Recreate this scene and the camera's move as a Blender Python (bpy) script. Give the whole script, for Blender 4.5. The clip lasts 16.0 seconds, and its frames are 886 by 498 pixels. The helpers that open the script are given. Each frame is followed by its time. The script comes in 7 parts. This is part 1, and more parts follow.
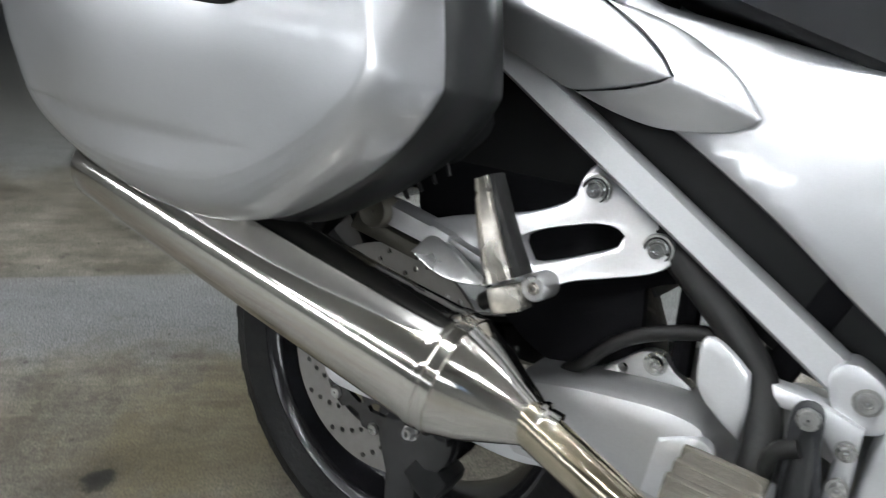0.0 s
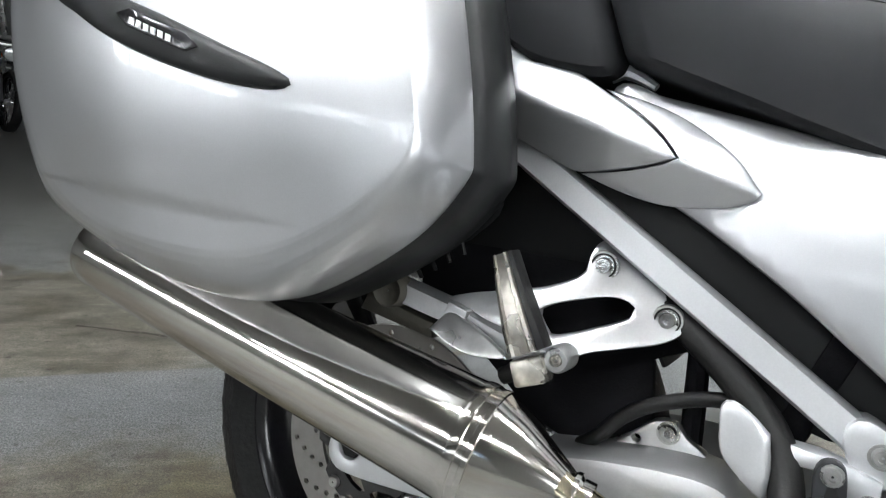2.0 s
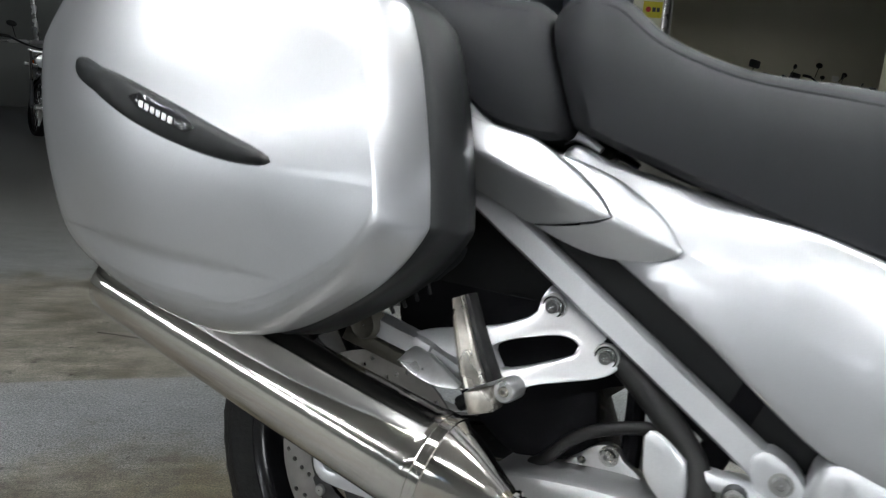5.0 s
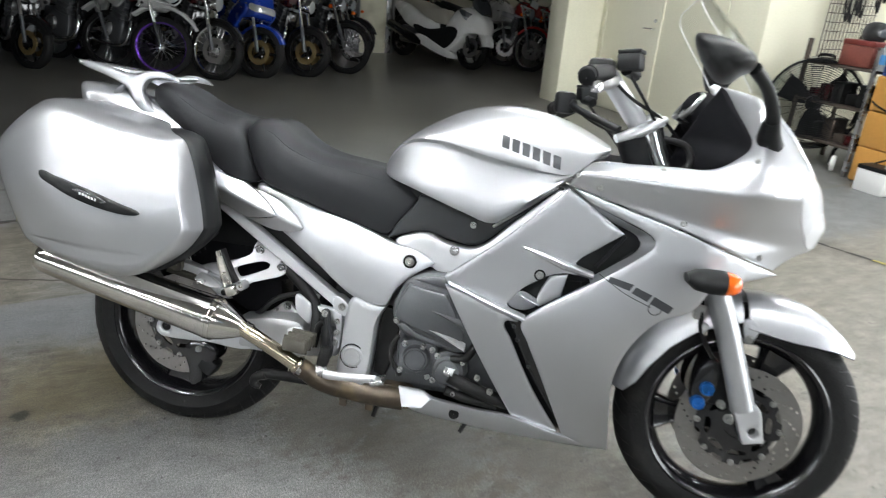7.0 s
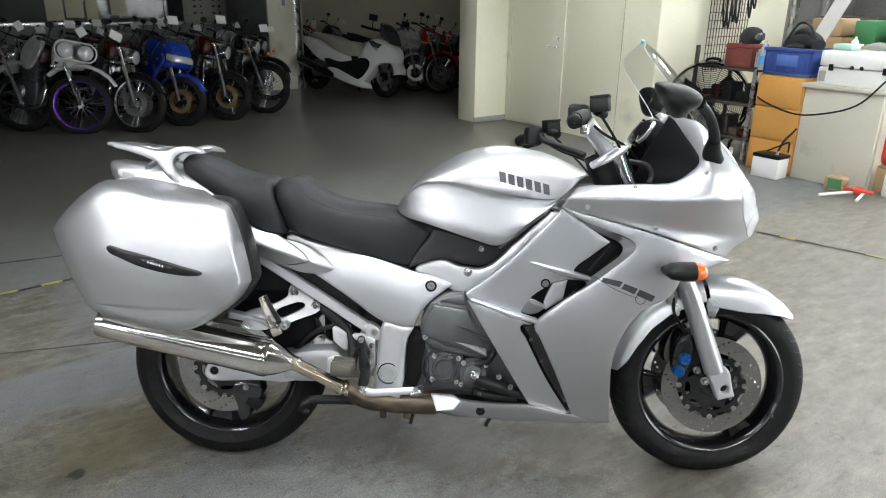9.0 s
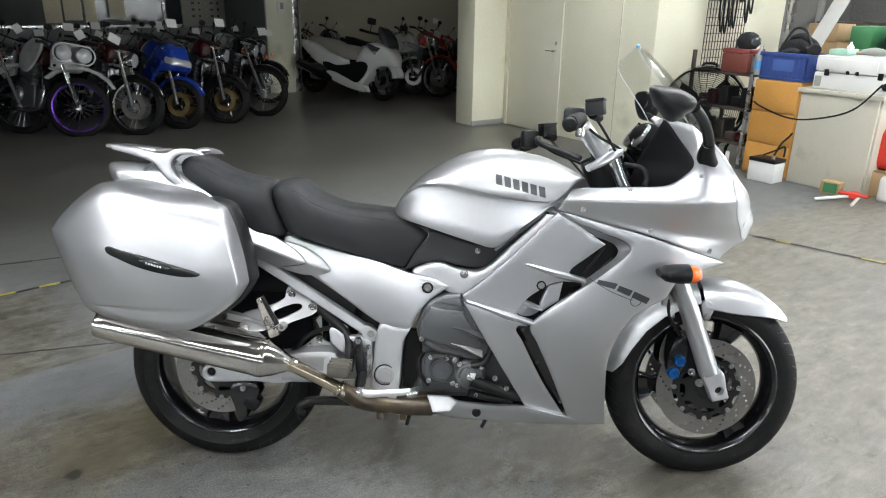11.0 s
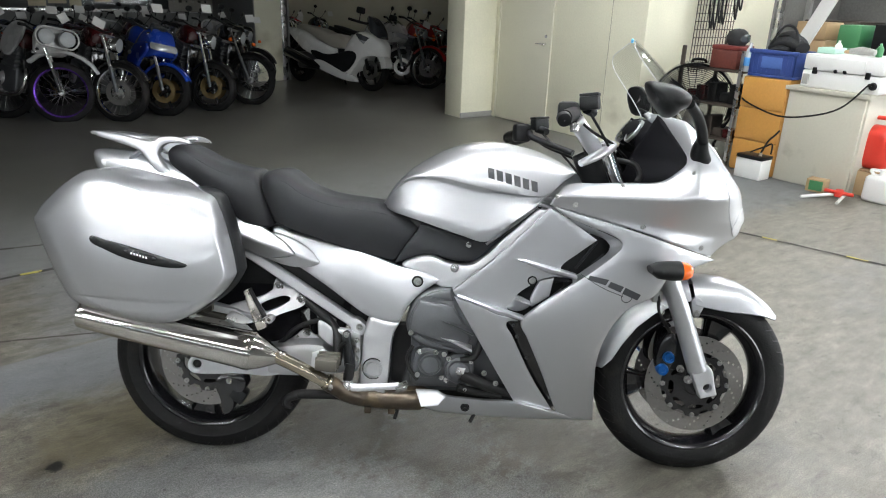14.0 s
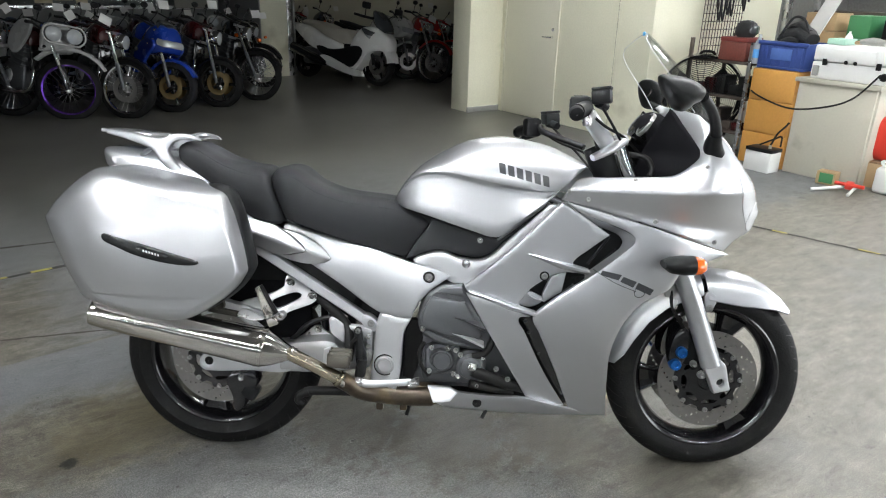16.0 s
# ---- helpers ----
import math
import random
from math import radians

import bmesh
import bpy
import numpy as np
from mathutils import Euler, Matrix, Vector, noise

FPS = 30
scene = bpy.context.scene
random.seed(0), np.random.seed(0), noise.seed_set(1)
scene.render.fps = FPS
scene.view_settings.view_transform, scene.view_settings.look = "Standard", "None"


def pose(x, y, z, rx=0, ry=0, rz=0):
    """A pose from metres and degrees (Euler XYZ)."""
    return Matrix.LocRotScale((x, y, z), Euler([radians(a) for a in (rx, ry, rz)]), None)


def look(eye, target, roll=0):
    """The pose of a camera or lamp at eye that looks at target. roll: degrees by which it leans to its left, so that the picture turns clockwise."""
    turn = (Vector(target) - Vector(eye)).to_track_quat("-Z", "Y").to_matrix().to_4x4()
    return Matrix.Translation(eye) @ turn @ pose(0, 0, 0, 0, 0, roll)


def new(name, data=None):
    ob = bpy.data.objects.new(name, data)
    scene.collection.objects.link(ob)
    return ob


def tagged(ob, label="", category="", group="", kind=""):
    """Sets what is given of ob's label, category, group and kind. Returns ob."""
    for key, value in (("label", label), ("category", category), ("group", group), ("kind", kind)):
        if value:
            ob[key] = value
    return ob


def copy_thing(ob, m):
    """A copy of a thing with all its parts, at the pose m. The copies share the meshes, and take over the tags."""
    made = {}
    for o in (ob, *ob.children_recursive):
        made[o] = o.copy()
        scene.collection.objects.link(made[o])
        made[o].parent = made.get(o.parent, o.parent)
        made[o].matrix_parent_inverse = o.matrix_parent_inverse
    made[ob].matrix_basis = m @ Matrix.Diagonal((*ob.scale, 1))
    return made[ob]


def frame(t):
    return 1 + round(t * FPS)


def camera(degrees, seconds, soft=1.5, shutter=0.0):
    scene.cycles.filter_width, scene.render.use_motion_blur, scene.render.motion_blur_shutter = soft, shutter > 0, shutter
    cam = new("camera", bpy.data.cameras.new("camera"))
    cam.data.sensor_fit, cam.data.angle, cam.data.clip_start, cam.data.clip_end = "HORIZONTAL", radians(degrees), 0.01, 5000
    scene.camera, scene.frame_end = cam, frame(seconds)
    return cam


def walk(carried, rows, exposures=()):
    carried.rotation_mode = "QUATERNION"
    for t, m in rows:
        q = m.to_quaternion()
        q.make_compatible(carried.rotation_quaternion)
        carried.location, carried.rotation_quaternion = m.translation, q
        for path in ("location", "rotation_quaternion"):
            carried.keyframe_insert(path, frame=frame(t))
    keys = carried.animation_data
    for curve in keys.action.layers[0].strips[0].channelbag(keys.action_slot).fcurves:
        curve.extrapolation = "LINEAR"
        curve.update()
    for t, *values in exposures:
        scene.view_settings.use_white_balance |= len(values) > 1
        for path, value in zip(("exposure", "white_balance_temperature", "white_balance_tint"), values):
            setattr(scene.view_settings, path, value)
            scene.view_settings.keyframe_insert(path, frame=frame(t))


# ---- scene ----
cam = camera(64.9, 16.0, 1.1, 0.5)
PATH = [
    (0, (0.438, -0.584, 0.749), (-0.548, 0.983, -0.006), 2.4),
    (0.5, (0.383, -0.632, 0.725), (-0.578, 1.022, 0.14), 1.8),
    (1, (0.374, -0.636, 0.73), (-0.556, 1.062, 0.226), 1.7),
    (1.5, (0.382, -0.634, 0.735), (-0.537, 1.086, 0.29), 1.9),
    (2, (0.386, -0.639, 0.737), (-0.499, 1.086, 0.244), 2.7),
    (2.5, (0.378, -0.64, 0.736), (-0.504, 1.077, 0.209), 3.2),
    (3, (0.369, -0.639, 0.737), (-0.544, 1.059, 0.207), 3.8),
    (3.2, (0.374, -0.636, 0.732), (-0.548, 1.06, 0.209), 4.3),
    (5.3, (0.522, -0.71, 0.843), (-0.416, 0.988, 0.356), 3.1),
    (5.5, (0.6, -0.759, 0.926), (-0.29, 0.898, 0.246), 2.6),
    (5.8, (0.667, -0.898, 1.005), (-0.155, 0.717, 0.159), 2.8),
    (6, (0.726, -1.012, 1.03), (-0.035, 0.618, 0.156), 2.9),
    (6.2, (0.789, -1.138, 1.093), (0.113, 0.516, 0.193), 1.2),
    (6.5, (0.864, -1.34, 1.186), (0.358, 0.389, 0.316), 0.1),
    (7, (0.957, -1.587, 1.289), (0.679, 0.247, 0.542), 5.0),
    (7.5, (0.799, -1.791, 1.361), (0.641, 0.033, 0.556), 2.5),
    (7.6, (0.772, -1.815, 1.387), (0.64, 0.001, 0.561), 2.3),
    (8, (0.708, -1.895, 1.395), (0.713, -0.052, 0.618), 1.8),
    (8.5, (0.715, -1.898, 1.403), (0.706, -0.025, 0.7), 1.4),
    (8.7, (0.718, -1.892, 1.404), (0.673, -0.016, 0.713), 0.7),
    (11, (0.724, -1.906, 1.404), (0.685, -0.024, 0.728), 0.9),
    (11.5, (0.722, -1.909, 1.405), (0.699, -0.028, 0.725), 1.4),
    (12, (0.714, -1.903, 1.403), (0.701, -0.023, 0.72), 1.7),
    (12.5, (0.713, -1.9, 1.403), (0.7, -0.022, 0.716), 1.5),
    (13, (0.71, -1.897, 1.403), (0.697, -0.02, 0.712), 1.5),
    (13.5, (0.711, -1.89, 1.403), (0.705, -0.014, 0.71), 1.9),
    (14, (0.709, -1.887, 1.403), (0.712, -0.012, 0.705), 2.1),
    (14.5, (0.704, -1.88, 1.4), (0.713, -0.007, 0.699), 2.1),
    (15, (0.697, -1.877, 1.402), (0.704, -0.006, 0.695), 2.0),
    (15.5, (0.694, -1.877, 1.4), (0.692, -0.008, 0.689), 1.8),
    (16, (0.694, -1.879, 1.403), (0.68, -0.01, 0.69), 1.6),
]
walk(cam, [(t, look(eye, target, roll)) for t, eye, target, roll in PATH],
     exposures=[(0.0, 0.1), (0.4, 0.18), (3.2, 0.15), (5.4, -0.15), (5.7, -0.12), (6.4, 0.0), (7.0, 0.1), (8.0, 0.02), (11.0, -0.07), (16.0, -0.07)])

# ---------------------------------------------------------------- light
world = bpy.data.worlds.new("sky")
scene.world = world
world.use_nodes = True
wn = world.node_tree.nodes
sky = wn.new("ShaderNodeTexSky")
sky.sky_type = "NISHITA"
sky.sun_disc = False
sky.sun_elevation = radians(52)
sky.sun_rotation = radians(20)
wn["Background"].inputs["Strength"].default_value = 0.12
world.node_tree.links.new(sky.outputs["Color"], wn["Background"].inputs["Color"])
sun = new("sun", bpy.data.lights.new("sun", "SUN"))
sun.data.energy = 3.0
sun.data.angle = radians(0.5)
sun.data.color = (1.0, 0.95, 0.88)
sun.matrix_world = look((4, 14, 20), (0, 0, 0))

# the hall stands turned against the motorcycle
TURN = 36.5
HALL = pose(0, 0, 0, 0, 0, TURN)


def opening_light(name, u, v, z, aim, size_x, size_z, watts, color):
    lamp = new(name, bpy.data.lights.new(name, "AREA"))
    lamp.data.shape = "RECTANGLE"
    lamp.data.size, lamp.data.size_y = size_x, size_z
    lamp.data.energy = watts
    lamp.data.color = color
    lamp.data.spread = radians(130)
    lamp.matrix_world = HALL @ look((u, v, z), aim)
    return lamp


# lamps for daylight through unseen strip windows and shutters, assumed from reflections on the paint
opening_light("daylight_front", -4.5, -6.2, 2.05, (-4.5, 0, 1.6), 8.0, 0.36, 50, (0.93, 0.97, 1.0))
opening_light("daylight_left", -8.9, -3.2, 2.25, (0, -3.2, 1.8), 5.2, 0.5, 130, (0.94, 0.97, 1.0))
opening_light("daylight_side", 8.3, -3.0, 2.1, (0, -2.4, 1.0), 5.0, 1.8, 165, (0.95, 0.98, 1.0))
opening_light("daylight_right", 5.0, -6.25, 1.7, (2.6, 0, 0.7), 4.6, 2.4, 155, (0.95, 0.98, 1.0))


# ---------------------------------------------------------------- materials
def material(name, color, rough=0.5, metal=0.0, vary=0.12, grain=60.0, blotch=4.0, bump=0.0, coat=0.0, rough_vary=0.1, other=None, mix=0.0, per_piece=0.0, clear=0.0, glow=0.0):
    m = bpy.data.materials.new(name)
    m.use_nodes = True
    nt = m.node_tree
    n, l = nt.nodes, nt.links
    b = n["Principled BSDF"]
    tc = n.new("ShaderNodeTexCoord")
    fine = n.new("ShaderNodeTexNoise")
    fine.inputs["Scale"].default_value = grain
    fine.inputs["Detail"].default_value = 4
    wide = n.new("ShaderNodeTexNoise")
    wide.inputs["Scale"].default_value = blotch
    wide.inputs["Detail"].default_value = 5
    for k in (fine, wide):
        l.new(tc.outputs["Object"], k.inputs["Vector"])
    add = n.new("ShaderNodeMath")
    add.operation = "ADD"
    l.new(fine.outputs["Fac"], add.inputs[0])
    l.new(wide.outputs["Fac"], add.inputs[1])
    level = n.new("ShaderNodeMapRange")
    level.inputs["From Min"].default_value, level.inputs["From Max"].default_value = 0.6, 1.4
    level.inputs["To Min"].default_value, level.inputs["To Max"].default_value = 1 - vary, 1 + vary
    l.new(add.outputs[0], level.inputs["Value"])
    tint = n.new("ShaderNodeMixRGB")
    tint.blend_type = "MULTIPLY"
    tint.inputs["Fac"].default_value = 1.0
    tint.inputs["Color1"].default_value = (*color, 1)
    l.new(level.outputs[0], tint.inputs["Color2"])
    last = tint.outputs["Color"]
    if other:
        ramp = n.new("ShaderNodeMapRange")
        ramp.inputs["From Min"].default_value, ramp.inputs["From Max"].default_value = 0.62 - mix, 0.72 - mix * 0.7
        l.new(wide.outputs["Fac"], ramp.inputs["Value"])
        two = n.new("ShaderNodeMixRGB")
        two.inputs["Color2"].default_value = (*other, 1)
        l.new(ramp.outputs[0], two.inputs["Fac"])
        l.new(last, two.inputs["Color1"])
        last = two.outputs["Color"]
    if per_piece:
        info = n.new("ShaderNodeObjectInfo")
        pr = n.new("ShaderNodeMapRange")
        pr.inputs["To Min"].default_value, pr.inputs["To Max"].default_value = 1 - per_piece, 1 + per_piece
        l.new(info.outputs["Random"], pr.inputs["Value"])
        three = n.new("ShaderNodeMixRGB")
        three.blend_type = "MULTIPLY"
        three.inputs["Fac"].default_value = 1.0
        l.new(last, three.inputs["Color1"])
        l.new(pr.outputs[0], three.inputs["Color2"])
        last = three.outputs["Color"]
    l.new(last, b.inputs["Base Color"])
    b.inputs["Metallic"].default_value = metal
    rr = n.new("ShaderNodeMapRange")
    rr.inputs["From Min"].default_value, rr.inputs["From Max"].default_value = 0.3, 0.7
    rr.inputs["To Min"].default_value, rr.inputs["To Max"].default_value = max(0.02, rough - rough_vary), min(1, rough + rough_vary)
    l.new(wide.outputs["Fac"], rr.inputs["Value"])
    l.new(rr.outputs[0], b.inputs["Roughness"])
    if coat:
        b.inputs["Coat Weight"].default_value = coat
        b.inputs["Coat Roughness"].default_value = 0.04
    if bump:
        bp = n.new("ShaderNodeBump")
        bp.inputs["Strength"].default_value = bump
        bp.inputs["Distance"].default_value = 0.004
        l.new(fine.outputs["Fac"], bp.inputs["Height"])
        l.new(bp.outputs["Normal"], b.inputs["Normal"])
    if clear:
        b.inputs["Transmission Weight"].default_value = clear
        b.inputs["IOR"].default_value = 1.45
    if glow:
        b.inputs["Emission Color"].default_value = (*color, 1)
        b.inputs["Emission Strength"].default_value = glow
    return m


SILVER = material("silver metallic paint", (0.565, 0.576, 0.598), 0.385, 0.88, 0.05, 900, 3, 0.0, 0.9, 0.03)
SILVER_MATT = material("cast aluminium paint", (0.66, 0.67, 0.69), 0.36, 0.70, 0.06, 500, 8, 0.03, 0.25, 0.06)
CAST = material("satin cast aluminium", (0.50, 0.505, 0.515), 0.40, 0.85, 0.06, 400, 10, 0.03, 0.15, 0.06)
FORK = material("silver fork paint", (0.40, 0.41, 0.42), 0.36, 0.6, 0.06, 400, 8, 0.0, 0.3, 0.05)
ALLOY = material("bare aluminium", (0.62, 0.62, 0.62), 0.28, 0.95, 0.08, 240, 9, 0.02, 0.0, 0.08)
PEG = material("worn cast footpeg", (0.50, 0.475, 0.43), 0.30, 0.9, 0.25, 180, 30, 0.08, 0.0, 0.1)
CASING = material("grey engine paint", (0.088, 0.092, 0.098), 0.40, 0.45, 0.10, 200, 9, 0.05, 0.0, 0.08)
STEEL = material("polished stainless steel", (0.72, 0.695, 0.65), 0.12, 1.0, 0.06, 90, 6, 0.0, 0.0, 0.03)
HEATED = material("heat-browned steel", (0.060, 0.046, 0.032), 0.42, 0.6, 0.35, 60, 14, 0.2, 0.0, 0.1, (0.11, 0.082, 0.045), 0.08)
GOLDEN = material("heat-tinted steel", (0.56, 0.50, 0.38), 0.16, 1.0, 0.08, 60, 12, 0.0, 0.0, 0.05)
CHROME = material("chrome", (0.78, 0.78, 0.78), 0.08, 1.0, 0.04, 60, 8, 0.0, 0.0, 0.03)
BOLT = material("zinc bolt", (0.44, 0.44, 0.43), 0.32, 0.95, 0.15, 300, 40, 0.0, 0.0, 0.1)
VINYL = material("dark grey seat vinyl", (0.014, 0.0145, 0.016), 0.60, 0.0, 0.10, 1600, 6, 0.12, 0.0, 0.05)
PLASTIC = material("black textured plastic", (0.009, 0.0095, 0.010), 0.42, 0.0, 0.12, 900, 8, 0.05, 0.0, 0.06)
# blacker and duller than the plastic, in place of shade in hollows
INNER = material("matt black inner panel", (0.006, 0.006, 0.007), 0.8, 0.0, 0.15, 500, 8, 0.1, 0.0, 0.05)
DARK_PLASTIC = material("dark grey plastic", (0.019, 0.020, 0.022), 0.38, 0.0, 0.12, 500, 8, 0.1, 0.0, 0.08)
BLACK_GLOSS = material("black gloss paint", (0.008, 0.008, 0.009), 0.16, 0.0, 0.1, 120, 8, 0.0, 0.5, 0.05)
RIM_BLACK = material("black wheel paint", (0.006, 0.006, 0.007), 0.20, 0.0, 0.15, 120, 8, 0.0, 0.1, 0.06)
TYRE = material("tyre rubber", (0.0065, 0.0065, 0.0066), 0.68, 0.0, 0.3, 160, 9, 0.3, 0.0, 0.08, (0.015, 0.0138, 0.0125), 0.05)
RUBBER = material("black rubber", (0.009, 0.009, 0.009), 0.5, 0.0, 0.2, 200, 10, 0.1, 0.0, 0.08)
DISC = material("brushed disc steel", (0.29, 0.28, 0.27), 0.36, 0.95, 0.10, 120, 12, 0.03, 0.0, 0.06)
BROWN_RUBBER = material("worn brown-grey rubber", (0.05, 0.046, 0.036), 0.6, 0.0, 0.2, 200, 20, 0.2, 0.0, 0.1)
BLUE_ANODISED = material("blue anodised aluminium", (0.012, 0.11, 0.36), 0.3, 0.6, 0.1, 200, 20)
AMBER = material("orange lens", (0.85, 0.14, 0.01), 0.15, 0.0, 0.08, 200, 30, 0.0, 0.4)
BLUE_SPOT = material("light blue spot", (0.16, 0.50, 0.80), 0.3, 0.0, 0.05, 200, 30)
LENS = material("clear lens plastic", (0.75, 0.76, 0.78), 0.08, 0.0, 0.05, 60, 10, 0.0, 0.6, 0.03)
GREY_MARK = material("dark grey decal", (0.045, 0.047, 0.052), 0.4, 0.2, 0.1, 300, 20)
WHITE_MARK = material("white badge print", (0.8, 0.8, 0.8), 0.35, 0.2, 0.05, 300, 20)
CREAM = material("cream wall paint", (0.78, 0.76, 0.60), 0.62, 0.0, 0.07, 60, 1.6, 0.05, 0.0, 0.05, (0.60, 0.575, 0.43), 0.02)
GREYWALL = material("grey wall paint", (0.20, 0.205, 0.20), 0.6, 0.0, 0.07, 60, 1.2, 0.05)
SHOPWALL = material("dark grey workshop wall", (0.16, 0.157, 0.145), 0.7, 0.0, 0.25, 40, 2.5, 0.1)
SOCLE = material("grey skirting paint", (0.30, 0.30, 0.28), 0.6, 0.0, 0.12, 60, 3, 0.05)
DOORPAINT = material("ivory door paint", (0.70, 0.68, 0.55), 0.5, 0.0, 0.04, 60, 1.5, 0.02, 0.0, 0.05, (0.58, 0.555, 0.42), -0.02)
CEILING = material("dark grey ceiling boards", (0.13, 0.13, 0.125), 0.8, 0.0, 0.06, 30, 1.0, 0.05)


def screen_material():
    m = bpy.data.materials.new("clear windscreen plastic")
    m.use_nodes = True
    n, l = m.node_tree.nodes, m.node_tree.links
    clear, shine, mixer = n.new("ShaderNodeBsdfTransparent"), n.new("ShaderNodeBsdfGlossy"), n.new("ShaderNodeMixShader")
    facing, steep, level = n.new("ShaderNodeLayerWeight"), n.new("ShaderNodeMath"), n.new("ShaderNodeMath")
    steep.operation, level.operation = "POWER", "MULTIPLY_ADD"
    steep.inputs[1].default_value = 4.0
    level.inputs[1].default_value, level.inputs[2].default_value = 0.40, 0.02
    clear.inputs["Color"].default_value = (0.93, 0.935, 0.93, 1)
    shine.inputs["Roughness"].default_value = 0.04
    l.new(facing.outputs["Facing"], steep.inputs[0])
    l.new(steep.outputs[0], level.inputs[0])
    l.new(level.outputs[0], mixer.inputs[0])
    l.new(clear.outputs[0], mixer.inputs[1])
    l.new(shine.outputs[0], mixer.inputs[2])
    l.new(mixer.outputs[0], n["Material Output"].inputs["Surface"])
    return m


SCREEN = screen_material()
# dull blacks
for dull in (INNER, VINYL, PLASTIC, TYRE, RUBBER, DARK_PLASTIC):
    dull.node_tree.nodes["Principled BSDF"].inputs["Specular IOR Level"].default_value = 0.18
VINYL.node_tree.nodes["Principled BSDF"].inputs["Specular IOR Level"].default_value = 0.15
INNER.node_tree.nodes["Principled BSDF"].inputs["Specular IOR Level"].default_value = 0.04


# stains, and grime with the bike's shade painted in, along and into the hall
GRIME_SHADE = ((.62, -.36, .30), (.40, -.14, .26), (.92, -.58, .26), (-.14, .36, .14), (-.42, .20, .16))
STAINS = ((-.26, .28), (-.44, .15), (1.726, -1.074), (1.07, -.85), (.85, -.52))


def floor_material():
    """Old concrete: pale sealed coat, brown worn patches, oil stains, pits; some shade painted under the bike."""
    m = bpy.data.materials.new("worn sealed concrete")
    m.use_nodes = True
    n, l = m.node_tree.nodes, m.node_tree.links
    b = n["Principled BSDF"]
    tc = n.new("ShaderNodeTexCoord")

    def noise_node(scale, detail=6, rough=0.6):
        k = n.new("ShaderNodeTexNoise")
        k.inputs["Scale"].default_value, k.inputs["Detail"].default_value, k.inputs["Roughness"].default_value = scale, detail, rough
        l.new(tc.outputs["Object"], k.inputs["Vector"])
        return k.outputs["Fac"]

    def ranged(src, a, c, lo=0.0, hi=1.0):
        k = n.new("ShaderNodeMapRange")
        k.inputs["From Min"].default_value, k.inputs["From Max"].default_value = a, c
        k.inputs["To Min"].default_value, k.inputs["To Max"].default_value = lo, hi
        l.new(src, k.inputs["Value"])
        return k.outputs[0]

    def mixed(fac, c1, c2, blend="MIX"):
        k = n.new("ShaderNodeMixRGB")
        k.blend_type = blend
        for sock, val in (("Fac", fac), ("Color1", c1), ("Color2", c2)):
            if isinstance(val, (tuple, float)):
                k.inputs[sock].default_value = (*val, 1) if isinstance(val, tuple) else val
            else:
                l.new(val, k.inputs[sock])
        return k.outputs["Color"]

    def maths(op, a, c):
        k = n.new("ShaderNodeMath")
        k.operation = op
        for s, val in ((0, a), (1, c)):
            if isinstance(val, float):
                k.inputs[s].default_value = val
            else:
                l.new(val, k.inputs[s])
        return k.outputs[0]

    sep = n.new("ShaderNodeSeparateXYZ")
    l.new(tc.outputs["Object"], sep.inputs[0])
    u, v = sep.outputs["X"], sep.outputs["Y"]
    grain, mid, wide = noise_node(120, 5, 0.7), noise_node(6, 9, 0.75), noise_node(0.9, 7, 0.62)
    speck, cloud = noise_node(260, 2, 0.6), noise_node(17, 7, 0.75)
    scratch_map = n.new("ShaderNodeMapping")
    scratch_map.inputs["Rotation"].default_value = (0, 0, 0.5)
    scratch_map.inputs["Scale"].default_value = (3, 40, 1)
    l.new(tc.outputs["Object"], scratch_map.inputs["Vector"])
    drag = n.new("ShaderNodeTexNoise")
    drag.inputs["Scale"].default_value, drag.inputs["Detail"].default_value = 1.6, 6
    l.new(scratch_map.outputs[0], drag.inputs["Vector"])
    # bare concrete: mottled beige-grey with dark grease worked in, paler drag marks
    worn = mixed(ranged(mid, 0.39, 0.61), (0.066, 0.059, 0.044), (0.152, 0.142, 0.120))
    worn = mixed(ranged(drag.outputs["Fac"], 0.56, 0.74, 0.0, 0.5), worn, (0.20, 0.190, 0.165))
    worn = mixed(maths("MULTIPLY", ranged(cloud, 0.50, 0.62), ranged(wide, 0.42, 0.60)), worn, (0.045, 0.041, 0.030))
    worn = mixed(0.8, worn, ranged(grain, 0.40, 0.60, 0.80, 1.20), "MULTIPLY")
    # towards larger u the concrete turns paler and more even
    pale_end = ranged(maths("ADD", u, ranged(wide, 0.3, 0.7, -0.5, 0.5)), 0.7, 1.9)
    worn = mixed(maths("MULTIPLY", pale_end, 0.62), worn, mixed(maths("ADD", ranged(cloud, 0.40, 0.60, 0.0, 0.55), ranged(mid, 0.38, 0.62, 0.0, 0.45)), (0.125, 0.116, 0.094), (0.232, 0.222, 0.195)))
    # old coat: coarse pale aggregate
    pale = mixed(ranged(grain, 0.38, 0.62), (0.080, 0.084, 0.086), (0.168, 0.175, 0.179))
    pale = mixed(ranged(mid, 0.36, 0.64, 0.0, 0.55), pale, mixed(ranged(speck, 0.42, 0.6), (0.094, 0.095, 0.092), (0.205, 0.210, 0.211)))
    pale = mixed(ranged(cloud, 0.55, 0.72, 0.0, 0.45), pale, (0.062, 0.060, 0.051))
    # the old coat is left in a lane along the hall and in patches
    ragged = maths("ADD", v, ranged(mid, 0.3, 0.7, -0.16, 0.16))
    skew = maths("SUBTRACT", v, maths("MULTIPLY", u, 0.08))
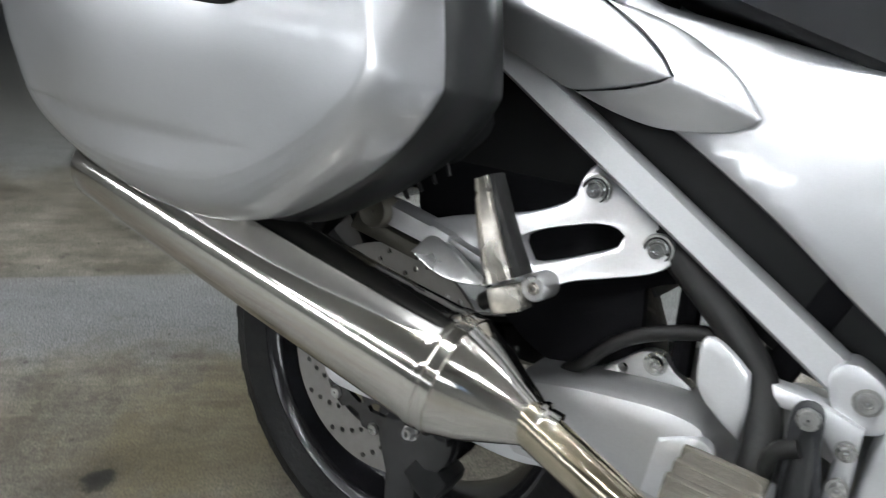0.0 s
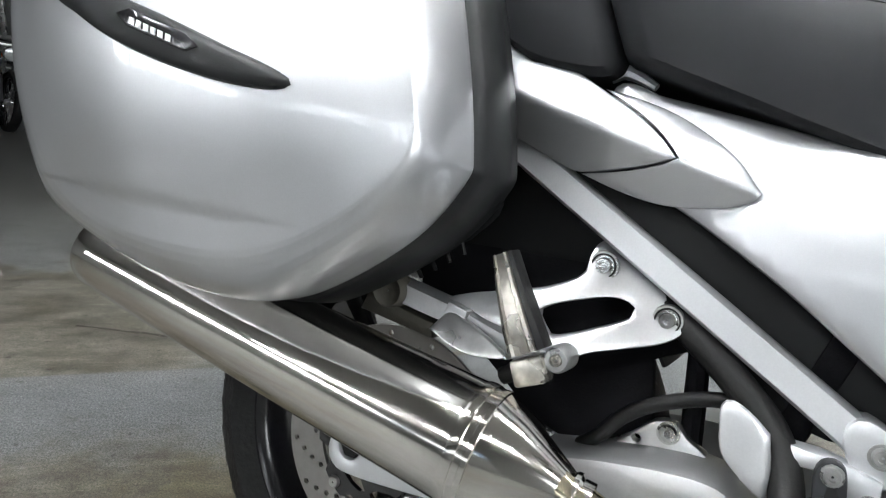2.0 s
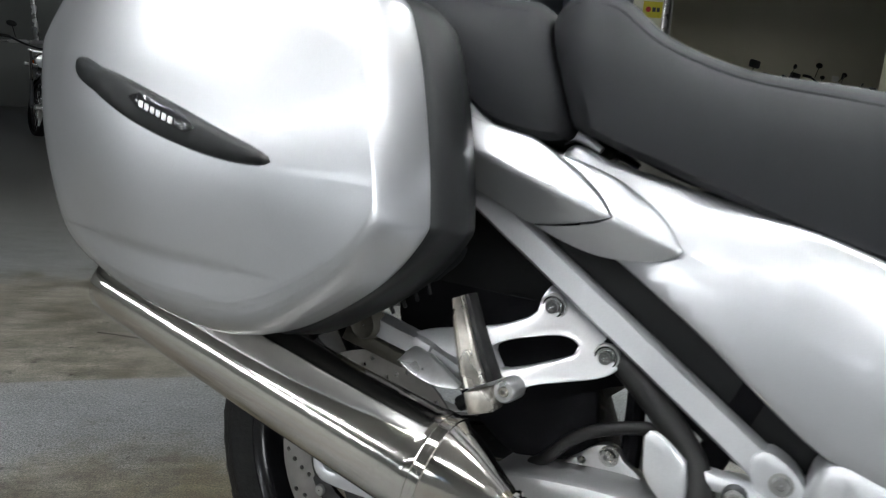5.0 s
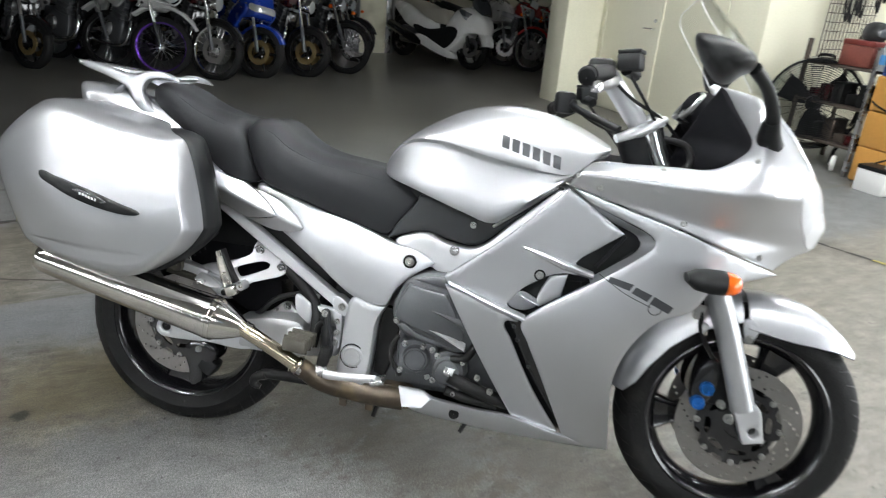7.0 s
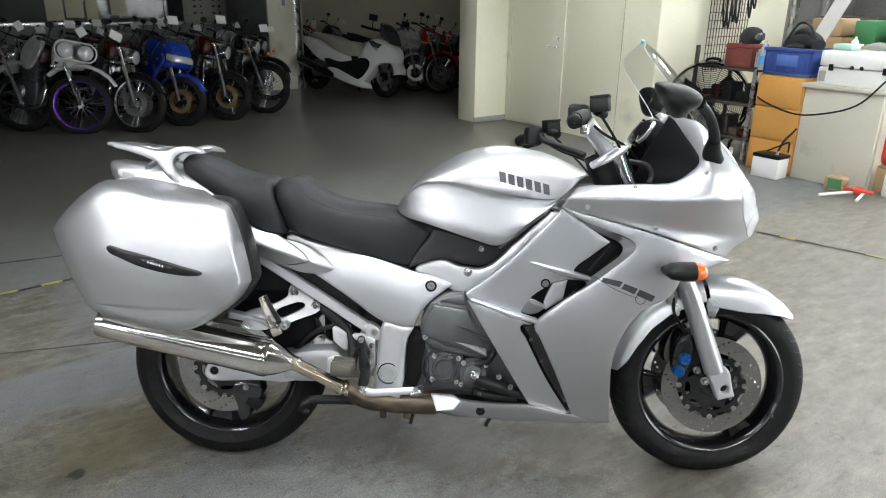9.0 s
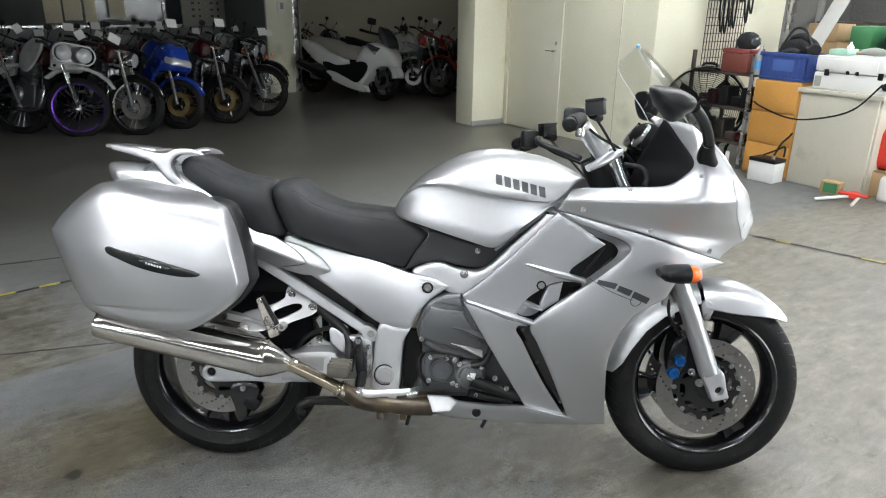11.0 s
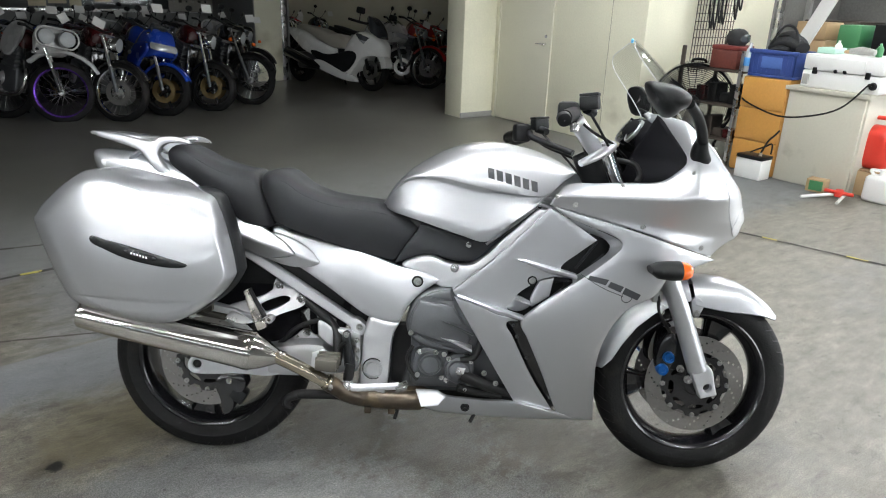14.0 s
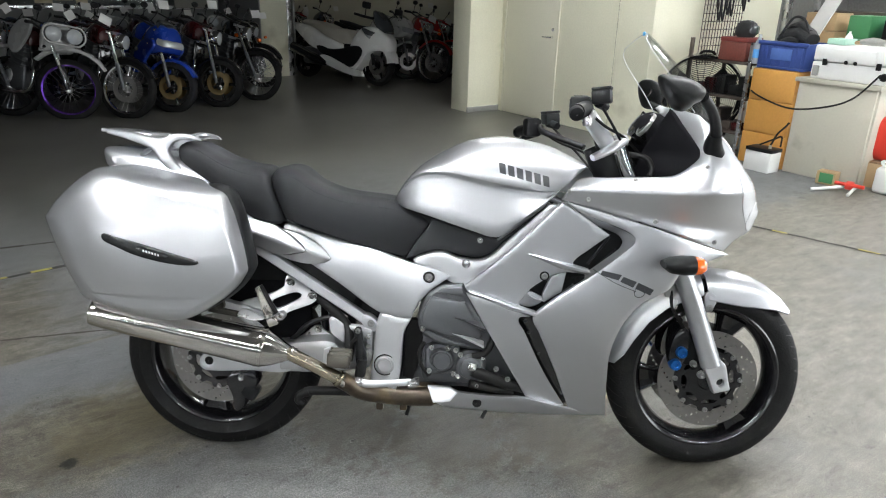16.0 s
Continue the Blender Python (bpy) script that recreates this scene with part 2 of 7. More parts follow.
    lane = maths("MULTIPLY", ranged(skew, 0.958, 0.945), ranged(ragged, 0.46, 0.64))
    wander = ranged(mid, 0.3, 0.7, -0.22, 0.22)
    beyond = maths("MAXIMUM", ranged(maths("ADD", u, wander), -0.42, -0.22, 0.0, 0.7), ranged(maths("ADD", v, wander), 1.72, 1.86, 0.0, 0.8))
    beyond = maths("MULTIPLY", beyond, ranged(skew, 0.962, 0.985))
    near = maths("MULTIPLY", maths("MULTIPLY", ranged(ragged, 0.12, -0.05), ranged(wide, 0.36, 0.50)), ranged(maths("ADD", u, ranged(mid, 0.3, 0.7, -0.3, 0.3)), 1.15, 0.55, 0.0, 0.72))
    patch = maths("MULTIPLY", ranged(wide, 0.56, 0.64), ranged(mid, 0.40, 0.52))
    coat = maths("MAXIMUM", maths("MAXIMUM", maths("MAXIMUM", lane, beyond), near), maths("MULTIPLY", patch, 0.35))
    col = mixed(coat, worn, pale)
    # far part: dull polished grey; left end kept paler in place of batten light
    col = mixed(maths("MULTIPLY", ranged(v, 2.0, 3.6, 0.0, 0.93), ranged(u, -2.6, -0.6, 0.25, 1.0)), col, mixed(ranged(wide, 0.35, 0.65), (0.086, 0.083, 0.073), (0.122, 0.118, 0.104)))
    stain = maths("MULTIPLY", ranged(noise_node(2.3, 5, 0.6), 0.58, 0.72), ranged(mid, 0.42, 0.6))
    col = mixed(maths("MULTIPLY", stain, ranged(v, 2.0, 3.2, 0.8, 0.15)), col, (0.048, 0.042, 0.028))

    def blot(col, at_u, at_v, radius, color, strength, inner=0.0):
        """One stain or dark patch with a ragged edge; with an inner radius it is a ring."""
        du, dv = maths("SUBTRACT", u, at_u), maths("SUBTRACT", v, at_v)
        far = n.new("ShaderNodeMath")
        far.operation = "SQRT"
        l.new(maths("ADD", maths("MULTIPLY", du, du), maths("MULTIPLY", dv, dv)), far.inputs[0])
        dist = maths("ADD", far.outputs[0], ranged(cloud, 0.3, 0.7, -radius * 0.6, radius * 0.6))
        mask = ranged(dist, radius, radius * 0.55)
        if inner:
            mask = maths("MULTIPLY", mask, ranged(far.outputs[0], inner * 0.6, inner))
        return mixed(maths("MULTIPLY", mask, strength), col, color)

    # brown blots: grime, and the shade under the bike put into the colour
    for gu, gv, gr in GRIME_SHADE:
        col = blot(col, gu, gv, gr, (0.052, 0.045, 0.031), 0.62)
    col = blot(col, STAINS[0][0], STAINS[0][1], 0.26, (0.085, 0.072, 0.038), 0.5)
    col = blot(col, STAINS[1][0], STAINS[1][1], 0.030, (0.010, 0.009, 0.008), 1.0)
    col = blot(col, STAINS[2][0], STAINS[2][1], 0.028, (0.05, 0.047, 0.04), 0.8, 0.016)
    # two darker brown patches on the floor under the bike
    col = blot(col, STAINS[3][0], STAINS[3][1], 0.22, (0.06, 0.055, 0.042), 0.5)
    col = blot(col, STAINS[4][0], STAINS[4][1], 0.16, (0.06, 0.052, 0.036), 0.5)
    col = mixed(1.0, col, ranged(speck, 0.36, 0.64, 0.62, 1.38), "MULTIPLY")
    # smears of dirt, and short dark scuffs along the hall
    smear_map = n.new("ShaderNodeMapping")
    smear_map.inputs["Rotation"].default_value = (0, 0, 0.3)
    smear_map.inputs["Scale"].default_value = (5, 14, 1)
    l.new(tc.outputs["Object"], smear_map.inputs["Vector"])
    smear = n.new("ShaderNodeTexNoise")
    smear.inputs["Scale"].default_value, smear.inputs["Detail"].default_value, smear.inputs["Roughness"].default_value = 1.3, 8, 0.72
    l.new(smear_map.outputs[0], smear.inputs["Vector"])
    bare = maths("MULTIPLY", maths("SUBTRACT", 1.0, maths("MULTIPLY", coat, 0.6)), maths("MULTIPLY", ranged(v, 1.9, 3.2, 1.0, 0.12), ranged(pale_end, 0.0, 1.0, 1.0, 0.75)))
    col = mixed(bare, col, ranged(smear.outputs["Fac"], 0.36, 0.64, 0.62, 1.25), "MULTIPLY")
    scuff = maths("MULTIPLY", ranged(smear.outputs["Fac"], 0.395, 0.36), maths("MULTIPLY", ranged(cloud, 0.46, 0.54), bare))
    col = mixed(maths("MULTIPLY", scuff, 0.6), col, (0.030, 0.026, 0.020))
    pits = n.new("ShaderNodeTexVoronoi")
    pits.inputs["Scale"].default_value = 26
    l.new(tc.outputs["Object"], pits.inputs["Vector"])
    pit = maths("MULTIPLY", ranged(pits.outputs["Distance"], 0.20, 0.10), maths("MULTIPLY", ranged(cloud, 0.50, 0.58), ranged(v, 1.9, 3.2, 1.0, 0.0)))
    col = mixed(maths("MULTIPLY", pit, 0.8), col, (0.02, 0.018, 0.014))
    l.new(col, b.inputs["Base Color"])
    fine = grain
    far = ranged(v, 1.9, 3.4)
    even_mid = maths("ADD", maths("MULTIPLY", mid, maths("SUBTRACT", 1.0, far)), maths("MULTIPLY", far, 0.5))
    rough = maths("ADD", ranged(even_mid, 0.3, 0.7, 0.38, 0.62), ranged(v, 2.0, 4.5, 0.0, -0.20))
    l.new(rough, b.inputs["Roughness"])
    bp = n.new("ShaderNodeBump")
    bp.inputs["Distance"].default_value = 0.003
    l.new(ranged(v, 1.5, 3.4, 0.35, 0.04), bp.inputs["Strength"])
    l.new(maths("ADD", fine, maths("MULTIPLY", pit, -1.0)), bp.inputs["Height"])
    l.new(bp.outputs["Normal"], b.inputs["Normal"])
    return m


FLOOR = floor_material()


# ---------------------------------------------------------------- mesh tools
def mesh_of(name, bm, mat, smooth=True, sharp=40):
    bmesh.ops.recalc_face_normals(bm, faces=bm.faces)
    if smooth:
        for fc in bm.faces:
            fc.smooth = True
        limit = radians(sharp)
        for e in bm.edges:
            if len(e.link_faces) == 2 and e.calc_face_angle(0) > limit:
                e.smooth = False
    me = bpy.data.meshes.new(name)
    bm.to_mesh(me)
    bm.free()
    me.materials.append(mat)
    return me


def part(name, bm, mat, parent=None, label="", smooth=True, sharp=40):
    ob = new(name, mesh_of(name, bm, mat, smooth, sharp))
    if parent is not None:
        ob.parent = parent
    if label:
        tagged(ob, label)
    return ob


def thing(name, label, category, m=None, group="", kind=""):
    ob = new(name)
    ob.empty_display_size = 0.1
    if m is not None:
        ob.matrix_world = m
    return tagged(ob, label, category, group, kind)


def block(size, at=(0, 0, 0), bevel=0.004, turn=None, segs=2):
    bm = bmesh.new()
    bmesh.ops.create_cube(bm, size=1.0)
    bmesh.ops.scale(bm, vec=size, verts=bm.verts)
    if bevel:
        bmesh.ops.bevel(bm, geom=list(bm.edges), offset=bevel, segments=segs, affect="EDGES", profile=0.5)
    m = Matrix.Translation(at)
    if turn is not None:
        m = m @ turn
    bmesh.ops.transform(bm, matrix=m, verts=bm.verts)
    return bm


def join(*many):
    out = bmesh.new()
    for bm in many:
        me = bpy.data.meshes.new("tmp")
        bm.to_mesh(me)
        bm.free()
        out.from_mesh(me)
        bpy.data.meshes.remove(me)
    return out


def rings_to_mesh(rings, cap=True, closed=True):
    bm = bmesh.new()
    rows = [[bm.verts.new(p) for p in ring] for ring in rings]
    count = len(rows[0])
    for a, b in zip(rows, rows[1:]):
        for i in range(count if closed else count - 1):
            j = (i + 1) % count
            bm.faces.new((a[i], a[j], b[j], b[i]))
    if cap and closed:
        bm.faces.new(rows[0][::-1])
        bm.faces.new(rows[-1])
    return bm


def glide(points, per=6, closed=False):
    """Points on a smooth line through the given ones."""
    pts = [Vector(p) for p in points]
    out, count = [], len(pts)
    for i in range(count if closed else count - 1):
        p1, p2 = pts[i], pts[(i + 1) % count]
        p0 = pts[i - 1] if closed or i else p1 * 2 - p2
        p3 = pts[(i + 2) % count] if closed or i + 2 < count else p2 * 2 - p1
        for k in range(per):
            t = k / per
            out.append(0.5 * ((2 * p1) + (p2 - p0) * t + (2 * p0 - 5 * p1 + 4 * p2 - p3) * t * t + (3 * p1 - p0 - 3 * p2 + p3) * t ** 3))
    if not closed:
        out.append(pts[-1])
    return out


def tube(points, radius, per=6, segs=12, flat=1.0, cap=True, up=(0, 0, 1)):
    """A round bar along a smooth line; radius: one number or one for each point; flat: height over width."""
    line = glide(points, per)
    radii = radius if isinstance(radius, (list, tuple)) else [radius] * len(points)
    rad = []
    for i in range(len(radii) - 1):
        rad += [radii[i] + (radii[i + 1] - radii[i]) * k / per for k in range(per)]
    rad.append(radii[-1])
    rings = []
    side = None
    for i, p in enumerate(line):
        ahead = (line[min(i + 1, len(line) - 1)] - line[max(i - 1, 0)]).normalized()
        ref = Vector(up) if side is None else side.cross(ahead)
        if abs(ref.normalized().dot(ahead)) > 0.95:
            ref = Vector((0, 1, 0))
        side = ahead.cross(ref).normalized()
        top = side.cross(ahead).normalized()
        rings.append([p + side * (rad[i] * math.cos(a)) + top * (rad[i] * flat * math.sin(a)) for a in (2 * math.pi * k / segs for k in range(segs))])
    return rings_to_mesh(rings, cap)


def lathe(profile, at=(0, 0, 0), axis="y", segs=48, cap=False, m=None):
    """profile: (radius, height along the axis) rows."""
    rings = []
    for r, h in profile:
        ring = []
        for k in range(segs):
            a = 2 * math.pi * k / segs
            c, s = r * math.cos(a), r * math.sin(a)
            ring.append({"y": Vector((c, h, s)), "z": Vector((c, s, h)), "x": Vector((h, c, s))}[axis] + Vector(at))
        rings.append(ring)
    bm = rings_to_mesh(rings, cap)
    if m is not None:
        bmesh.ops.transform(bm, matrix=m, verts=bm.verts)
    return bm


def bent_plate(controls, ease=1e-4):
    """A smooth half-width over the side view, through the given (x, z, width) places."""
    c = np.array(controls, float)
    p, count = c[:, :2], len(c)
    d = np.linalg.norm(p[:, None] - p[None], axis=-1)
    k = np.where(d > 0, d * d * np.log(d + 1e-12), 0) + ease * np.eye(count)
    a = np.zeros((count + 3, count + 3))
    a[:count, :count], a[:count, count], a[:count, count + 1:] = k, 1, p
    a[count, :count], a[count + 1:, :count] = 1, p.T
    s = np.linalg.solve(a, np.r_[c[:, 2], 0, 0, 0])

    def width(x, z):
        r = np.hypot(p[:, 0] - x, p[:, 1] - z)
        return float((s[:count] * np.where(r > 0, r * r * np.log(r + 1e-12), 0)).sum() + s[count] + s[count + 1] * x + s[count + 2] * z)
    return width


def even(width):
    return lambda x, z: width


def outline_of(points, step):
    """A smooth closed outline; points marked 1 stay corners."""
    count, out = len(points), []
    for i in range(count):
        a, b = points[i], points[(i + 1) % count]
        p1, p2 = np.array(a[:2]), np.array(b[:2])
        p0, p3 = np.array(points[i - 1][:2]), np.array(points[(i + 2) % count][:2])
        length = np.linalg.norm(p2 - p1)
        t1 = (p2 - p0) / (np.linalg.norm(p2 - p0) + 1e-9) * length
        t2 = (p3 - p1) / (np.linalg.norm(p3 - p1) + 1e-9) * length
        if len(a) > 2:
            t1 = p2 - p1
        if len(b) > 2:
            t2 = p2 - p1
        many = max(1, int(round(length / step)))
        for k in range(many):
            t = k / many
            out.append((2 * t ** 3 - 3 * t * t + 1) * p1 + (t ** 3 - 2 * t * t + t) * t1 + (3 * t * t - 2 * t ** 3) * p2 + (t ** 3 - t * t) * t2)
    return np.array(out)


def inside(loop, x, y):
    a, b = loop, np.roll(loop, -1, 0)
    cross = ((a[:, 1] > y) != (b[:, 1] > y)) & (x < (b[:, 0] - a[:, 0]) * (y - a[:, 1]) / (b[:, 1] - a[:, 1] + 1e-12) + a[:, 0])
    return bool(cross.sum() % 2)


def from_edge(loops, x, y):
    best = 9.0
    for loop in loops:
        a, b = loop, np.roll(loop, -1, 0)
        ab, ap = b - a, np.array((x, y)) - a
        t = np.clip((ap * ab).sum(1) / ((ab * ab).sum(1) + 1e-12), 0, 1)
        best = min(best, float(np.hypot(*(ap - ab * t[:, None]).T).min()))
    return best


def sheet(points, width, holes=(), step=0.016, depth=0.012, roll=0.010, side=-1, edge_step=None, raw=False):
    """A panel in the side view (x, z), pushed out to the given half-width, with rolled edges and thickness."""
    from mathutils.geometry import delaunay_2d_cdt
    es = edge_step or step * 0.6
    loops = [np.array(points)[:, :2] if raw else outline_of(points, es)] + [h if isinstance(h, np.ndarray) else outline_of(h, es) for h in holes]
    verts, edges = [], []
    for loop in loops:
        base = len(verts)
        verts += [tuple(p) for p in loop]
        edges += [(base + i, base + (i + 1) % len(loop)) for i in range(len(loop))]

    def good(x, y, gap):
        return inside(loops[0], x, y) and not any(inside(h, x, y) for h in loops[1:]) and from_edge(loops, x, y) > gap
    if roll:
        for loop in loops:
            ahead = np.roll(loop, -1, 0) - np.roll(loop, 1, 0)
            normal = np.stack([-ahead[:, 1], ahead[:, 0]], 1) / (np.linalg.norm(ahead, axis=1)[:, None] + 1e-9)
            for far in (0.25, 0.95):
                for p, nn in zip(loop, normal):
                    for sign in (1, -1):
                        q = p + nn * sign * roll * far
                        if good(q[0], q[1], roll * far * 0.8):
                            verts.append(tuple(q))
    lo, hi = loops[0].min(0), loops[0].max(0)
    row = 0
    y = lo[1] + step / 2
    while y < hi[1]:
        x = lo[0] + (step / 2 if row % 2 else 0)
        while x < hi[0]:
            if good(x, y, max(roll * 1.25, step * 0.4)):
                verts.append((x, y))
            x += step
        y += step * 0.87
        row += 1
    got = delaunay_2d_cdt([Vector(v) for v in verts], edges, [], 0, 1e-6)
    flat, tris = got[0], got[2]
    bm = bmesh.new()
    front, back = [], []
    for p in flat:
        gap = from_edge(loops, p.x, p.y)
        sink = roll * 0.8 * (1 - math.sqrt(max(0, 1 - (1 - min(gap / roll, 1)) ** 2))) if roll else 0.0
        w = width(p.x, p.y)
        front.append(bm.verts.new((p.x, side * (w - sink), p.y)))
        back.append(bm.verts.new((p.x, side * (w - depth - (0.8 * roll if roll else 0)), p.y)))
    count = {}
    for t in tris:
        c = sum((flat[i] for i in t), Vector((0, 0))) / len(t)
        if not inside(loops[0], c.x, c.y) or any(inside(h, c.x, c.y) for h in loops[1:]):
            continue
        bm.faces.new([front[i] for i in t])
        bm.faces.new([back[i] for i in reversed(t)])
        for i in range(len(t)):
            e = (t[i], t[(i + 1) % len(t)])
            count[tuple(sorted(e))] = count.get(tuple(sorted(e)), []) + [e]
    for many in count.values():
        if len(many) == 1:
            a, b = many[0]
            bm.faces.new((front[b], front[a], back[a], back[b]))
    bmesh.ops.delete(bm, geom=[v for v in bm.verts if not v.link_faces], context="VERTS")
    return bm


def circle(x, z, r, count=10):
    return np.array([(x + r * math.cos(2 * math.pi * k / count), z + r * math.sin(2 * math.pi * k / count)) for k in range(count)])


def shade_ring(x, y, z, r, sign=-1):
    """A dark ring round a bolt head, standing in for a shaded recess."""
    return lathe([(r * 1.25, sign * .0012), (r * 1.75, sign * .0012), (r * 1.8, -sign * .002)], (x, y, z), "y", 18)


def bolt_mesh(x, y, z, r=0.009, depth=0.006, axis="y", sign=-1):
    """A socket bolt whose head faces along the axis."""
    p = [(0.001, depth * 0.3), (r * 0.45, depth * 0.3), (r * 0.5, depth), (r * 0.85, depth), (r, depth * 0.6), (r * 1.02, 0.0), (r * 1.35, 0.0), (r * 1.35, -0.004)]
    return lathe([(a, sign * b) for a, b in p], (x, y, z), axis, 14)

# ---------------------------------------------------------------- the hall (u along the window wall, v into the hall)
def slab(name, u0, u1, v0, v1, z0, z1, mat, label="", category="", bevel=0.006):
    ob = part(name, block((u1 - u0, v1 - v0, z1 - z0), ((u0 + u1) / 2, (v0 + v1) / 2, (z0 + z1) / 2), bevel), mat)
    ob.matrix_world = HALL
    return tagged(ob, label, category, kind="structure")


def floor_sheet():
    bm = bmesh.new()
    bmesh.ops.create_grid(bm, x_segments=8, y_segments=8, size=120)
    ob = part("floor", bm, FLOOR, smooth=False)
    ob.matrix_world = HALL
    return tagged(ob, "worn concrete floor with pale old coating and oil stains", "floor", kind="structure")


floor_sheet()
TAPE_Y = material("yellow floor tape", (.36, .31, .06), .6, 0, .35, 90, 14, .1, 0, .1)
TAPE_K = material("black floor tape", (.02, .02, .018), .6, 0, .3, 90, 14, .1, 0, .1)
JOINT = material("dark joint filler", (.05, .045, .038), .8, 0, .3, 60, 9, .2)


def ragged_strip(name, a, b, half, z, mat, label, seed, gaps=0.0, wobble=.15):
    """A narrow worn strip on the floor, in pieces."""
    rnd = random.Random(seed)
    a, b = Vector(a), Vector(b)
    d = (b - a).normalized()
    n = Vector((-d.y, d.x))
    bm = bmesh.new()
    far, at = (b - a).length, 0.0
    while at < far:
        run = rnd.uniform(.05, .14)
        if rnd.random() >= gaps:
            p, q = a + d * at, a + d * min(far, at + run * .97)
            ws = [half * rnd.uniform(1 - wobble, 1 + wobble) for _ in range(4)]
            off = n * half * rnd.uniform(-.3, .3) * wobble * 2
            top = [bm.verts.new((*(p + n * ws[0] + off), z)), bm.verts.new((*(p - n * ws[1] + off), z)), bm.verts.new((*(q - n * ws[2] + off), z)), bm.verts.new((*(q + n * ws[3] + off), z))]
            bm.faces.new(top)
        at += run
    ob = part(name, bm, mat, smooth=False)
    return tagged(ob, label, "floor marking", kind="structure")


def hazard_tape(a, b, half, run, worn, seed):
    """Black and yellow pieces by turns along one line, partly worn off."""
    rnd = random.Random(seed)
    a, b = Vector(a), Vector(b)
    d, many = (b - a).normalized(), int((b - a).length / run)
    for k in range(many):
        p, q = a + d * run * k, a + d * run * (k + .96)
        if k % 2 == 0:
            ragged_strip("floor_tape", p, q, half, .005, TAPE_K, "worn black hazard tape on the floor", seed + k, .05, .25)
        elif rnd.random() >= worn:
            ragged_strip("floor_tape", p, q, half * .9, .006, TAPE_Y, "worn yellow hazard tape on the floor", seed + k, .12, .3)


ragged_strip("floor_joint", (-1.75, .95), (-1.02, 1.60), .012, .003, JOINT, "dark cracked joint in the concrete floor", 1, 0.05, .5)
ragged_strip("floor_joint", (2.45, 2.52), (4.4, .95), .011, .003, JOINT, "dark cracked joint in the concrete floor", 2, 0.05, .5)
hazard_tape((-1.75, .95), (-1.02, 1.60), .014, .10, .1, 20)
hazard_tape((2.45, 2.52), (4.4, .95), .011, .12, .45, 60)
ragged_strip("floor_joint", (-2.1, 1.40), (-1.45, 1.74), .010, .003, JOINT, "dark joint in the concrete floor", 5, .1, .5)
ragged_strip("floor_joint", (-.3, 2.2), (3.3, 4.9), .006, .003, JOINT, "dark joint in the concrete floor", 6, .35, .5)
ragged_strip("floor_joint", (-1.35, .52), (-.60, .76), .006, .003, JOINT, "dark joint in the concrete floor", 8, .2, .5)

# walls, pillars, ceiling; left, front and side walls are unseen and assumed
STOREWALL = material("pale green-grey wall paint", (.60, .59, .49), .6, 0, .06, 60, 1.2, .05)
slab("wall_right", 4.90, 5.75, 2.40, 4.54, 0, 3.8, CREAM, "cream painted wall with a flush door", "wall")
slab("pillar_door", 4.44, 5.75, 4.54, 4.86, 0, 3.8, CREAM, "cream painted pillar beside the doorway", "pillar")
slab("pillar_far", 3.53, 3.94, 8.40, 10.4, 0, 3.8, CREAM, "cream pillar with a switch plate", "pillar")
slab("wall_store_back", 3.94, 12.0, 11.0, 11.2, 0, 3.8, STOREWALL, "pale greenish back wall of the dark store", "wall")
slab("wall_store_right", 11.8, 12.0, 4.86, 11.0, 0, 3.8, STOREWALL, "pale side wall of the dark store", "wall")
slab("wall_store_front", 5.75, 12.0, 4.6, 4.86, 0, 3.8, GREYWALL, "grey front wall of the dark store", "wall")
slab("wall_window", -9.0, 3.53, 10.2, 10.4, 0, .9, GREYWALL, "grey wall under the windows", "wall")
slab("wall_window_top", -9.0, 3.53, 10.2, 10.4, 2.5, 3.8, GREYWALL, "grey wall over the windows", "wall")
# two walls added to block sky and daylight behind the windows
slab("wall_yard", -9.2, 3.94, 13.2, 13.4, 0, 3.8, GREYWALL, "added wall that keeps the sky out of the windows", "wall")
slab("leak_block_wall", 3.94, 4.1, 11.2, 13.4, 0, 3.8, GREYWALL, "added end wall that shuts out stray daylight", "wall")
slab("wall_left", -9.2, -9.0, -.8, 13.2, 0, 3.8, GREYWALL, "grey side wall of the hall", "wall")
slab("wall_left_low", -9.2, -9.0, -6.4, -.8, 0, 1.95, GREYWALL, "grey wall under the side windows", "wall")
slab("wall_left_high", -9.2, -9.0, -6.4, -.8, 2.55, 3.8, GREYWALL, "grey wall over the side windows", "wall")
# unseen bars, added before the lamp to break its reflection into dashes
for k in range(19):
    v = -5.95 + .29 * k
    slab("window_bar", -8.84, -8.80, v - .05 - .03 * (k % 3), v + .05 + .04 * (k % 2), 1.95, 2.55, SOCLE, "added bar that breaks up the side lamp's reflection", "window", .004)
slab("wall_front_low", -9.0, 0, -6.5, -6.3, 0, 1.8, GREYWALL, "grey wall under the strip window", "wall")
slab("wall_front_high", -9.0, 0, -6.5, -6.3, 2.3, 3.8, GREYWALL, "grey wall over the strip window", "wall")
slab("wall_front_right", 0, 2.6, -6.5, -6.3, 0, 3.8, GREYWALL, "plain grey front wall", "wall")
slab("wall_front_end", 7.4, 8.6, -6.5, -6.3, 0, 3.8, GREYWALL, "plain grey front wall", "wall")
slab("wall_front_beam", 2.6, 7.4, -6.5, -6.3, 3.0, 3.8, GREYWALL, "grey beam over the open front shutter", "wall")
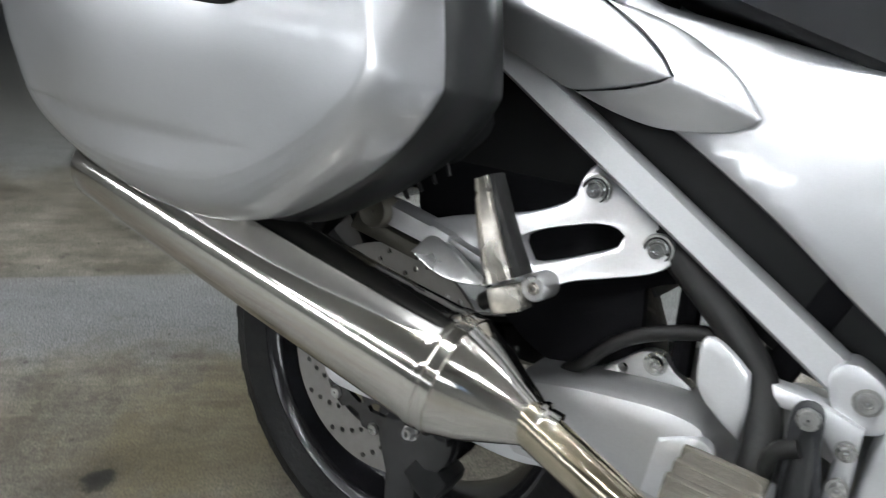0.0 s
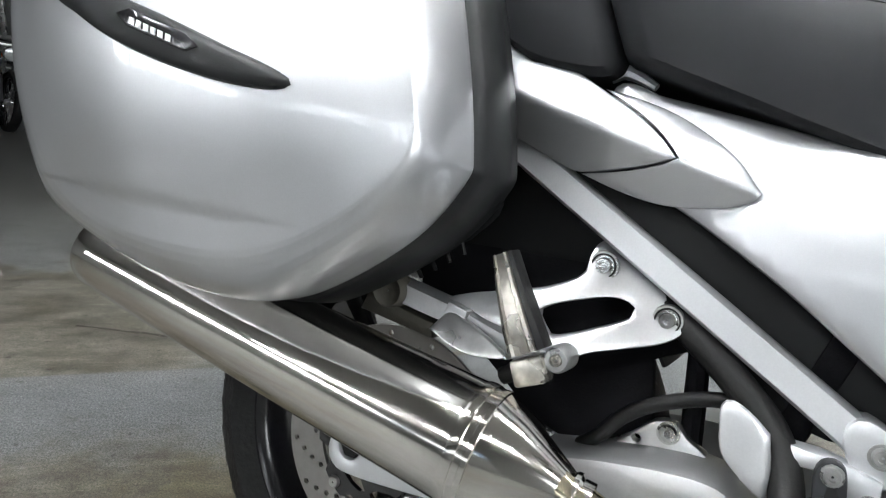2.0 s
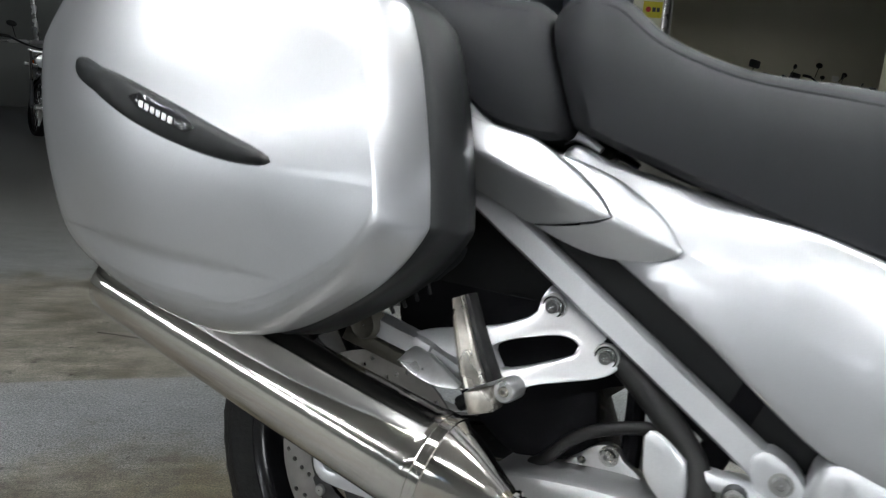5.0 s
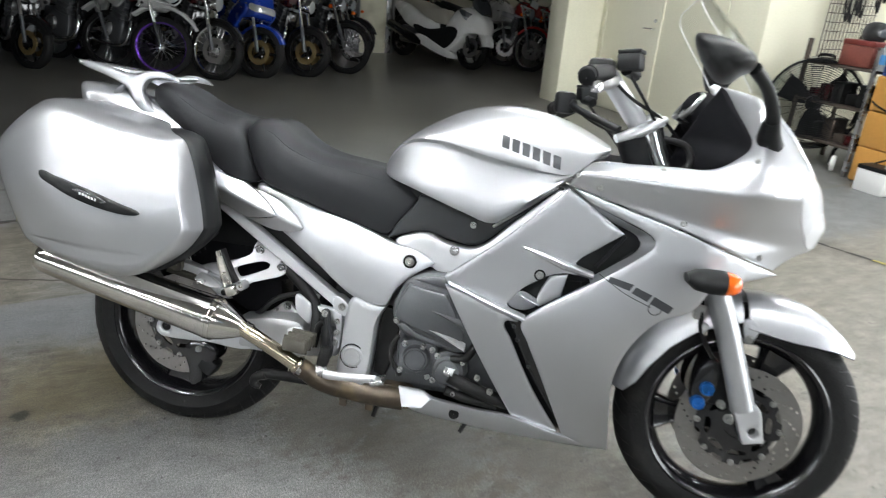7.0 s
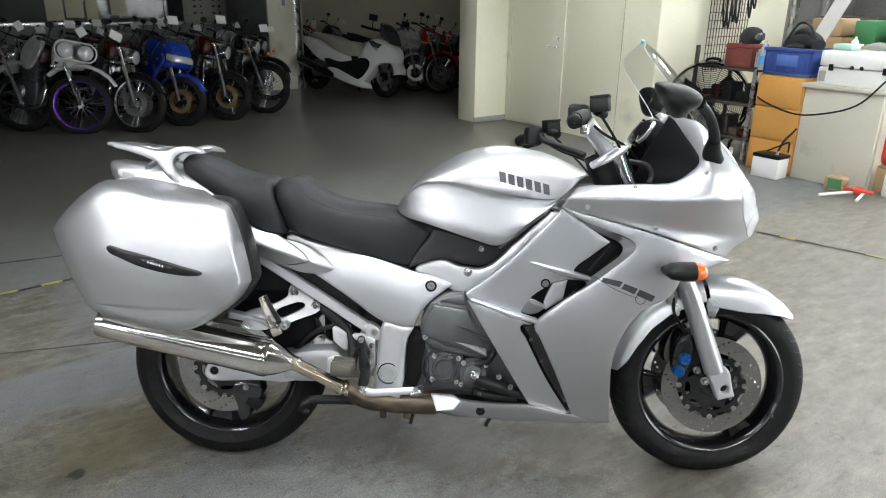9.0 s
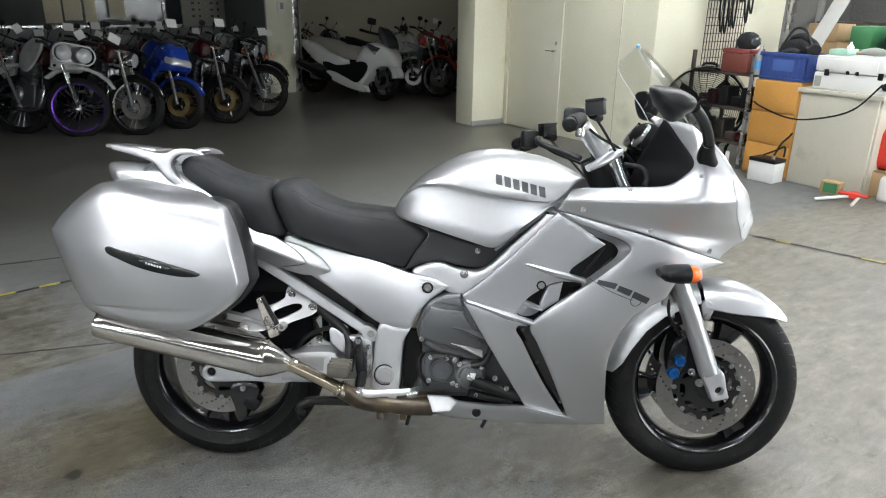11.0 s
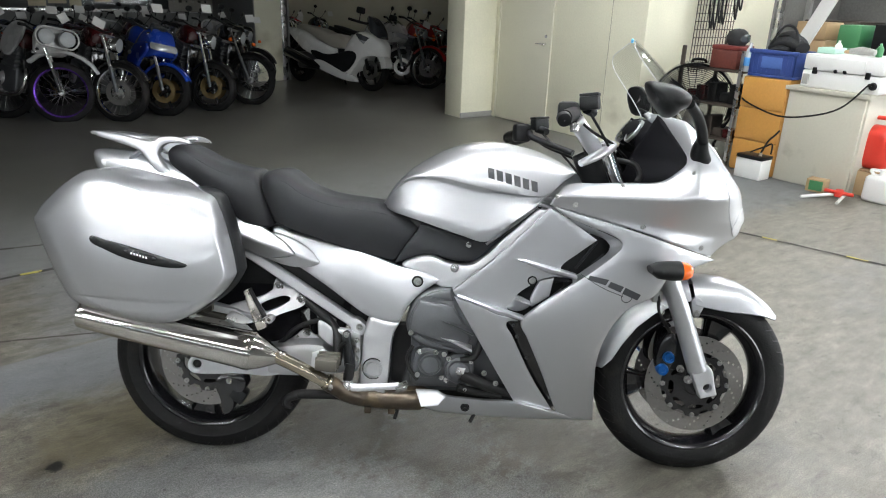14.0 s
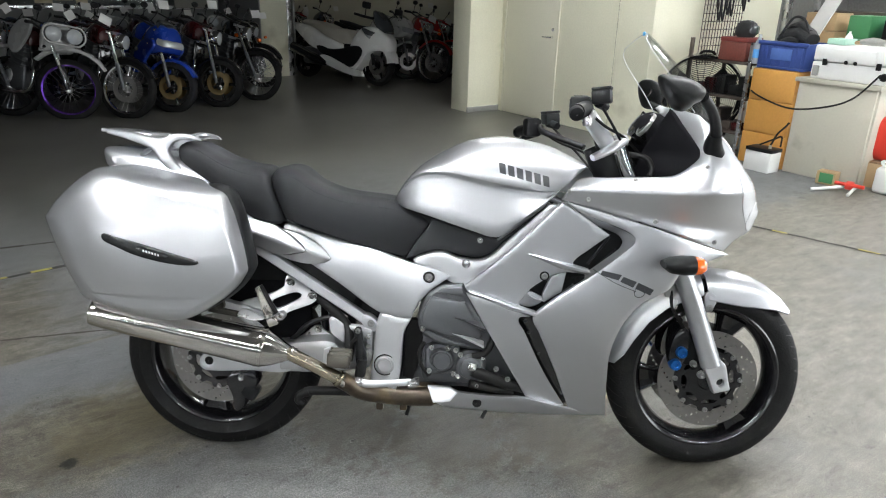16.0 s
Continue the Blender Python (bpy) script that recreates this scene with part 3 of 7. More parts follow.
# more unseen bars, cutting the front lamp's reflection into dots
for k in range(17):
    slab("window_bar", -8.9 + .52 * k, -8.75 + .52 * k, -6.14, -6.06, 1.8, 2.3, SOCLE, "added bar that breaks up the front lamp's reflection", "window", .004)
slab("wall_shop_right", 8.4, 8.6, .2, 2.40, 0, 3.8, SHOPWALL, "dark grey workshop side wall", "wall")
slab("wall_shop_pale", 5.75, 6.98, 2.40, 2.55, 0, 3.8, CREAM, "cream wall behind the wire grid", "wall")
slab("wall_shop_back", 6.98, 8.6, 2.40, 2.55, 0, 3.8, SHOPWALL, "dark grey workshop back wall", "wall")
slab("wall_side", 8.4, 8.6, -.4, .2, 0, 3.8, GREYWALL, "grey side wall beside the open shutter", "wall")
slab("wall_side", 8.4, 8.6, -6.3, -5.6, 0, 3.8, GREYWALL, "grey side wall beside the open shutter", "wall")
slab("wall_side_top", 8.4, 8.6, -5.6, -.4, 3.05, 3.8, GREYWALL, "beam over the open shutter", "wall")
# unseen ceiling, ending short of the wall behind to let dim skylight in
slab("ceiling", -9.2, 12.0, -6.5, 12.4, 3.8, 3.95, CEILING, "dark grey boarded ceiling", "ceiling")
slab("baseboard", 4.43, 4.91, 4.528, 4.54, 0, .06, SOCLE, "grey skirting at the pillar foot", "baseboard", .002)
slab("door_lintel", 4.44, 4.70, 4.86, 8.40, 3.2, 3.8, CREAM, "cream beam over the wide doorway", "wall")

# flush door
JOINTLINE = material("dusty panel joint", (.42, .40, .30), .8)
door = slab("door_1", 4.886, 4.90, 3.615, 4.445, .012, 2.05, DOORPAINT, "ivory flush steel door, closed", "door", .003)
part("door_frame", block((.018, .012, 2.07), (4.888, 3.605, 1.035), .002), DOORPAINT, door)
part("door_frame", block((.018, .012, 2.07), (4.888, 4.458, 1.035), .002), DOORPAINT, door)
part("door_handle", tube([(4.876, 3.675, .895), (4.845, 3.675, .895), (4.840, 3.70, .895), (4.840, 3.79, .893)], [.014, .009, .009, .008], 4, 10), CHROME, door, "steel lever handle")
part("lock", lathe([(.001, -.008), (.014, -.008), (.018, -.003), (.018, .004)], (4.884, 3.683, .972), "x", 16), BOLT, door, "round door lock")
slab("wall_joint", 4.892, 4.90, 2.816, 2.820, 0, 3.8, JOINTLINE, "fine vertical joint in the wall panels", "trim", 0)
# fittings of the far pillar
plate_ob = slab("switch_plate", 3.70, 3.83, 8.385, 8.40, 1.16, 1.36, material("white switch plastic", (.75, .74, .68), .4), "white switch plate on the pillar", "switch", .003)
part("switch", block((.05, .006, .09), (3.775, 8.383, 1.27), .003), SOCLE, plate_ob)
sign = slab("notice", 3.66, 3.92, 8.388, 8.398, 1.66, 1.86, material("yellow notice print", (.75, .66, .05), .5), "yellow notice with a red disc on the pillar", "sign", .002)
part("red_disc", lathe([(.001, -.002), (.035, -.002), (.035, .001)], (3.73, 8.387, 1.76), "y", 20), material("red print", (.5, .03, .02), .5), sign)
for k, (a, b) in enumerate(((3.785, 3.83), (3.845, 3.885))):
    part("print_bar", block((b - a, .002, .055), ((a + b) / 2, 8.387, 1.76), 0), GREY_MARK, sign)
slab("shutter_rail", 3.96, 4.04, 8.44, 8.56, 0, 3.2, ALLOY, "aluminium shutter rail", "shutter rail", .008)
slab("shutter_rail", 4.07, 4.10, 8.46, 8.56, 0, 3.2, SOCLE, "dark shutter guide", "shutter rail", .004)
for k, (z, v) in enumerate(((1.12, 8.75), (1.22, 8.82), (1.22, 9.02), (1.02, 8.9), (1.0, 9.0), (1.06, 9.12))):
    slab("tack_mark", 3.524, 3.53, v, v + .03, z, z + .03, SOCLE, "small dark mark on the grey pillar face", "mark", 0)
# grey sheet gives this pillar side a darker tone than the cream
slab("pillar_face", 3.512, 3.53, 8.41, 10.2, 0, 3.0, GREYWALL, "grey sheet on the pillar side", "wall", .003)

# windows with aluminium bars
PANE = screen_material()
win = slab("window_1", -9.0, 3.5, 10.20, 10.26, .9, .95, ALLOY, "aluminium window sill", "window", .004)
for k, u in enumerate((-7.4, -6.0, -4.6, -3.2, -1.8, -.4, .95, 2.55)):
    part("window_bar", block((.06, .06, 1.6), (u, 10.23, 1.7), .006), ALLOY, win)
    part("pane", block((1.32, .006, 1.55), (u - .70, 10.24, 1.7), 0), PANE, win)

# boards against the window wall; the yellow ones stand in for lit panes
BOARD = material("yellowish lit-pane board", (.62, .56, .40), .6, 0, .12, 40, 5, .05)
PEG_BOARD = material("brown-grey peg board", (.26, .25, .22), .7, 0, .12, 40, 5, .05)
for u0, u1, z0, z1 in ((.84, 1.07, .98, 1.65), (1.10, 1.34, 1.02, 1.65), (1.38, 1.54, .98, 1.65), (1.72, 1.95, 1.05, 1.65)):
    slab("pane_board", u0, u1, 10.13, 10.16, z0, z1, BOARD, "yellowish board standing in for a lit window pane", "board", .004)
peg_board = slab("peg_board", 2.80, 3.50, 10.13, 10.16, .92, 1.75, PEG_BOARD, "brown-grey peg board hung with small dark tools", "board", .004)
for k in range(18):
    w = (.03, .045, .025)[k % 3]
    part("hung_tool", block((w, .02, .03 + .01 * (k % 2)), (2.88 + .10 * (k % 6), 10.122, 1.08 + .10 * (k // 6)), .003), (SOCLE, JOINT, DARK_PLASTIC)[k % 3], peg_board)

# ceiling tubes, all out of view; rows assumed from reflections in the paint
TUBE = material("fluorescent tube", (.96, .985, 1.0), .5, 0, 0, 10, 10, glow=235.0)
LAMPBODY = material("white lamp enamel", (.75, .75, .74), .4)


def ceiling_light(u, v, turn, tubes=(-.05, .05), label="white twin fluorescent batten under the ceiling", glow=None):
    t = thing("ceiling_light", label, "ceiling light", HALL @ pose(u, v, 2.98, 0, 0, turn), "ceiling battens")
    part("housing", block((1.25, .16, .06), (0, 0, .12), .01), LAMPBODY, t)
    # unseen side plates, added to keep the tubes' light off the back
    for y in (-1, 1):
        part("reflector", rings_to_mesh([[Vector((x, y * a, z)) for a, z in ((.075, .10), (.165, -.025), (.168, -.022), (.08, .105))] for x in (-.62, .62)]), LAMPBODY, t, "added white shield that keeps light off the back")
    for y in tubes:
        part("tube", tube([(-.6, y, .07), (.6, y, .07)], .014, 2, 10), glow or TUBE, t, "lit fluorescent tube")
    for x in (-.5, .5):
        part("chain", tube([(x, 0, .14), (x, 0, .82)], .004, 2, 6), BOLT, t)
    return t


first = ceiling_light(-2.7, -.5, 0)
# the last two are added to brighten the cream wall
for u, v in ((-.9, -.5), (.9, -.5), (2.7, -.5), (4.5, -.5), (6.6, .8), (3.3, 2.5)):
    copy_thing(first, HALL @ pose(u, v, 2.98))

single = ceiling_light(-3.0, -3.2, 0, (0,), "white single fluorescent batten under the ceiling")
# the last two are added for streaks on the pannier lid
for u, v in ((-.9, -3.2), (1.2, -3.2), (3.3, -3.2), (-5.1, -3.2), (-7.2, -3.2)):
    copy_thing(single, HALL @ pose(u, v, 2.98))
# fill lamp out of view, added to lift the store wall and scooter
ceiling_light(6.6, 8.6, 0, (0,), "unseen batten added to brighten the dark store", material("added dim store tube", (1.0, .97, .86), .5, 0, 0, 10, 10, glow=48.0))

# ---------------------------------------------------------------- the silver touring motorcycle
# its own axes: x ahead, y to its left, z up, rear axle over the origin; it leans on its side stand
BIKE = thing("touring_motorcycle", "silver touring motorcycle with hard panniers leaning on its side stand", "motorcycle", pose(0, 0, 0, -11))
FAIRING_W = [(1.0, .835, .25), (1.25, .768, .25), (1.45, .70, .20), (1.335, .65, .235), (1.18, .49, .235), (1.15, .40, .215), (1.19, .16, .07), (1.05, .23, .13), (.93, .27, .165), (.757, .578, .248), (.96, .626, .242), (.86, .68, .236), (1.05, .62, .256), (1.1, .5, .255), (.93, .52, .253), (1.05, .38, .205)]
COVER_W = [(.12, .75, .112), (.224, .737, .098), (.28, .69, .110), (.4, .69, .119), (.56, .645, .129), (.70, .60, .138), (.645, .585, .152), (.45, .645, .147), (.56, .605, .155), (.35, .655, .136), (.6, .47, .163), (.51, .476, .150), (.40, .57, .142), (.29, .64, .110), (.16, .665, .110)]
fairing_w, cover_w = bent_plate(FAIRING_W, 4e-4), bent_plate(COVER_W, 3e-3)


def both(make):
    for side in (-1, 1):
        make(side)


# --- wheels
def wheel(name, x, z, radius, half, rim_r, spoke_turn, disc_r, disc_y, discs, y_at=0.0):
    w = new(name)
    w.parent = BIKE
    w.location = (x, y_at, z)
    prof = []
    for k in range(13):
        a = math.pi * k / 12
        prof.append((rim_r + 0.004 + (radius - rim_r - 0.004) * math.sin(a) ** 0.78, -half * math.cos(a) * (1.0 if 0 < k < 12 else 0.80)))
    tyre_bm = lathe(prof, segs=96)
    part("tyre", tyre_bm, TYRE, w, "black road tyre with worn tread")
    # tread grooves
    for k in range(44):
        for s in (-1, 1):
            a = 2 * math.pi * (k + (0.5 if s > 0 else 0)) / 44
            pts = []
            for q in range(5):
                th = math.pi / 2 + s * (0.18 + 0.20 * q)
                r = rim_r + 0.004 + (radius - rim_r - 0.004) * abs(math.sin(th)) ** 0.78 + 0.0006
                aa = a + 0.030 * q
                pts.append((r * math.cos(aa), -half * math.cos(th), r * math.sin(aa)))
            if k == 0 and s == -1:
                groove = bmesh.new()
            for p, q in zip(pts, pts[1:]):
                p, q = Vector(p), Vector(q)
                wide = (q - p).cross(Vector((p.x, 0, p.z))).normalized() * 0.0022
                groove.faces.new([groove.verts.new(c) for c in (p - wide, p + wide, q + wide, q - wide)])
    gob = part("tread_pattern", groove, RUBBER, w)
    tagged(gob, kind="stuff")
    h = half * 0.78
    rim = lathe([(rim_r + 0.012, -h), (rim_r + 0.002, -h - 0.004), (rim_r - 0.006, -h), (rim_r - 0.012, -h + 0.012), (rim_r - 0.020, -h + 0.03), (rim_r - 0.024, 0), (rim_r - 0.020, h - 0.03), (rim_r - 0.012, h - 0.012), (rim_r - 0.006, h), (rim_r + 0.002, h + 0.004), (rim_r + 0.012, h)], segs=80)
    part("rim", rim, RIM_BLACK, w, "gloss black cast rim")
    for k in range(3):
        a = spoke_turn + 2 * math.pi * k / 3
        d, n = Vector((math.cos(a), 0, math.sin(a))), Vector((-math.sin(a), 0, math.cos(a)))
        rings = []
        for r, wd, t in ((0.03, 0.040, 0.030), (0.08, 0.034, 0.026), (rim_r - 0.07, 0.028, 0.022), (rim_r - 0.02, 0.050, 0.030)):
            c = d * r
            rings.append([c + n * (wd * sx) + Vector((0, t * sy, 0)) for sx, sy in ((1, .5), (.7, 1), (.2, .8), (-.2, .8), (-.7, 1), (-1, .5), (-1, -.5), (-.7, -1), (-.2, -.8), (.2, -.8), (.7, -1), (1, -.5))])
        part("spoke", rings_to_mesh(rings), BLACK_GLOSS, w)
    part("hub", lathe([(0.001, -0.07), (0.03, -0.07), (0.045, -0.055), (0.05, -0.02), (0.05, 0.02), (0.045, 0.055), (0.03, 0.07), (0.001, 0.07)], segs=32), BLACK_GLOSS, w)
    for s in discs:
        ring = circle(0, 0, disc_r, 96)
        holes = [circle(0, 0, disc_r - 0.048, 64)]
        many = 60
        for k in range(many):
            a = 2 * math.pi * k / many
            r = disc_r - 0.009 - 0.010 * (k % 4)
            holes.append(circle(r * math.cos(a), r * math.sin(a), 0.0036, 7))
        bm = sheet([tuple(p) for p in ring], even(disc_y), holes, 0.014, 0.005, 0.0, s, raw=True)
        disc = part("brake_disc", bm, DISC, w, "drilled steel brake disc")
        lobes = []
        for k in range(64):
            a = 2 * math.pi * k / 64
            r = disc_r - 0.047 - (0.012 if k % 8 in (3, 4, 5) else 0.0)
            lobes.append((r * math.cos(a), r * math.sin(a)))
        windows = []
        for k in range(8):
            a = 2 * math.pi * (k + 0.12) / 8
            r = disc_r - 0.078
            e = [(r * math.cos(a + t) + 0.009 * math.cos(q), r * math.sin(a + t) + 0.007 * math.sin(q)) for t, q in ((-.16, a - 1.6), (-.16, a - .6), (.1, a), (.26, a + .6), (.26, a + 1.6), (.1, a + 2.6), (-.1, a + 3.4))]
            windows.append(np.array(e))
        part("disc_carrier", sheet(lobes, even(disc_y + 0.004), [circle(0, 0, 0.028, 24)] + windows, 0.014, 0.007, 0.0, s, raw=True), BLACK_GLOSS, disc)
        for k in range(8):
            a = 2 * math.pi * k / 8
            r = disc_r - 0.052
            part("rivet", lathe([(0.001, s * 0.008), (0.006, s * 0.008), (0.008, s * 0.005), (0.008, 0)], (r * math.cos(a), s * disc_y, r * math.sin(a)), segs=12), BOLT, disc)
    return w


wheel("rear_wheel", 0.002, 0.303, 0.308, 0.080, 0.216, radians(20), 0.141, 0.088, (-1,), 0.018)
front = wheel("front_wheel", 1.493, 0.291, 0.297, 0.060, 0.215, radians(66), 0.150, 0.062, (-1, 1), -0.024)


# --- front end
def front_leg(s):
    y = s * 0.108 - .007
    leg = part("fork_leg", tube([(1.345, y, .700), (1.42, y, .525), (1.488, y, .345)], [.027, .0285, .0295], 4, 20), FORK, BIKE, "silver painted fork slider")
    part("axle_lug", sheet([(1.468, .352), (1.515, .362), (1.538, .30), (1.545, .275, 1), (1.498, .262, 1), (1.482, .30)], even(.130 - s * .007), [circle(1.515, .296, .0125, 16)], .012, .03, .005, s), SILVER_MATT, leg)
    part("axle", lathe([(.001, s * .118), (.0115, s * .118), (.0115, s * .05)], (1.515, 0, .296), segs=16), BLACK_GLOSS, leg)
    part("pinch_bolt", bolt_mesh(1.457, s * .128, .318, .009, .014, "y", s), BOLT, leg)
    part("stanchion", tube([(1.335, y, .72), (1.215, y, .88), (1.166, y, .990)], .0215, 4, 20), CHROME, BIKE, "chrome fork tube")
    cal = part("brake_caliper", sheet([(1.362, .36), (1.375, .43), (1.405, .455), (1.425, .42), (1.41, .345), (1.385, .325)], even(.112), (), .014, .07, .012, s), BLACK_GLOSS, BIKE, "black brake caliper with blue piston caps")
    part("caliper_bridge", sheet([(1.40, .35), (1.42, .43), (1.45, .44), (1.46, .40), (1.44, .34)], even(.098), (), .014, .03, .006, s), PLASTIC, cal)
    for cx, cz in ((1.382, .343), (1.398, .381)):
        part("piston_cap", lathe([(.001, s * .122), (.008, s * .122), (.0085, s * .126), (.0155, s * .126), (.0180, s * .120), (.0180, s * .10)], (cx, 0, cz), segs=10), BLUE_ANODISED, cal, "blue anodised piston cap")
    part("caliper_bolt", bolt_mesh(1.447, s * .112, .43, .008, .012, "y", s), BOLT, cal)
    part("caliper_bolt", bolt_mesh(1.438, s * .110, .345, .008, .014, "y", s), BOLT, cal)


both(front_leg)
part("brake_hose", tube([(1.40, -.10, .455), (1.36, -.11, .52), (1.35, -.10, .60), (1.30, -.08, .75)], .0055, 6, 8), RUBBER, BIKE)
part("hose_clip", block((.03, .02, .04), (1.352, -.10, .565), .006), BOLT, BIKE)
part("hose_clip", block((.02, .02, .03), (1.366, -.105, .525), .006), ALLOY, BIKE)


def fender():
    rings_f, rings_r = [], []

    def station(deg, low, high, half):
        a = radians(deg)
        c, s = math.cos(a), math.sin(a)
        out = []
        for fy, fr in ((-1.06, 0), (-1.0, .30), (-.89, .58), (-.71, .82), (-.42, .97), (0, 1.03), (.42, .97), (.71, .82), (.89, .58), (1.0, .30), (1.06, 0)):
            r = low + (high - low) * fr
            out.append(Vector((1.501 + r * c, half * fy - .018, .297 + r * s)))
        inner = [Vector((1.501 + (p.x - 1.501) * .987, (p.y + .018) * .94 - .018, .297 + (p.z - .297) * .987)) for p in out[::-1]]
        return out + inner
    for deg, low, high, half in ((40, .303, .309, .035), (43, .298, .315, .058), (50, .280, .319, .066), (60, .255, .321, .071), (70, .239, .322, .073), (80, .234, .322, .075), (90, .238, .322, .076), (97, .245, .322, .077)):
        rings_f.append(station(deg, low, high, half))
    for deg, low, high, half in ((100, .262, .331, .080), (110, .262, .332, .083), (125, .265, .333, .086), (140, .268, .334, .088), (155, .272, .334, .088), (166, .280, .333, .084), (173, .298, .331, .070)):
        rings_r.append(station(deg, low, high, half))
    part("front_fender", rings_to_mesh(rings_f), SILVER, BIKE, "silver front mudguard")
    part("fender_rear", rings_to_mesh(rings_r), SILVER, BIKE, "silver rear half of the front mudguard")
    for s in (-1, 1):
        part("fender_lug", sheet([(1.462, .560), (1.495, .548), (1.488, .515), (1.477, .504), (1.466, .510)], even(.079 - s * .018), (), .012, .006, .003, s), SILVER, BIKE)
        part("fender_bolt", bolt_mesh(1.475, s * .0795 - .018, .513, .0085, .005, "y", s), BOLT, BIKE)


fender()

# --- fairing
FRONT_PANEL = [(1.005, .835, 1), (1.12, .804), (1.246, .770), (1.364, .731), (1.478, .693, 1), (1.337, .649, 1), (1.313, .603), (1.295, .587), (1.233, .554), (1.184, .485), (1.163, .404), (1.172, .309), (1.197, .151, 1), (1.126, .167), (1.072, .195, 1), (1.006, .351), (.953, .467), (.934, .504), (.947, .529), (1.067, .621), (1.108, .651), (1.150, .684), (1.182, .712), (1.196, .728), (1.195, .742), (1.176, .757), (1.112, .781), (1.044, .806)]
REAR_PANEL = [(.997, .830, 1), (1.044, .803), (1.132, .745, 1), (1.080, .704), (1.037, .665), (1.049, .641), (1.019, .638), (.985, .629), (.958, .612), (.926, .588), (.907, .562), (.896, .543), (.931, .519, 1), (.84, .551), (.753, .575, 1), (.744, .589), (.760, .604), (.852, .682), (.934, .762)]
LOW_PANEL = [(.748, .572, 1), (.84, .546), (.927, .511, 1), (.896, .504), (.914, .466), (.984, .326), (1.059, .200, 1), (.996, .214), (.938, .238, 1), (.846, .403), (.794, .493)]
UPPER = [(.995, .838, 1), (1.015, .868), (1.045, .893), (1.13, .899), (1.22, .903), (1.285, .906), (1.318, .918), (1.347, .940), (1.363, .960), (1.361, .978), (1.333, 1.034), (1.308, 1.078), (1.296, 1.094, 1), (1.308, 1.102, 1), (1.36, 1.085), (1.43, 1.05), (1.492, .99), (1.565, .892), (1.605, .80), (1.592, .745, 1), (1.53, .73), (1.478, .696, 1), (1.364, .734), (1.246, .773), (1.12, .807)]


def upper_w(x, z):
    """The nose is round in plan; under the sharp shoulder line the side is tucked in and flares out again to its lower lip, over it it turns to a shelf."""
    zs = (.69, .745, .80, .892, .99, 1.05, 1.10, 1.2)
    tip_x = float(np.interp(z, zs, (1.56, 1.598, 1.612, 1.572, 1.497, 1.44, 1.375, 1.3)))
    shoulder, low = .869, .838 - (x - .995) * .294
    most = float(np.interp(z, (.869, .93, 1.0, 1.05, 1.1), (.284, .258, .220, .197, .178)))
    most *= float(np.interp(x, (.98, 1.1, 1.25), (.93, .99, 1.0)))
    flare = low + max(.004, min(.060, .135 * (x - 1.03)))
    tuck = .5 * (shoulder - z + math.sqrt((shoulder - z) ** 2 + .00002))
    lip = .5 * (flare - z + math.sqrt((flare - z) ** 2 + .00006))
    fade = max(0.0, min(1.0, (1.56 - x) / .10))
    reach = float(np.interp(z, (.72, .80, .87, .94, 1.05, 1.1), (.36, .31, .215, .150, .115, .085)))
    d = max(0.0, min(1.0, (tip_x - x) / reach))
    w = (most - .50 * min(tuck, shoulder - low) + .80 * fade * lip) * math.sqrt(max(0.0004, 1 - (1 - d) ** 2.0))
    shelf = max(0.0, min(1.0, (1.385 - x) / .10)) * .5 * (z - shoulder + math.sqrt((z - shoulder) ** 2 + .00003))
    return max(.008, w - 1.15 * shelf)


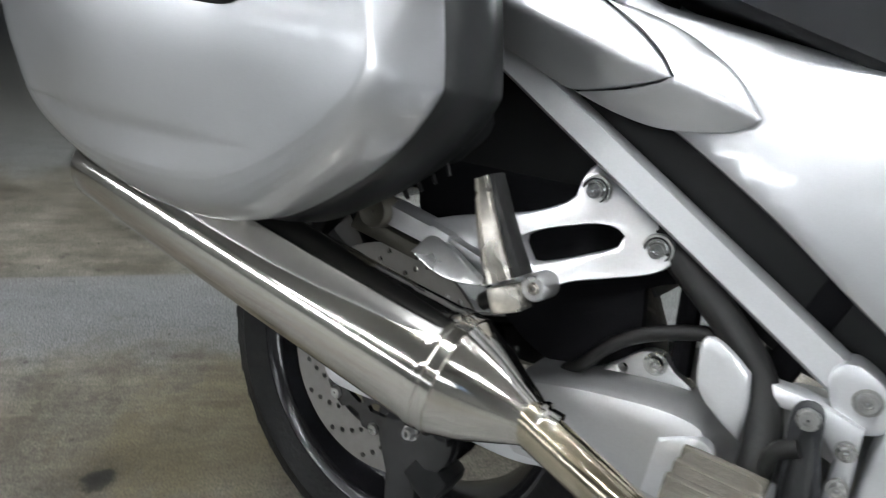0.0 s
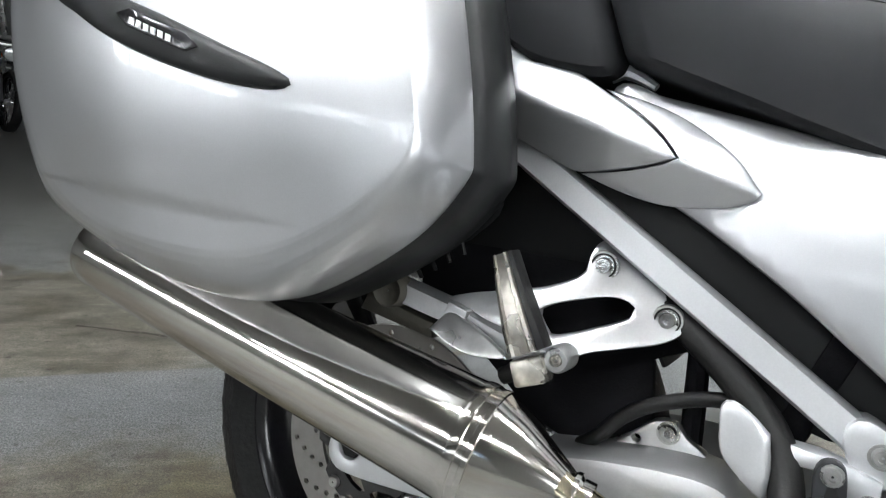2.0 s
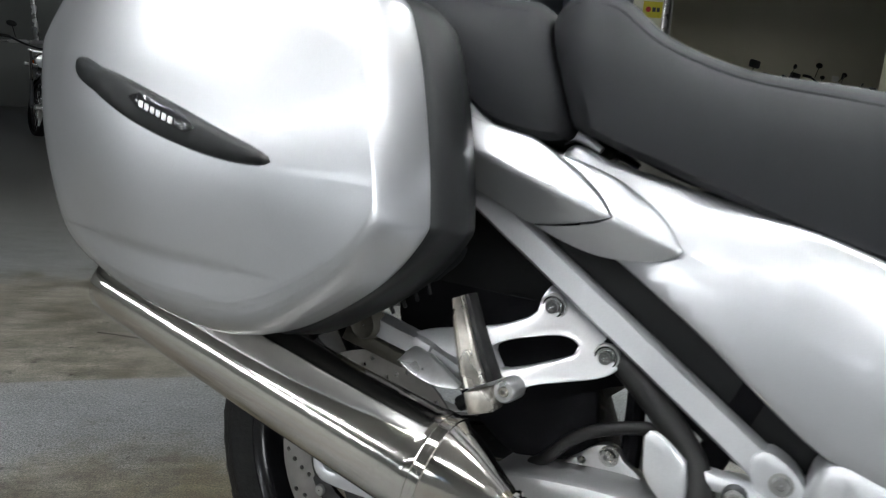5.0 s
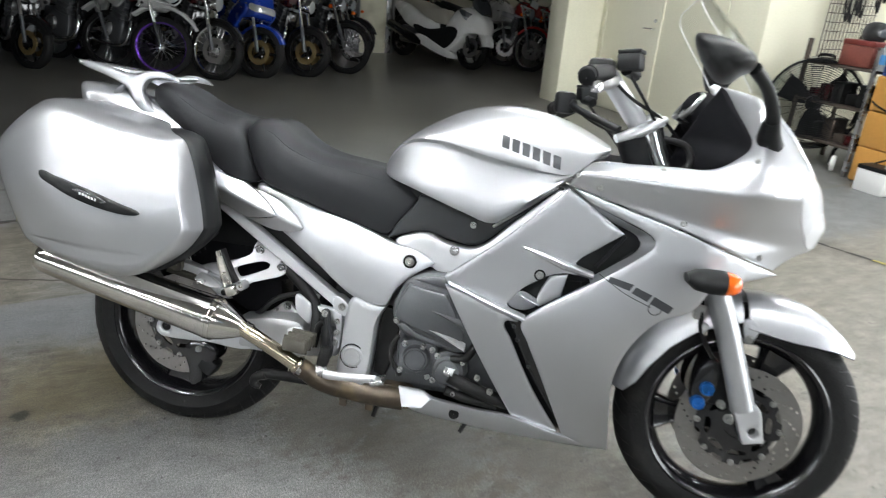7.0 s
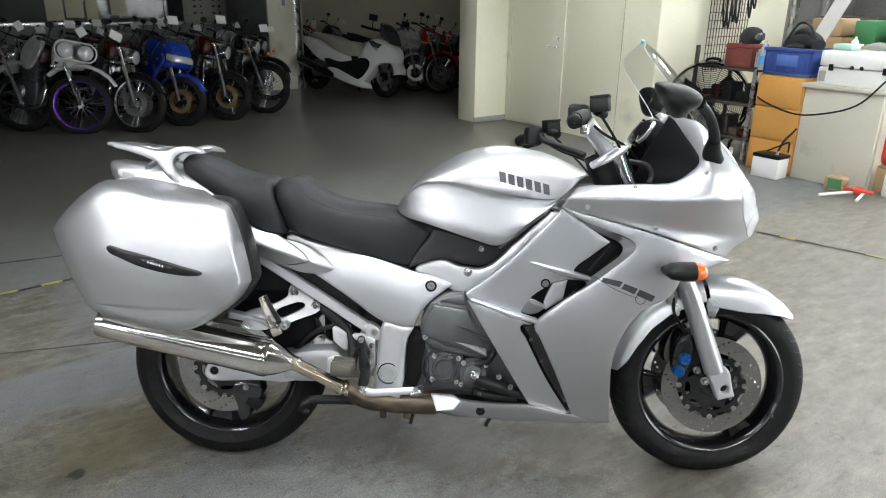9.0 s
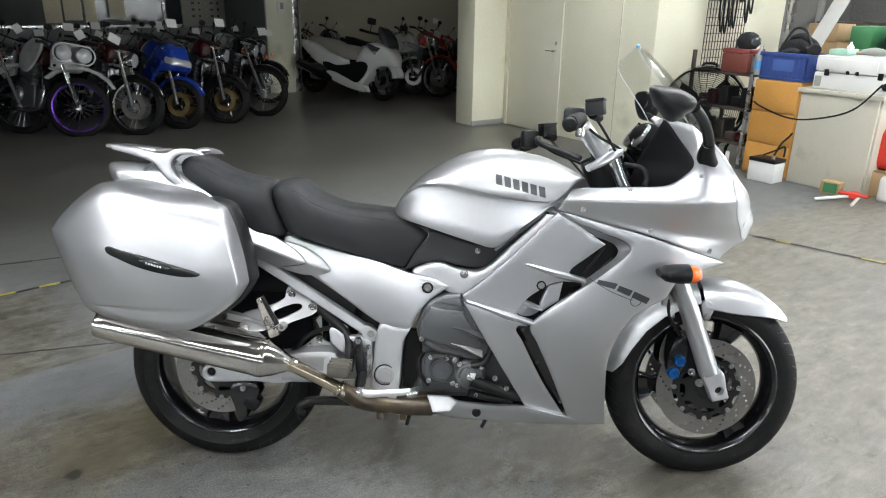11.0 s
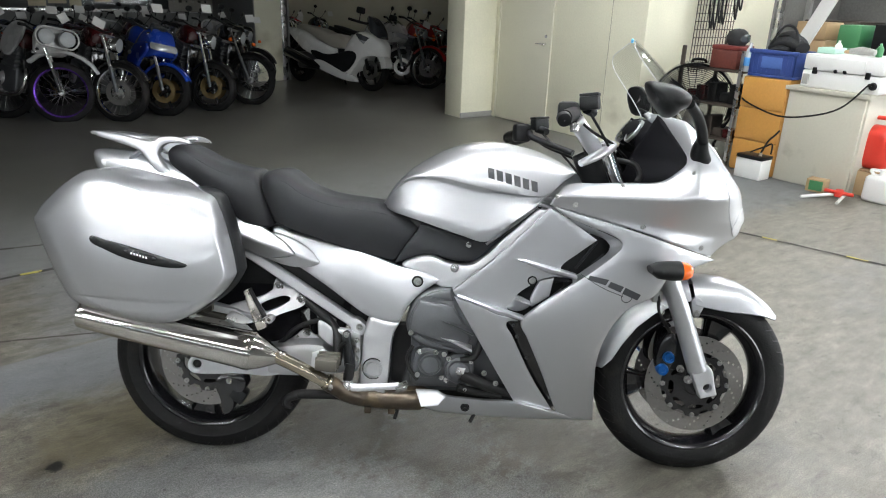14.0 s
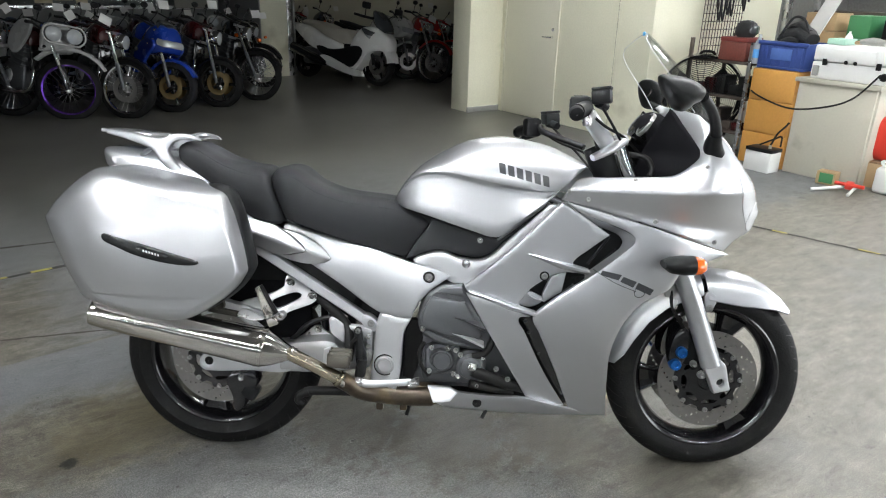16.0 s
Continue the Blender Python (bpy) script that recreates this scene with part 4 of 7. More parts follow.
def fairing(s):
    side = part("side_fairing", sheet(FRONT_PANEL, fairing_w, (), .018, .010, .005, s, edge_step=.008), SILVER, BIKE, "silver side fairing with air vents")
    rear_p = part("rear_fairing", sheet(REAR_PANEL, lambda x, z: .241 + .04 * (z - .67), (), .018, .010, .005, s, edge_step=.008), SILVER, BIKE, "silver rear fairing panel")
    part("lower_fairing", sheet(LOW_PANEL, lambda x, z: fairing_w(x, z) - .002, (), .018, .010, .005, s, edge_step=.008), SILVER, BIKE, "silver lower fairing panel")
    for name, pts in (("upper_fin", [(.888, .692, 1), (.963, .677), (1.082, .646, 1), (1.060, .628), (1.016, .637), (.949, .656)]), ("lower_fin", [(.752, .578, 1), (.824, .563), (.945, .521, 1), (.930, .503), (.872, .523), (.808, .547)])):
        mid = [((pts[0][0] + (pts[2][0] - pts[0][0]) * t), (pts[0][1] + (pts[2][1] - pts[0][1]) * t)) for t in (0.02, .3, .6, .98)]
        ridge = [fairing_w(*mid[0]) + .001, fairing_w(*mid[1]) + .010, fairing_w(*mid[2]) + .020, fairing_w(*mid[3]) + .012]
        rings = []
        for (x, z), w, t in zip(mid, ridge, (.004, .011, .017, .011)):
            base = fairing_w(x, z) - .02
            rings.append([Vector((x, s * q, z + dz)) for q, dz in ((base, .004), (w - .004, .004), (w, .0), (w - .003, -t * .5), (base, -t * 1.3), (base - .01, -t))])
        part(name, rings_to_mesh(rings), SILVER, BIKE, "silver fairing fin")
    # black ducts behind the openings
    part("vent_duct", sheet([(1.02, .70, 1), (1.15, .77, 1), (1.21, .73), (1.10, .62, 1), (1.02, .61, 1)], even(.19), (), .03, .006, .003, s), PLASTIC, side)
    for a, c in (((1.085, .655), (1.140, .735)), ((1.110, .650), (1.162, .700))):
        part("vent_blade", tube([(a[0], s * .196, a[1]), (c[0], s * .200, c[1])], .004, 2, 8), DARK_PLASTIC, side)
    # the vent's cheek slopes in from the panel's edge
    outer = glide([(1.074, .627, 0), (1.108, .652, 0), (1.150, .685, 0), (1.182, .713, 0), (1.195, .729, 0), (1.194, .741, 0), (1.175, .756, 0), (1.112, .780, 0), (1.048, .803, 0)], 5)
    inner = glide([(1.070, .634, 0), (1.098, .654, 0), (1.130, .679, 0), (1.160, .703, 0), (1.170, .720, 0), (1.168, .732, 0), (1.150, .748, 0), (1.090, .770, 0), (1.030, .792, 0)], 5)
    cheek = bmesh.new()
    rows = []
    for k in range(6):
        f = k / 5
        rows.append([cheek.verts.new((p.x + (q.x - p.x) * f, s * (fairing_w(p.x, p.y) - .003 - .028 * f), p.y + (q.y - p.y) * f)) for p, q in zip(outer, inner)])
    for a, c in zip(rows, rows[1:]):
        for k in range(len(a) - 1):
            cheek.faces.new((a[k], a[k + 1], c[k + 1], c[k]) if s > 0 else (a[k + 1], a[k], c[k], c[k + 1]))
    part("vent_cheek", cheek, SILVER, side, "silver sloping cheek of the air vent")
    part("vent_duct", sheet([(.88, .53, 1), (.93, .61), (1.06, .66, 1), (1.06, .60, 1), (.95, .51, 1)], even(.178), (), .02, .006, .003, s), PLASTIC, rear_p, "black inside of the small vent")
    part("vent_strut", sheet([(.984, .622, 1), (1.024, .632, 1), (1.014, .578, 1), (.968, .545, 1), (.962, .566)], lambda x, z: .215 + .12 * (x - .99), (), .012, .010, .003, s), SILVER, rear_p, "silver strut across the vent")
    part("vent_floor", sheet([(.896, .545), (.920, .572), (.955, .560), (.968, .548), (.945, .530), (.915, .530)], lambda x, z: .212 - .35 * (x - .90), (), .012, .006, .003, s), SILVER, rear_p, "silver floor of the vent")
    part("vent_blade", tube([(.921, s * .213, .566), (.945, s * .214, .556), (.968, s * .216, .550)], .0026, 3, 8), SILVER, rear_p)
    part("slot_liner", sheet([(.885, .52, 1), (.95, .52, 1), (1.09, .20, 1), (1.05, .19, 1), (1.01, .21)], lambda x, z: fairing_w(x, z) - .035, (), .03, .005, .003, s), BLACK_GLOSS, side)
    for k, (x, z) in enumerate(((.918, .49), (.930, .455), (.965, .385))):
        part("slot_bolt", bolt_mesh(x, s * (fairing_w(x, z) - .033), z, .004, .003, "y", s), CASING, side)
    for x, z in ((.961, .626),):
        part("fairing_bolt", bolt_mesh(x, s * .2405, z, .0075, .006, "y", s), BOLT, rear_p)
        part("shade_ring", shade_ring(x, s * .2405, z, .0075, s), RUBBER, rear_p)
    up = part("upper_fairing", sheet(UPPER, upper_w, (), .008, .008, .005, s, edge_step=.006), SILVER, BIKE, "silver upper fairing", sharp=80)
    for x, z in ((1.062, .842), (1.249, .786), (1.428, .728), (1.376, .936), (1.012, .862), (1.19, .894)):
        part("fairing_bolt", bolt_mesh(x, s * upper_w(x, z), z, .0062 if z < .85 else .0045, .004, "y", s), BOLT, up)
    part("headlight", sheet([(1.475, .93), (1.53, .912), (1.572, .845), (1.594, .785), (1.572, .760), (1.53, .775), (1.485, .85)], lambda x, z: upper_w(x, z) + .004, (), .016, .012, .006, s), LENS, up, "clear headlight lens")
    part("position_lamp", sheet([(1.528, .792), (1.560, .838), (1.592, .812), (1.600, .778), (1.586, .752), (1.550, .752)], lambda x, z: upper_w(x, z) + .0055, (), .012, .010, .004, s), LENS, up, "clear position lamp")
    part("cockpit_panel", sheet([(1.215, .896, 1), (1.29, .902), (1.325, .914), (1.354, .936), (1.370, .960), (1.366, .980), (1.335, 1.035), (1.309, 1.078), (1.297, 1.088, 1), (1.272, 1.035), (1.245, .975)], lambda x, z: float(np.interp(z, (.9, .93, 1.0, 1.05, 1.1), (.236, .236, .195, .163, .140))) - .95 * max(0.0, 1.366 - .62 * max(0.0, z - .965) - x) , (), .014, .008, .004, s), INNER, BIKE, "black inner fairing panel")
    rings = []
    for x, w, h in ((1.268, .030, .010), (1.285, .040, .022), (1.315, .042, .026), (1.345, .038, .026)):
        rings.append([Vector((x, s * (.255 + w * (1 + math.cos(a))), .678 + h * math.sin(a))) for a in (2 * math.pi * k / 16 for k in range(16))])
    ind = part("indicator", rings_to_mesh(rings), PLASTIC, BIKE, "dark indicator with an orange lens")
    rings = []
    for x, w, h in ((1.3455, .037, .0255), (1.362, .034, .024), (1.374, .024, .018), (1.379, .010, .008)):
        rings.append([Vector((x, s * (.255 + .038 + w * math.cos(a)), .678 + h * math.sin(a))) for a in (2 * math.pi * k / 16 for k in range(16))])
    part("indicator_lens", rings_to_mesh(rings), AMBER, ind, "orange indicator lens")
    part("belly_pan", sheet([(.646, .259, 1), (.714, .258), (.739, .246), (.84, .239), (.932, .240), (1.058, .197), (1.196, .148, 1), (.983, .168), (.793, .174), (.672, .198)], bent_plate([(.65, .26, .15), (.93, .24, .160), (1.05, .21, .128), (1.19, .15, .06), (.8, .19, .115), (.67, .21, .13)]), (), .018, .008, .008, s), SILVER, BIKE, "silver belly pan")
    part("belly_cap", sheet([(.646, .263, 1), (.712, .262, 1), (.735, .247, 1), (.714, .224, 1), (.664, .220, 1)], lambda x, z: .160 - .55 * (z - .24), (), .010, .008, .003, s), SILVER_MATT, BIKE)
    part("belly_bolt", bolt_mesh(.795, s * .133, .208, .010, .004, "y", s), RUBBER, BIKE)


both(fairing)
part("belly_floor", block((.34, .16, .02), (.84, 0, .195), .008), PLASTIC, BIKE)
part("dash_cover", tube([(1.350, -.120, .985), (1.372, -.07, 1.010), (1.380, 0, 1.018), (1.372, .07, 1.010), (1.350, .120, .985)], [.030, .040, .042, .040, .030], 6, 14, .8), INNER, BIKE, "matt black dash cover")
part("nose_bridge", tube([(1.450, 0, 1.030), (1.495, 0, .985), (1.566, 0, .892), (1.604, 0, .80), (1.592, 0, .745)], [.06, .06, .045, .035, .035], 5, 12, .35), SILVER, BIKE)


def windscreen():
    rows = []
    for j in range(13):
        t = j / 12
        row = []
        for i in range(25):
            q = i / 12 - 1
            mid = (np.interp(t, (0, .3, .6, .85, 1), (1.452, 1.402, 1.330, 1.278, 1.246)), np.interp(t, (0, .3, .6, .85, 1), (1.055, 1.142, 1.224, 1.274, 1.303)))
            side = (np.interp(t, (0, .25, .5, .75, .9, 1), (1.350, 1.316, 1.279, 1.240, 1.224, 1.222)), np.interp(t, (0, .25, .5, .75, .9, 1), (1.078, 1.130, 1.178, 1.228, 1.254, 1.275)))
            pull = abs(q) ** 2
            half = np.interp(t, (0, .75, .92, 1), (.185, .160, .146, .120))
            row.append(Vector((mid[0] + (side[0] - mid[0]) * pull, half * q, mid[1] + (side[1] - mid[1]) * pull)))
        rows.append(row)
    bm = bmesh.new()
    thick = Vector((.0035, 0, .0015))
    grid = [[[bm.verts.new(p + thick * k) for p in row] for row in rows] for k in (0, 1)]
    for k in (0, 1):
        for j in range(12):
            for i in range(24):
                bm.faces.new((grid[k][j][i], grid[k][j][i + 1], grid[k][j + 1][i + 1], grid[k][j + 1][i]))
    a, b = grid
    for i in range(24):
        bm.faces.new((a[12][i], a[12][i + 1], b[12][i + 1], b[12][i]))
        bm.faces.new((a[0][i], a[0][i + 1], b[0][i + 1], b[0][i]))
    for j in range(12):
        for i in (0, 24):
            bm.faces.new((a[j][i], a[j + 1][i], b[j + 1][i], b[j][i]))
    ws = part("windscreen", bm, SCREEN, BIKE, "clear plastic windscreen")
    ws.visible_shadow = False
    edge = [r[0] for r in rows] + rows[12][1:] + [r[24] for r in rows[11::-1]]
    part("screen_edge", tube(edge, .0011, 1, 6), LENS, ws)
    part("sticker", lathe([(.001, .004), (.005, .003), (.007, 0), (.005, -.003), (.001, -.004)], (1.243, -.012, 1.303), "x", 12), BLUE_SPOT, ws, "small light blue spot")
    return ws


windscreen()
part("instrument_pod", tube([(1.292, -.115, 1.012), (1.288, -.06, 1.028), (1.286, 0, 1.034), (1.288, .06, 1.028), (1.292, .115, 1.012)], [.030, .040, .044, .040, .030], 5, 16, 1.1), INNER, BIKE, "black instrument housing")
for yy in (-.055, .055):
    dial = part("dial", lathe([(.001, .010), (.030, .010), (.034, .008), (.037, 0), (.036, -.03)], segs=28, axis="z", m=pose(1.262, yy, 1.040, 0, -55, 0)), BLACK_GLOSS, BIKE, "round dial with a bright rim")
    part("dial_rim", lathe([(.034, .009), (.037, .011), (.039, .008), (.038, .0)], segs=28, axis="z", m=pose(1.261, yy, 1.041, 0, -55, 0)), BOLT, dial)


def mirror(s):
    arm = part("mirror_arm", tube([(1.392, s * .225, .985), (1.382, s * .265, 1.028), (1.345, s * .33, 1.076), (1.300, s * .385, 1.108)], [.019, .0145, .0125, .013], 6, 14), PLASTIC, BIKE, "black mirror stalk")
    part("mirror_foot", tube([(1.405, s * .210, .968), (1.392, s * .226, .990), (1.382, s * .262, 1.022)], [.026, .025, .016], 5, 14), PLASTIC, arm)
    rim = [(1.182, 1.154), (1.208, 1.158), (1.256, 1.150), (1.288, 1.134), (1.299, 1.119), (1.291, 1.101), (1.274, 1.092), (1.262, 1.080), (1.243, 1.073), (1.222, 1.082), (1.192, 1.121)]
    line = glide([(x, z, 0) for x, z in rim], 4, True)
    rings = []
    for y, k in ((.325, .25), (.330, .55), (.345, .82), (.37, .97), (.40, 1.0), (.43, .96), (.455, .82), (.470, .58), (.476, .25)):
        rings.append([Vector((1.240 + (p.x - 1.240) * k + (.40 - y) * .25, s * y, 1.116 + (p.y - 1.116) * k)) for p in line])
    head = part("mirror", rings_to_mesh(rings), PLASTIC, BIKE, "black mirror housing")
    part("mirror_glass", lathe([(.001, -.004), (.026, -.004), (.027, .004)], axis="x", segs=24, m=pose(1.206, s * .40, 1.128) @ Matrix.Diagonal((1, 1.7, .8, 1))), CHROME, head)


both(mirror)
# the far mirror is moved, squeezed and turned to fit the camera's view
for ob in BIKE.children:
    if ob.name.startswith("mirror") and sum(v.co.y for v in ob.data.vertices) > 0:
        if ob.name.startswith("mirror_arm"):
            ob.matrix_local = Matrix.Translation((.085, 0, .012))
        else:
            ob.matrix_local = Matrix.Translation((1.240 + .150, .40, 1.116 + .038)) @ Matrix.Rotation(radians(20), 4, "Z") @ Matrix.Diagonal((.52, .6, 1.2, 1)) @ Matrix.Translation((-1.240, -.40, -1.116))


def bar(s):
    b = part("handlebar", tube([(1.148 + (.03 if s > 0 else 0), s * .105, .972 + (.05 if s > 0 else 0)), (1.118 + (.025 if s > 0 else 0), s * .130, 1.005 + (.03 if s > 0 else 0)), (1.060, s * .195, 1.066), (1.052, s * .235, 1.082), (1.022, s * .32, 1.074), (.994, s * .385, 1.065)], [.022, .024, .022, .013, .0125, .012] if s < 0 else [.010, .010, .010, .010, .010, .010], 6, 16), SILVER_MATT if s < 0 else PLASTIC, BIKE, "cast aluminium handlebar" if s < 0 else "black handlebar")
    part("grip", tube([(1.040, s * .275, 1.080), (1.0, s * .372, 1.067)], .0185, 3, 16), RUBBER, b, "black rubber grip")
    part("bar_end", lathe([(.001, .020), (.008, .020), (.017, .016), (.018, 0), (.015, -.006)], axis="z", segs=18, m=pose(.995, s * .384, 1.065) @ Matrix.Rotation(radians(-112 * s), 4, "X")), PLASTIC, b)
    part("switch_box", block((.055, .05, .062), (1.028, s * .255, 1.080), .012, pose(0, 0, 0, 0, 0, 14 * s)), PLASTIC, b, "black switch housing")
    part("lever", tube([(1.055, s * .25, 1.070), (1.055, s * .30, 1.062), (1.028, s * .385, 1.046), (1.018, s * .42, 1.044)], [.010, .008, .006, .008], 6, 10, 1.4), ALLOY if s < 0 else PLASTIC, b, "brake lever" if s < 0 else "black clutch lever")
    part("master_cylinder", tube([(1.080, s * .235, 1.096), (1.105, s * .20, 1.086)], [.015, .012], 3, 12), PLASTIC, b)
    part("reservoir", block((.050, .044, .036), (1.086, s * .24, 1.110), .005, pose(0, 0, 0, 0, -6, 20 * s)), PLASTIC, b, "black brake fluid reservoir")
    part("reservoir_lid", block((.050, .045, .008), (1.085, s * .24, 1.131), .002, pose(0, 0, 0, 0, -6, 20 * s)), PLASTIC, b)
    part("cable", tube([(1.055, s * .24, 1.07), (1.11, s * .19, 1.035), (1.19, s * .11, 1.00), (1.27, s * .06, .93)], .0042, 6, 8), RUBBER, b)
    part("cable", tube([(1.09, s * .23, 1.085), (1.14, s * .17, 1.03), (1.19, s * .11, .97), (1.26, s * .07, .88)], .0038, 6, 8), RUBBER, b)
    part("weight", lathe([(.001, .0), (.010, 0), (.012, .008), (.008, .02), (.001, .022)], (1.016, s * .425, 1.032), "z", 12), ALLOY, b)
    if s > 0:
        b.matrix_local = Matrix.Translation((-.066, 0, -.052))


both(bar)
part("top_clamp", tube([(1.086, -.165, .948), (1.125, -.150, .966), (1.172, -.118, .990), (1.195, -.05, 1.0), (1.198, 0, 1.0), (1.195, .05, .995), (1.178, .118, .975), (1.150, .135, .955)], [.013, .017, .020, .016, .018, .016, .018, .013], 6, 14, .75), SILVER_MATT, BIKE, "aluminium top fork clamp")
for s in (-1, 1):
    part("fork_cap", lathe([(.001, .014), (.010, .014), (.012, .010), (.022, .008), (.024, -.02)], axis="z", segs=14, m=pose(1.164, s * .108, 1.000, 0, -22, 0)), BOLT, BIKE)
part("head_tube", lathe([(.035, -.14), (.042, 0), (.042, .05)], axis="z", segs=20, m=pose(1.15, 0, .93, 0, -24, 0)), PLASTIC, BIKE)
part("ignition_lock", lathe([(.001, .03), (.018, .03), (.022, .02), (.024, -.02)], axis="z", segs=16, m=pose(1.145, 0, .99, 0, -20, 0)), PLASTIC, BIKE)
part("wiring", tube([(1.20, -.11, .96), (1.245, -.13, .95), (1.26, -.14, .92), (1.25, -.15, .90)], .008, 5, 10), RUBBER, BIKE)

# --- tank, seats
def tank_rings():
    rows = ((.530, .806, .802, .798, .030, .028), (.545, .834, .822, .796, .080, .07), (.572, .872, .862, .788, .112, .098), (.62, .917, .892, .777, .136, .122), (.70, .965, .895, .754, .156, .140), (.765, .988, .882, .735, .164, .148), (.83, .998, .870, .720, .168, .150), (.88, .996, .862, .750, .168, .152), (.95, .985, .853, .806, .165, .152), (1.0, .970, .856, .848, .152, .147), (1.05, .948, .898, .892, .125, .122), (1.085, .930, .918, .912, .085, .083))
    rings = []
    for x, top, crease, bot, wc, wb in rows:
        half = []
        for k in range(9):
            a = (math.pi / 2) * k / 8
            half.append((wc * math.sin(a) ** .85 if k else 0.0, crease + (top - crease) * math.cos(a) ** 1.15))
        drop = crease - bot
        low = wc + .004 if drop > .02 else wb
        tuck = .010 * min(1.0, drop / .09)
        half += [(wc - .10 * tuck, crease - .015 * drop), (wc - .95 * tuck, crease - .065 * drop), (wc - 1.05 * tuck, crease - .12 * drop), (wc - .85 * tuck, crease - .30 * drop), (wc - .45 * tuck, crease - .50 * drop), (low - .004, crease - .70 * drop), (low, crease - .92 * drop), (low - .004, bot - .002), (low - .022, bot - .006)]
        rings.append([Vector((x, -y, z)) for y, z in half] + [Vector((x, y, z)) for y, z in half[:0:-1]])
    out = []
    for i in range(len(rings[0])):
        col = glide([r[i] for r in rings], 4)
        out.append(col)
    return [list(r) for r in zip(*out)]


tank_bm = rings_to_mesh(tank_rings())
from mathutils.bvhtree import BVHTree
tank_tree = BVHTree.FromBMesh(tank_bm)
TANK = part("fuel_tank", tank_bm, SILVER, BIKE, "silver fuel tank with dark side lettering bars", sharp=42)


def decal(name, pts, tree, mat, parent, lift=.0012, s=-1, step=.012):
    """A thin mark laid on a curved surface."""
    def w(x, z):
        hit = tree.ray_cast(Vector((x, s * 2.0, z)), Vector((0, -s, 0)))
        return (abs(hit[0].y) if hit[0] else .1) + lift
    return part(name, sheet(pts, w, (), step, .001, 0.0, s, edge_step=.006), mat, parent)


for k in range(6):
    x0, z0 = .829 + .0247 * k, .928 - .0064 * k
    decal("letter_bar", [(x0, z0, 1), (x0 + .0185, z0 - .0046, 1), (x0 + .0205, z0 - .0335, 1), (x0 + .0030, z0 - .0290, 1)], tank_tree, GREY_MARK, TANK)


def saddle(rows, shape, per=4):
    rings = []
    for xt, zt, xb, zb, w in rows:
        half = [(xt + (xb - xt) * fz, w * fy, zt + (zb - zt) * fz) for fy, fz in shape]
        rings.append([Vector((x, -y, z)) for x, y, z in half] + [Vector((x, y, z)) for x, y, z in half[:0:-1]])
    cols = [glide([r[i] for r in rings], per) for i in range(len(rings[0]))]
    return rings_to_mesh([list(r) for r in zip(*cols)])


SEAT_SHAPE = [(0, .03), (.3, .0), (.55, .01), (.75, .06), (.88, .15), (.96, .28), (1.0, .45), (1.0, .70), (.97, .95), (.90, 1.0)]
fs = part("front_seat", saddle([(.180, .850, .228, .755, .105), (.176, .874, .226, .745, .128), (.205, .894, .25, .737, .148), (.25, .889, .29, .722, .154), (.30, .852, .33, .710, .150), (.38, .823, .39, .690, .143), (.48, .812, .47, .664, .134), (.545, .803, .53, .649, .127), (.60, .783, .565, .643, .122), (.640, .762, .580, .655, .118), (.650, .755, .595, .672, .108)], SEAT_SHAPE), VINYL, BIKE, "dark grey vinyl rider seat")
rs = part("rear_seat", saddle([(-.106, .930, -.098, .915, .06), (-.095, .948, -.09, .902, .085), (-.072, .958, -.06, .88, .10), (-.036, .949, .0, .842, .112), (.03, .916, .06, .795, .122), (.10, .896, .13, .744, .128), (.145, .890, .195, .730, .130), (.166, .874, .218, .738, .122), (.172, .856, .222, .752, .108)], SEAT_SHAPE), VINYL, BIKE, "dark grey vinyl passenger seat")


def fin_w(x, z):
    """Tail panel with one long crease: over it the face leans in to the seat, under it it is hollowed."""
    crease = .706 - (x - .135) * .317
    edge = float(np.interp(x, (.07, .135, .23, .29, .33, .357), (.134, .140, .148, .150, .148, .142)))
    over = z - crease
    return edge - .035 * over - .585 * (math.sqrt(over * over + .000004) - .002)


def seat_seam(seat, rows, fy, fz):
    """The sewn welt along the upper edge of a seat, on both sides."""
    for s in (-1, 1):
        part("welt", tube([(xt + (xb - xt) * fz, s * (w * fy + .0004), zt + (zb - zt) * fz) for xt, zt, xb, zb, w in rows], .0006, 5, 6), VINYL, seat)


seat_seam(fs, [(.205, .894, .25, .737, .148), (.25, .889, .29, .722, .154), (.30, .852, .33, .710, .150), (.38, .823, .39, .690, .143), (.48, .812, .47, .664, .134), (.545, .803, .53, .649, .127), (.60, .783, .565, .643, .122)], .88, .15)
seat_seam(rs, [(-.072, .958, -.06, .88, .10), (-.036, .949, .0, .842, .112), (.03, .916, .06, .795, .122), (.10, .896, .13, .744, .128), (.145, .890, .195, .730, .130)], .88, .15)


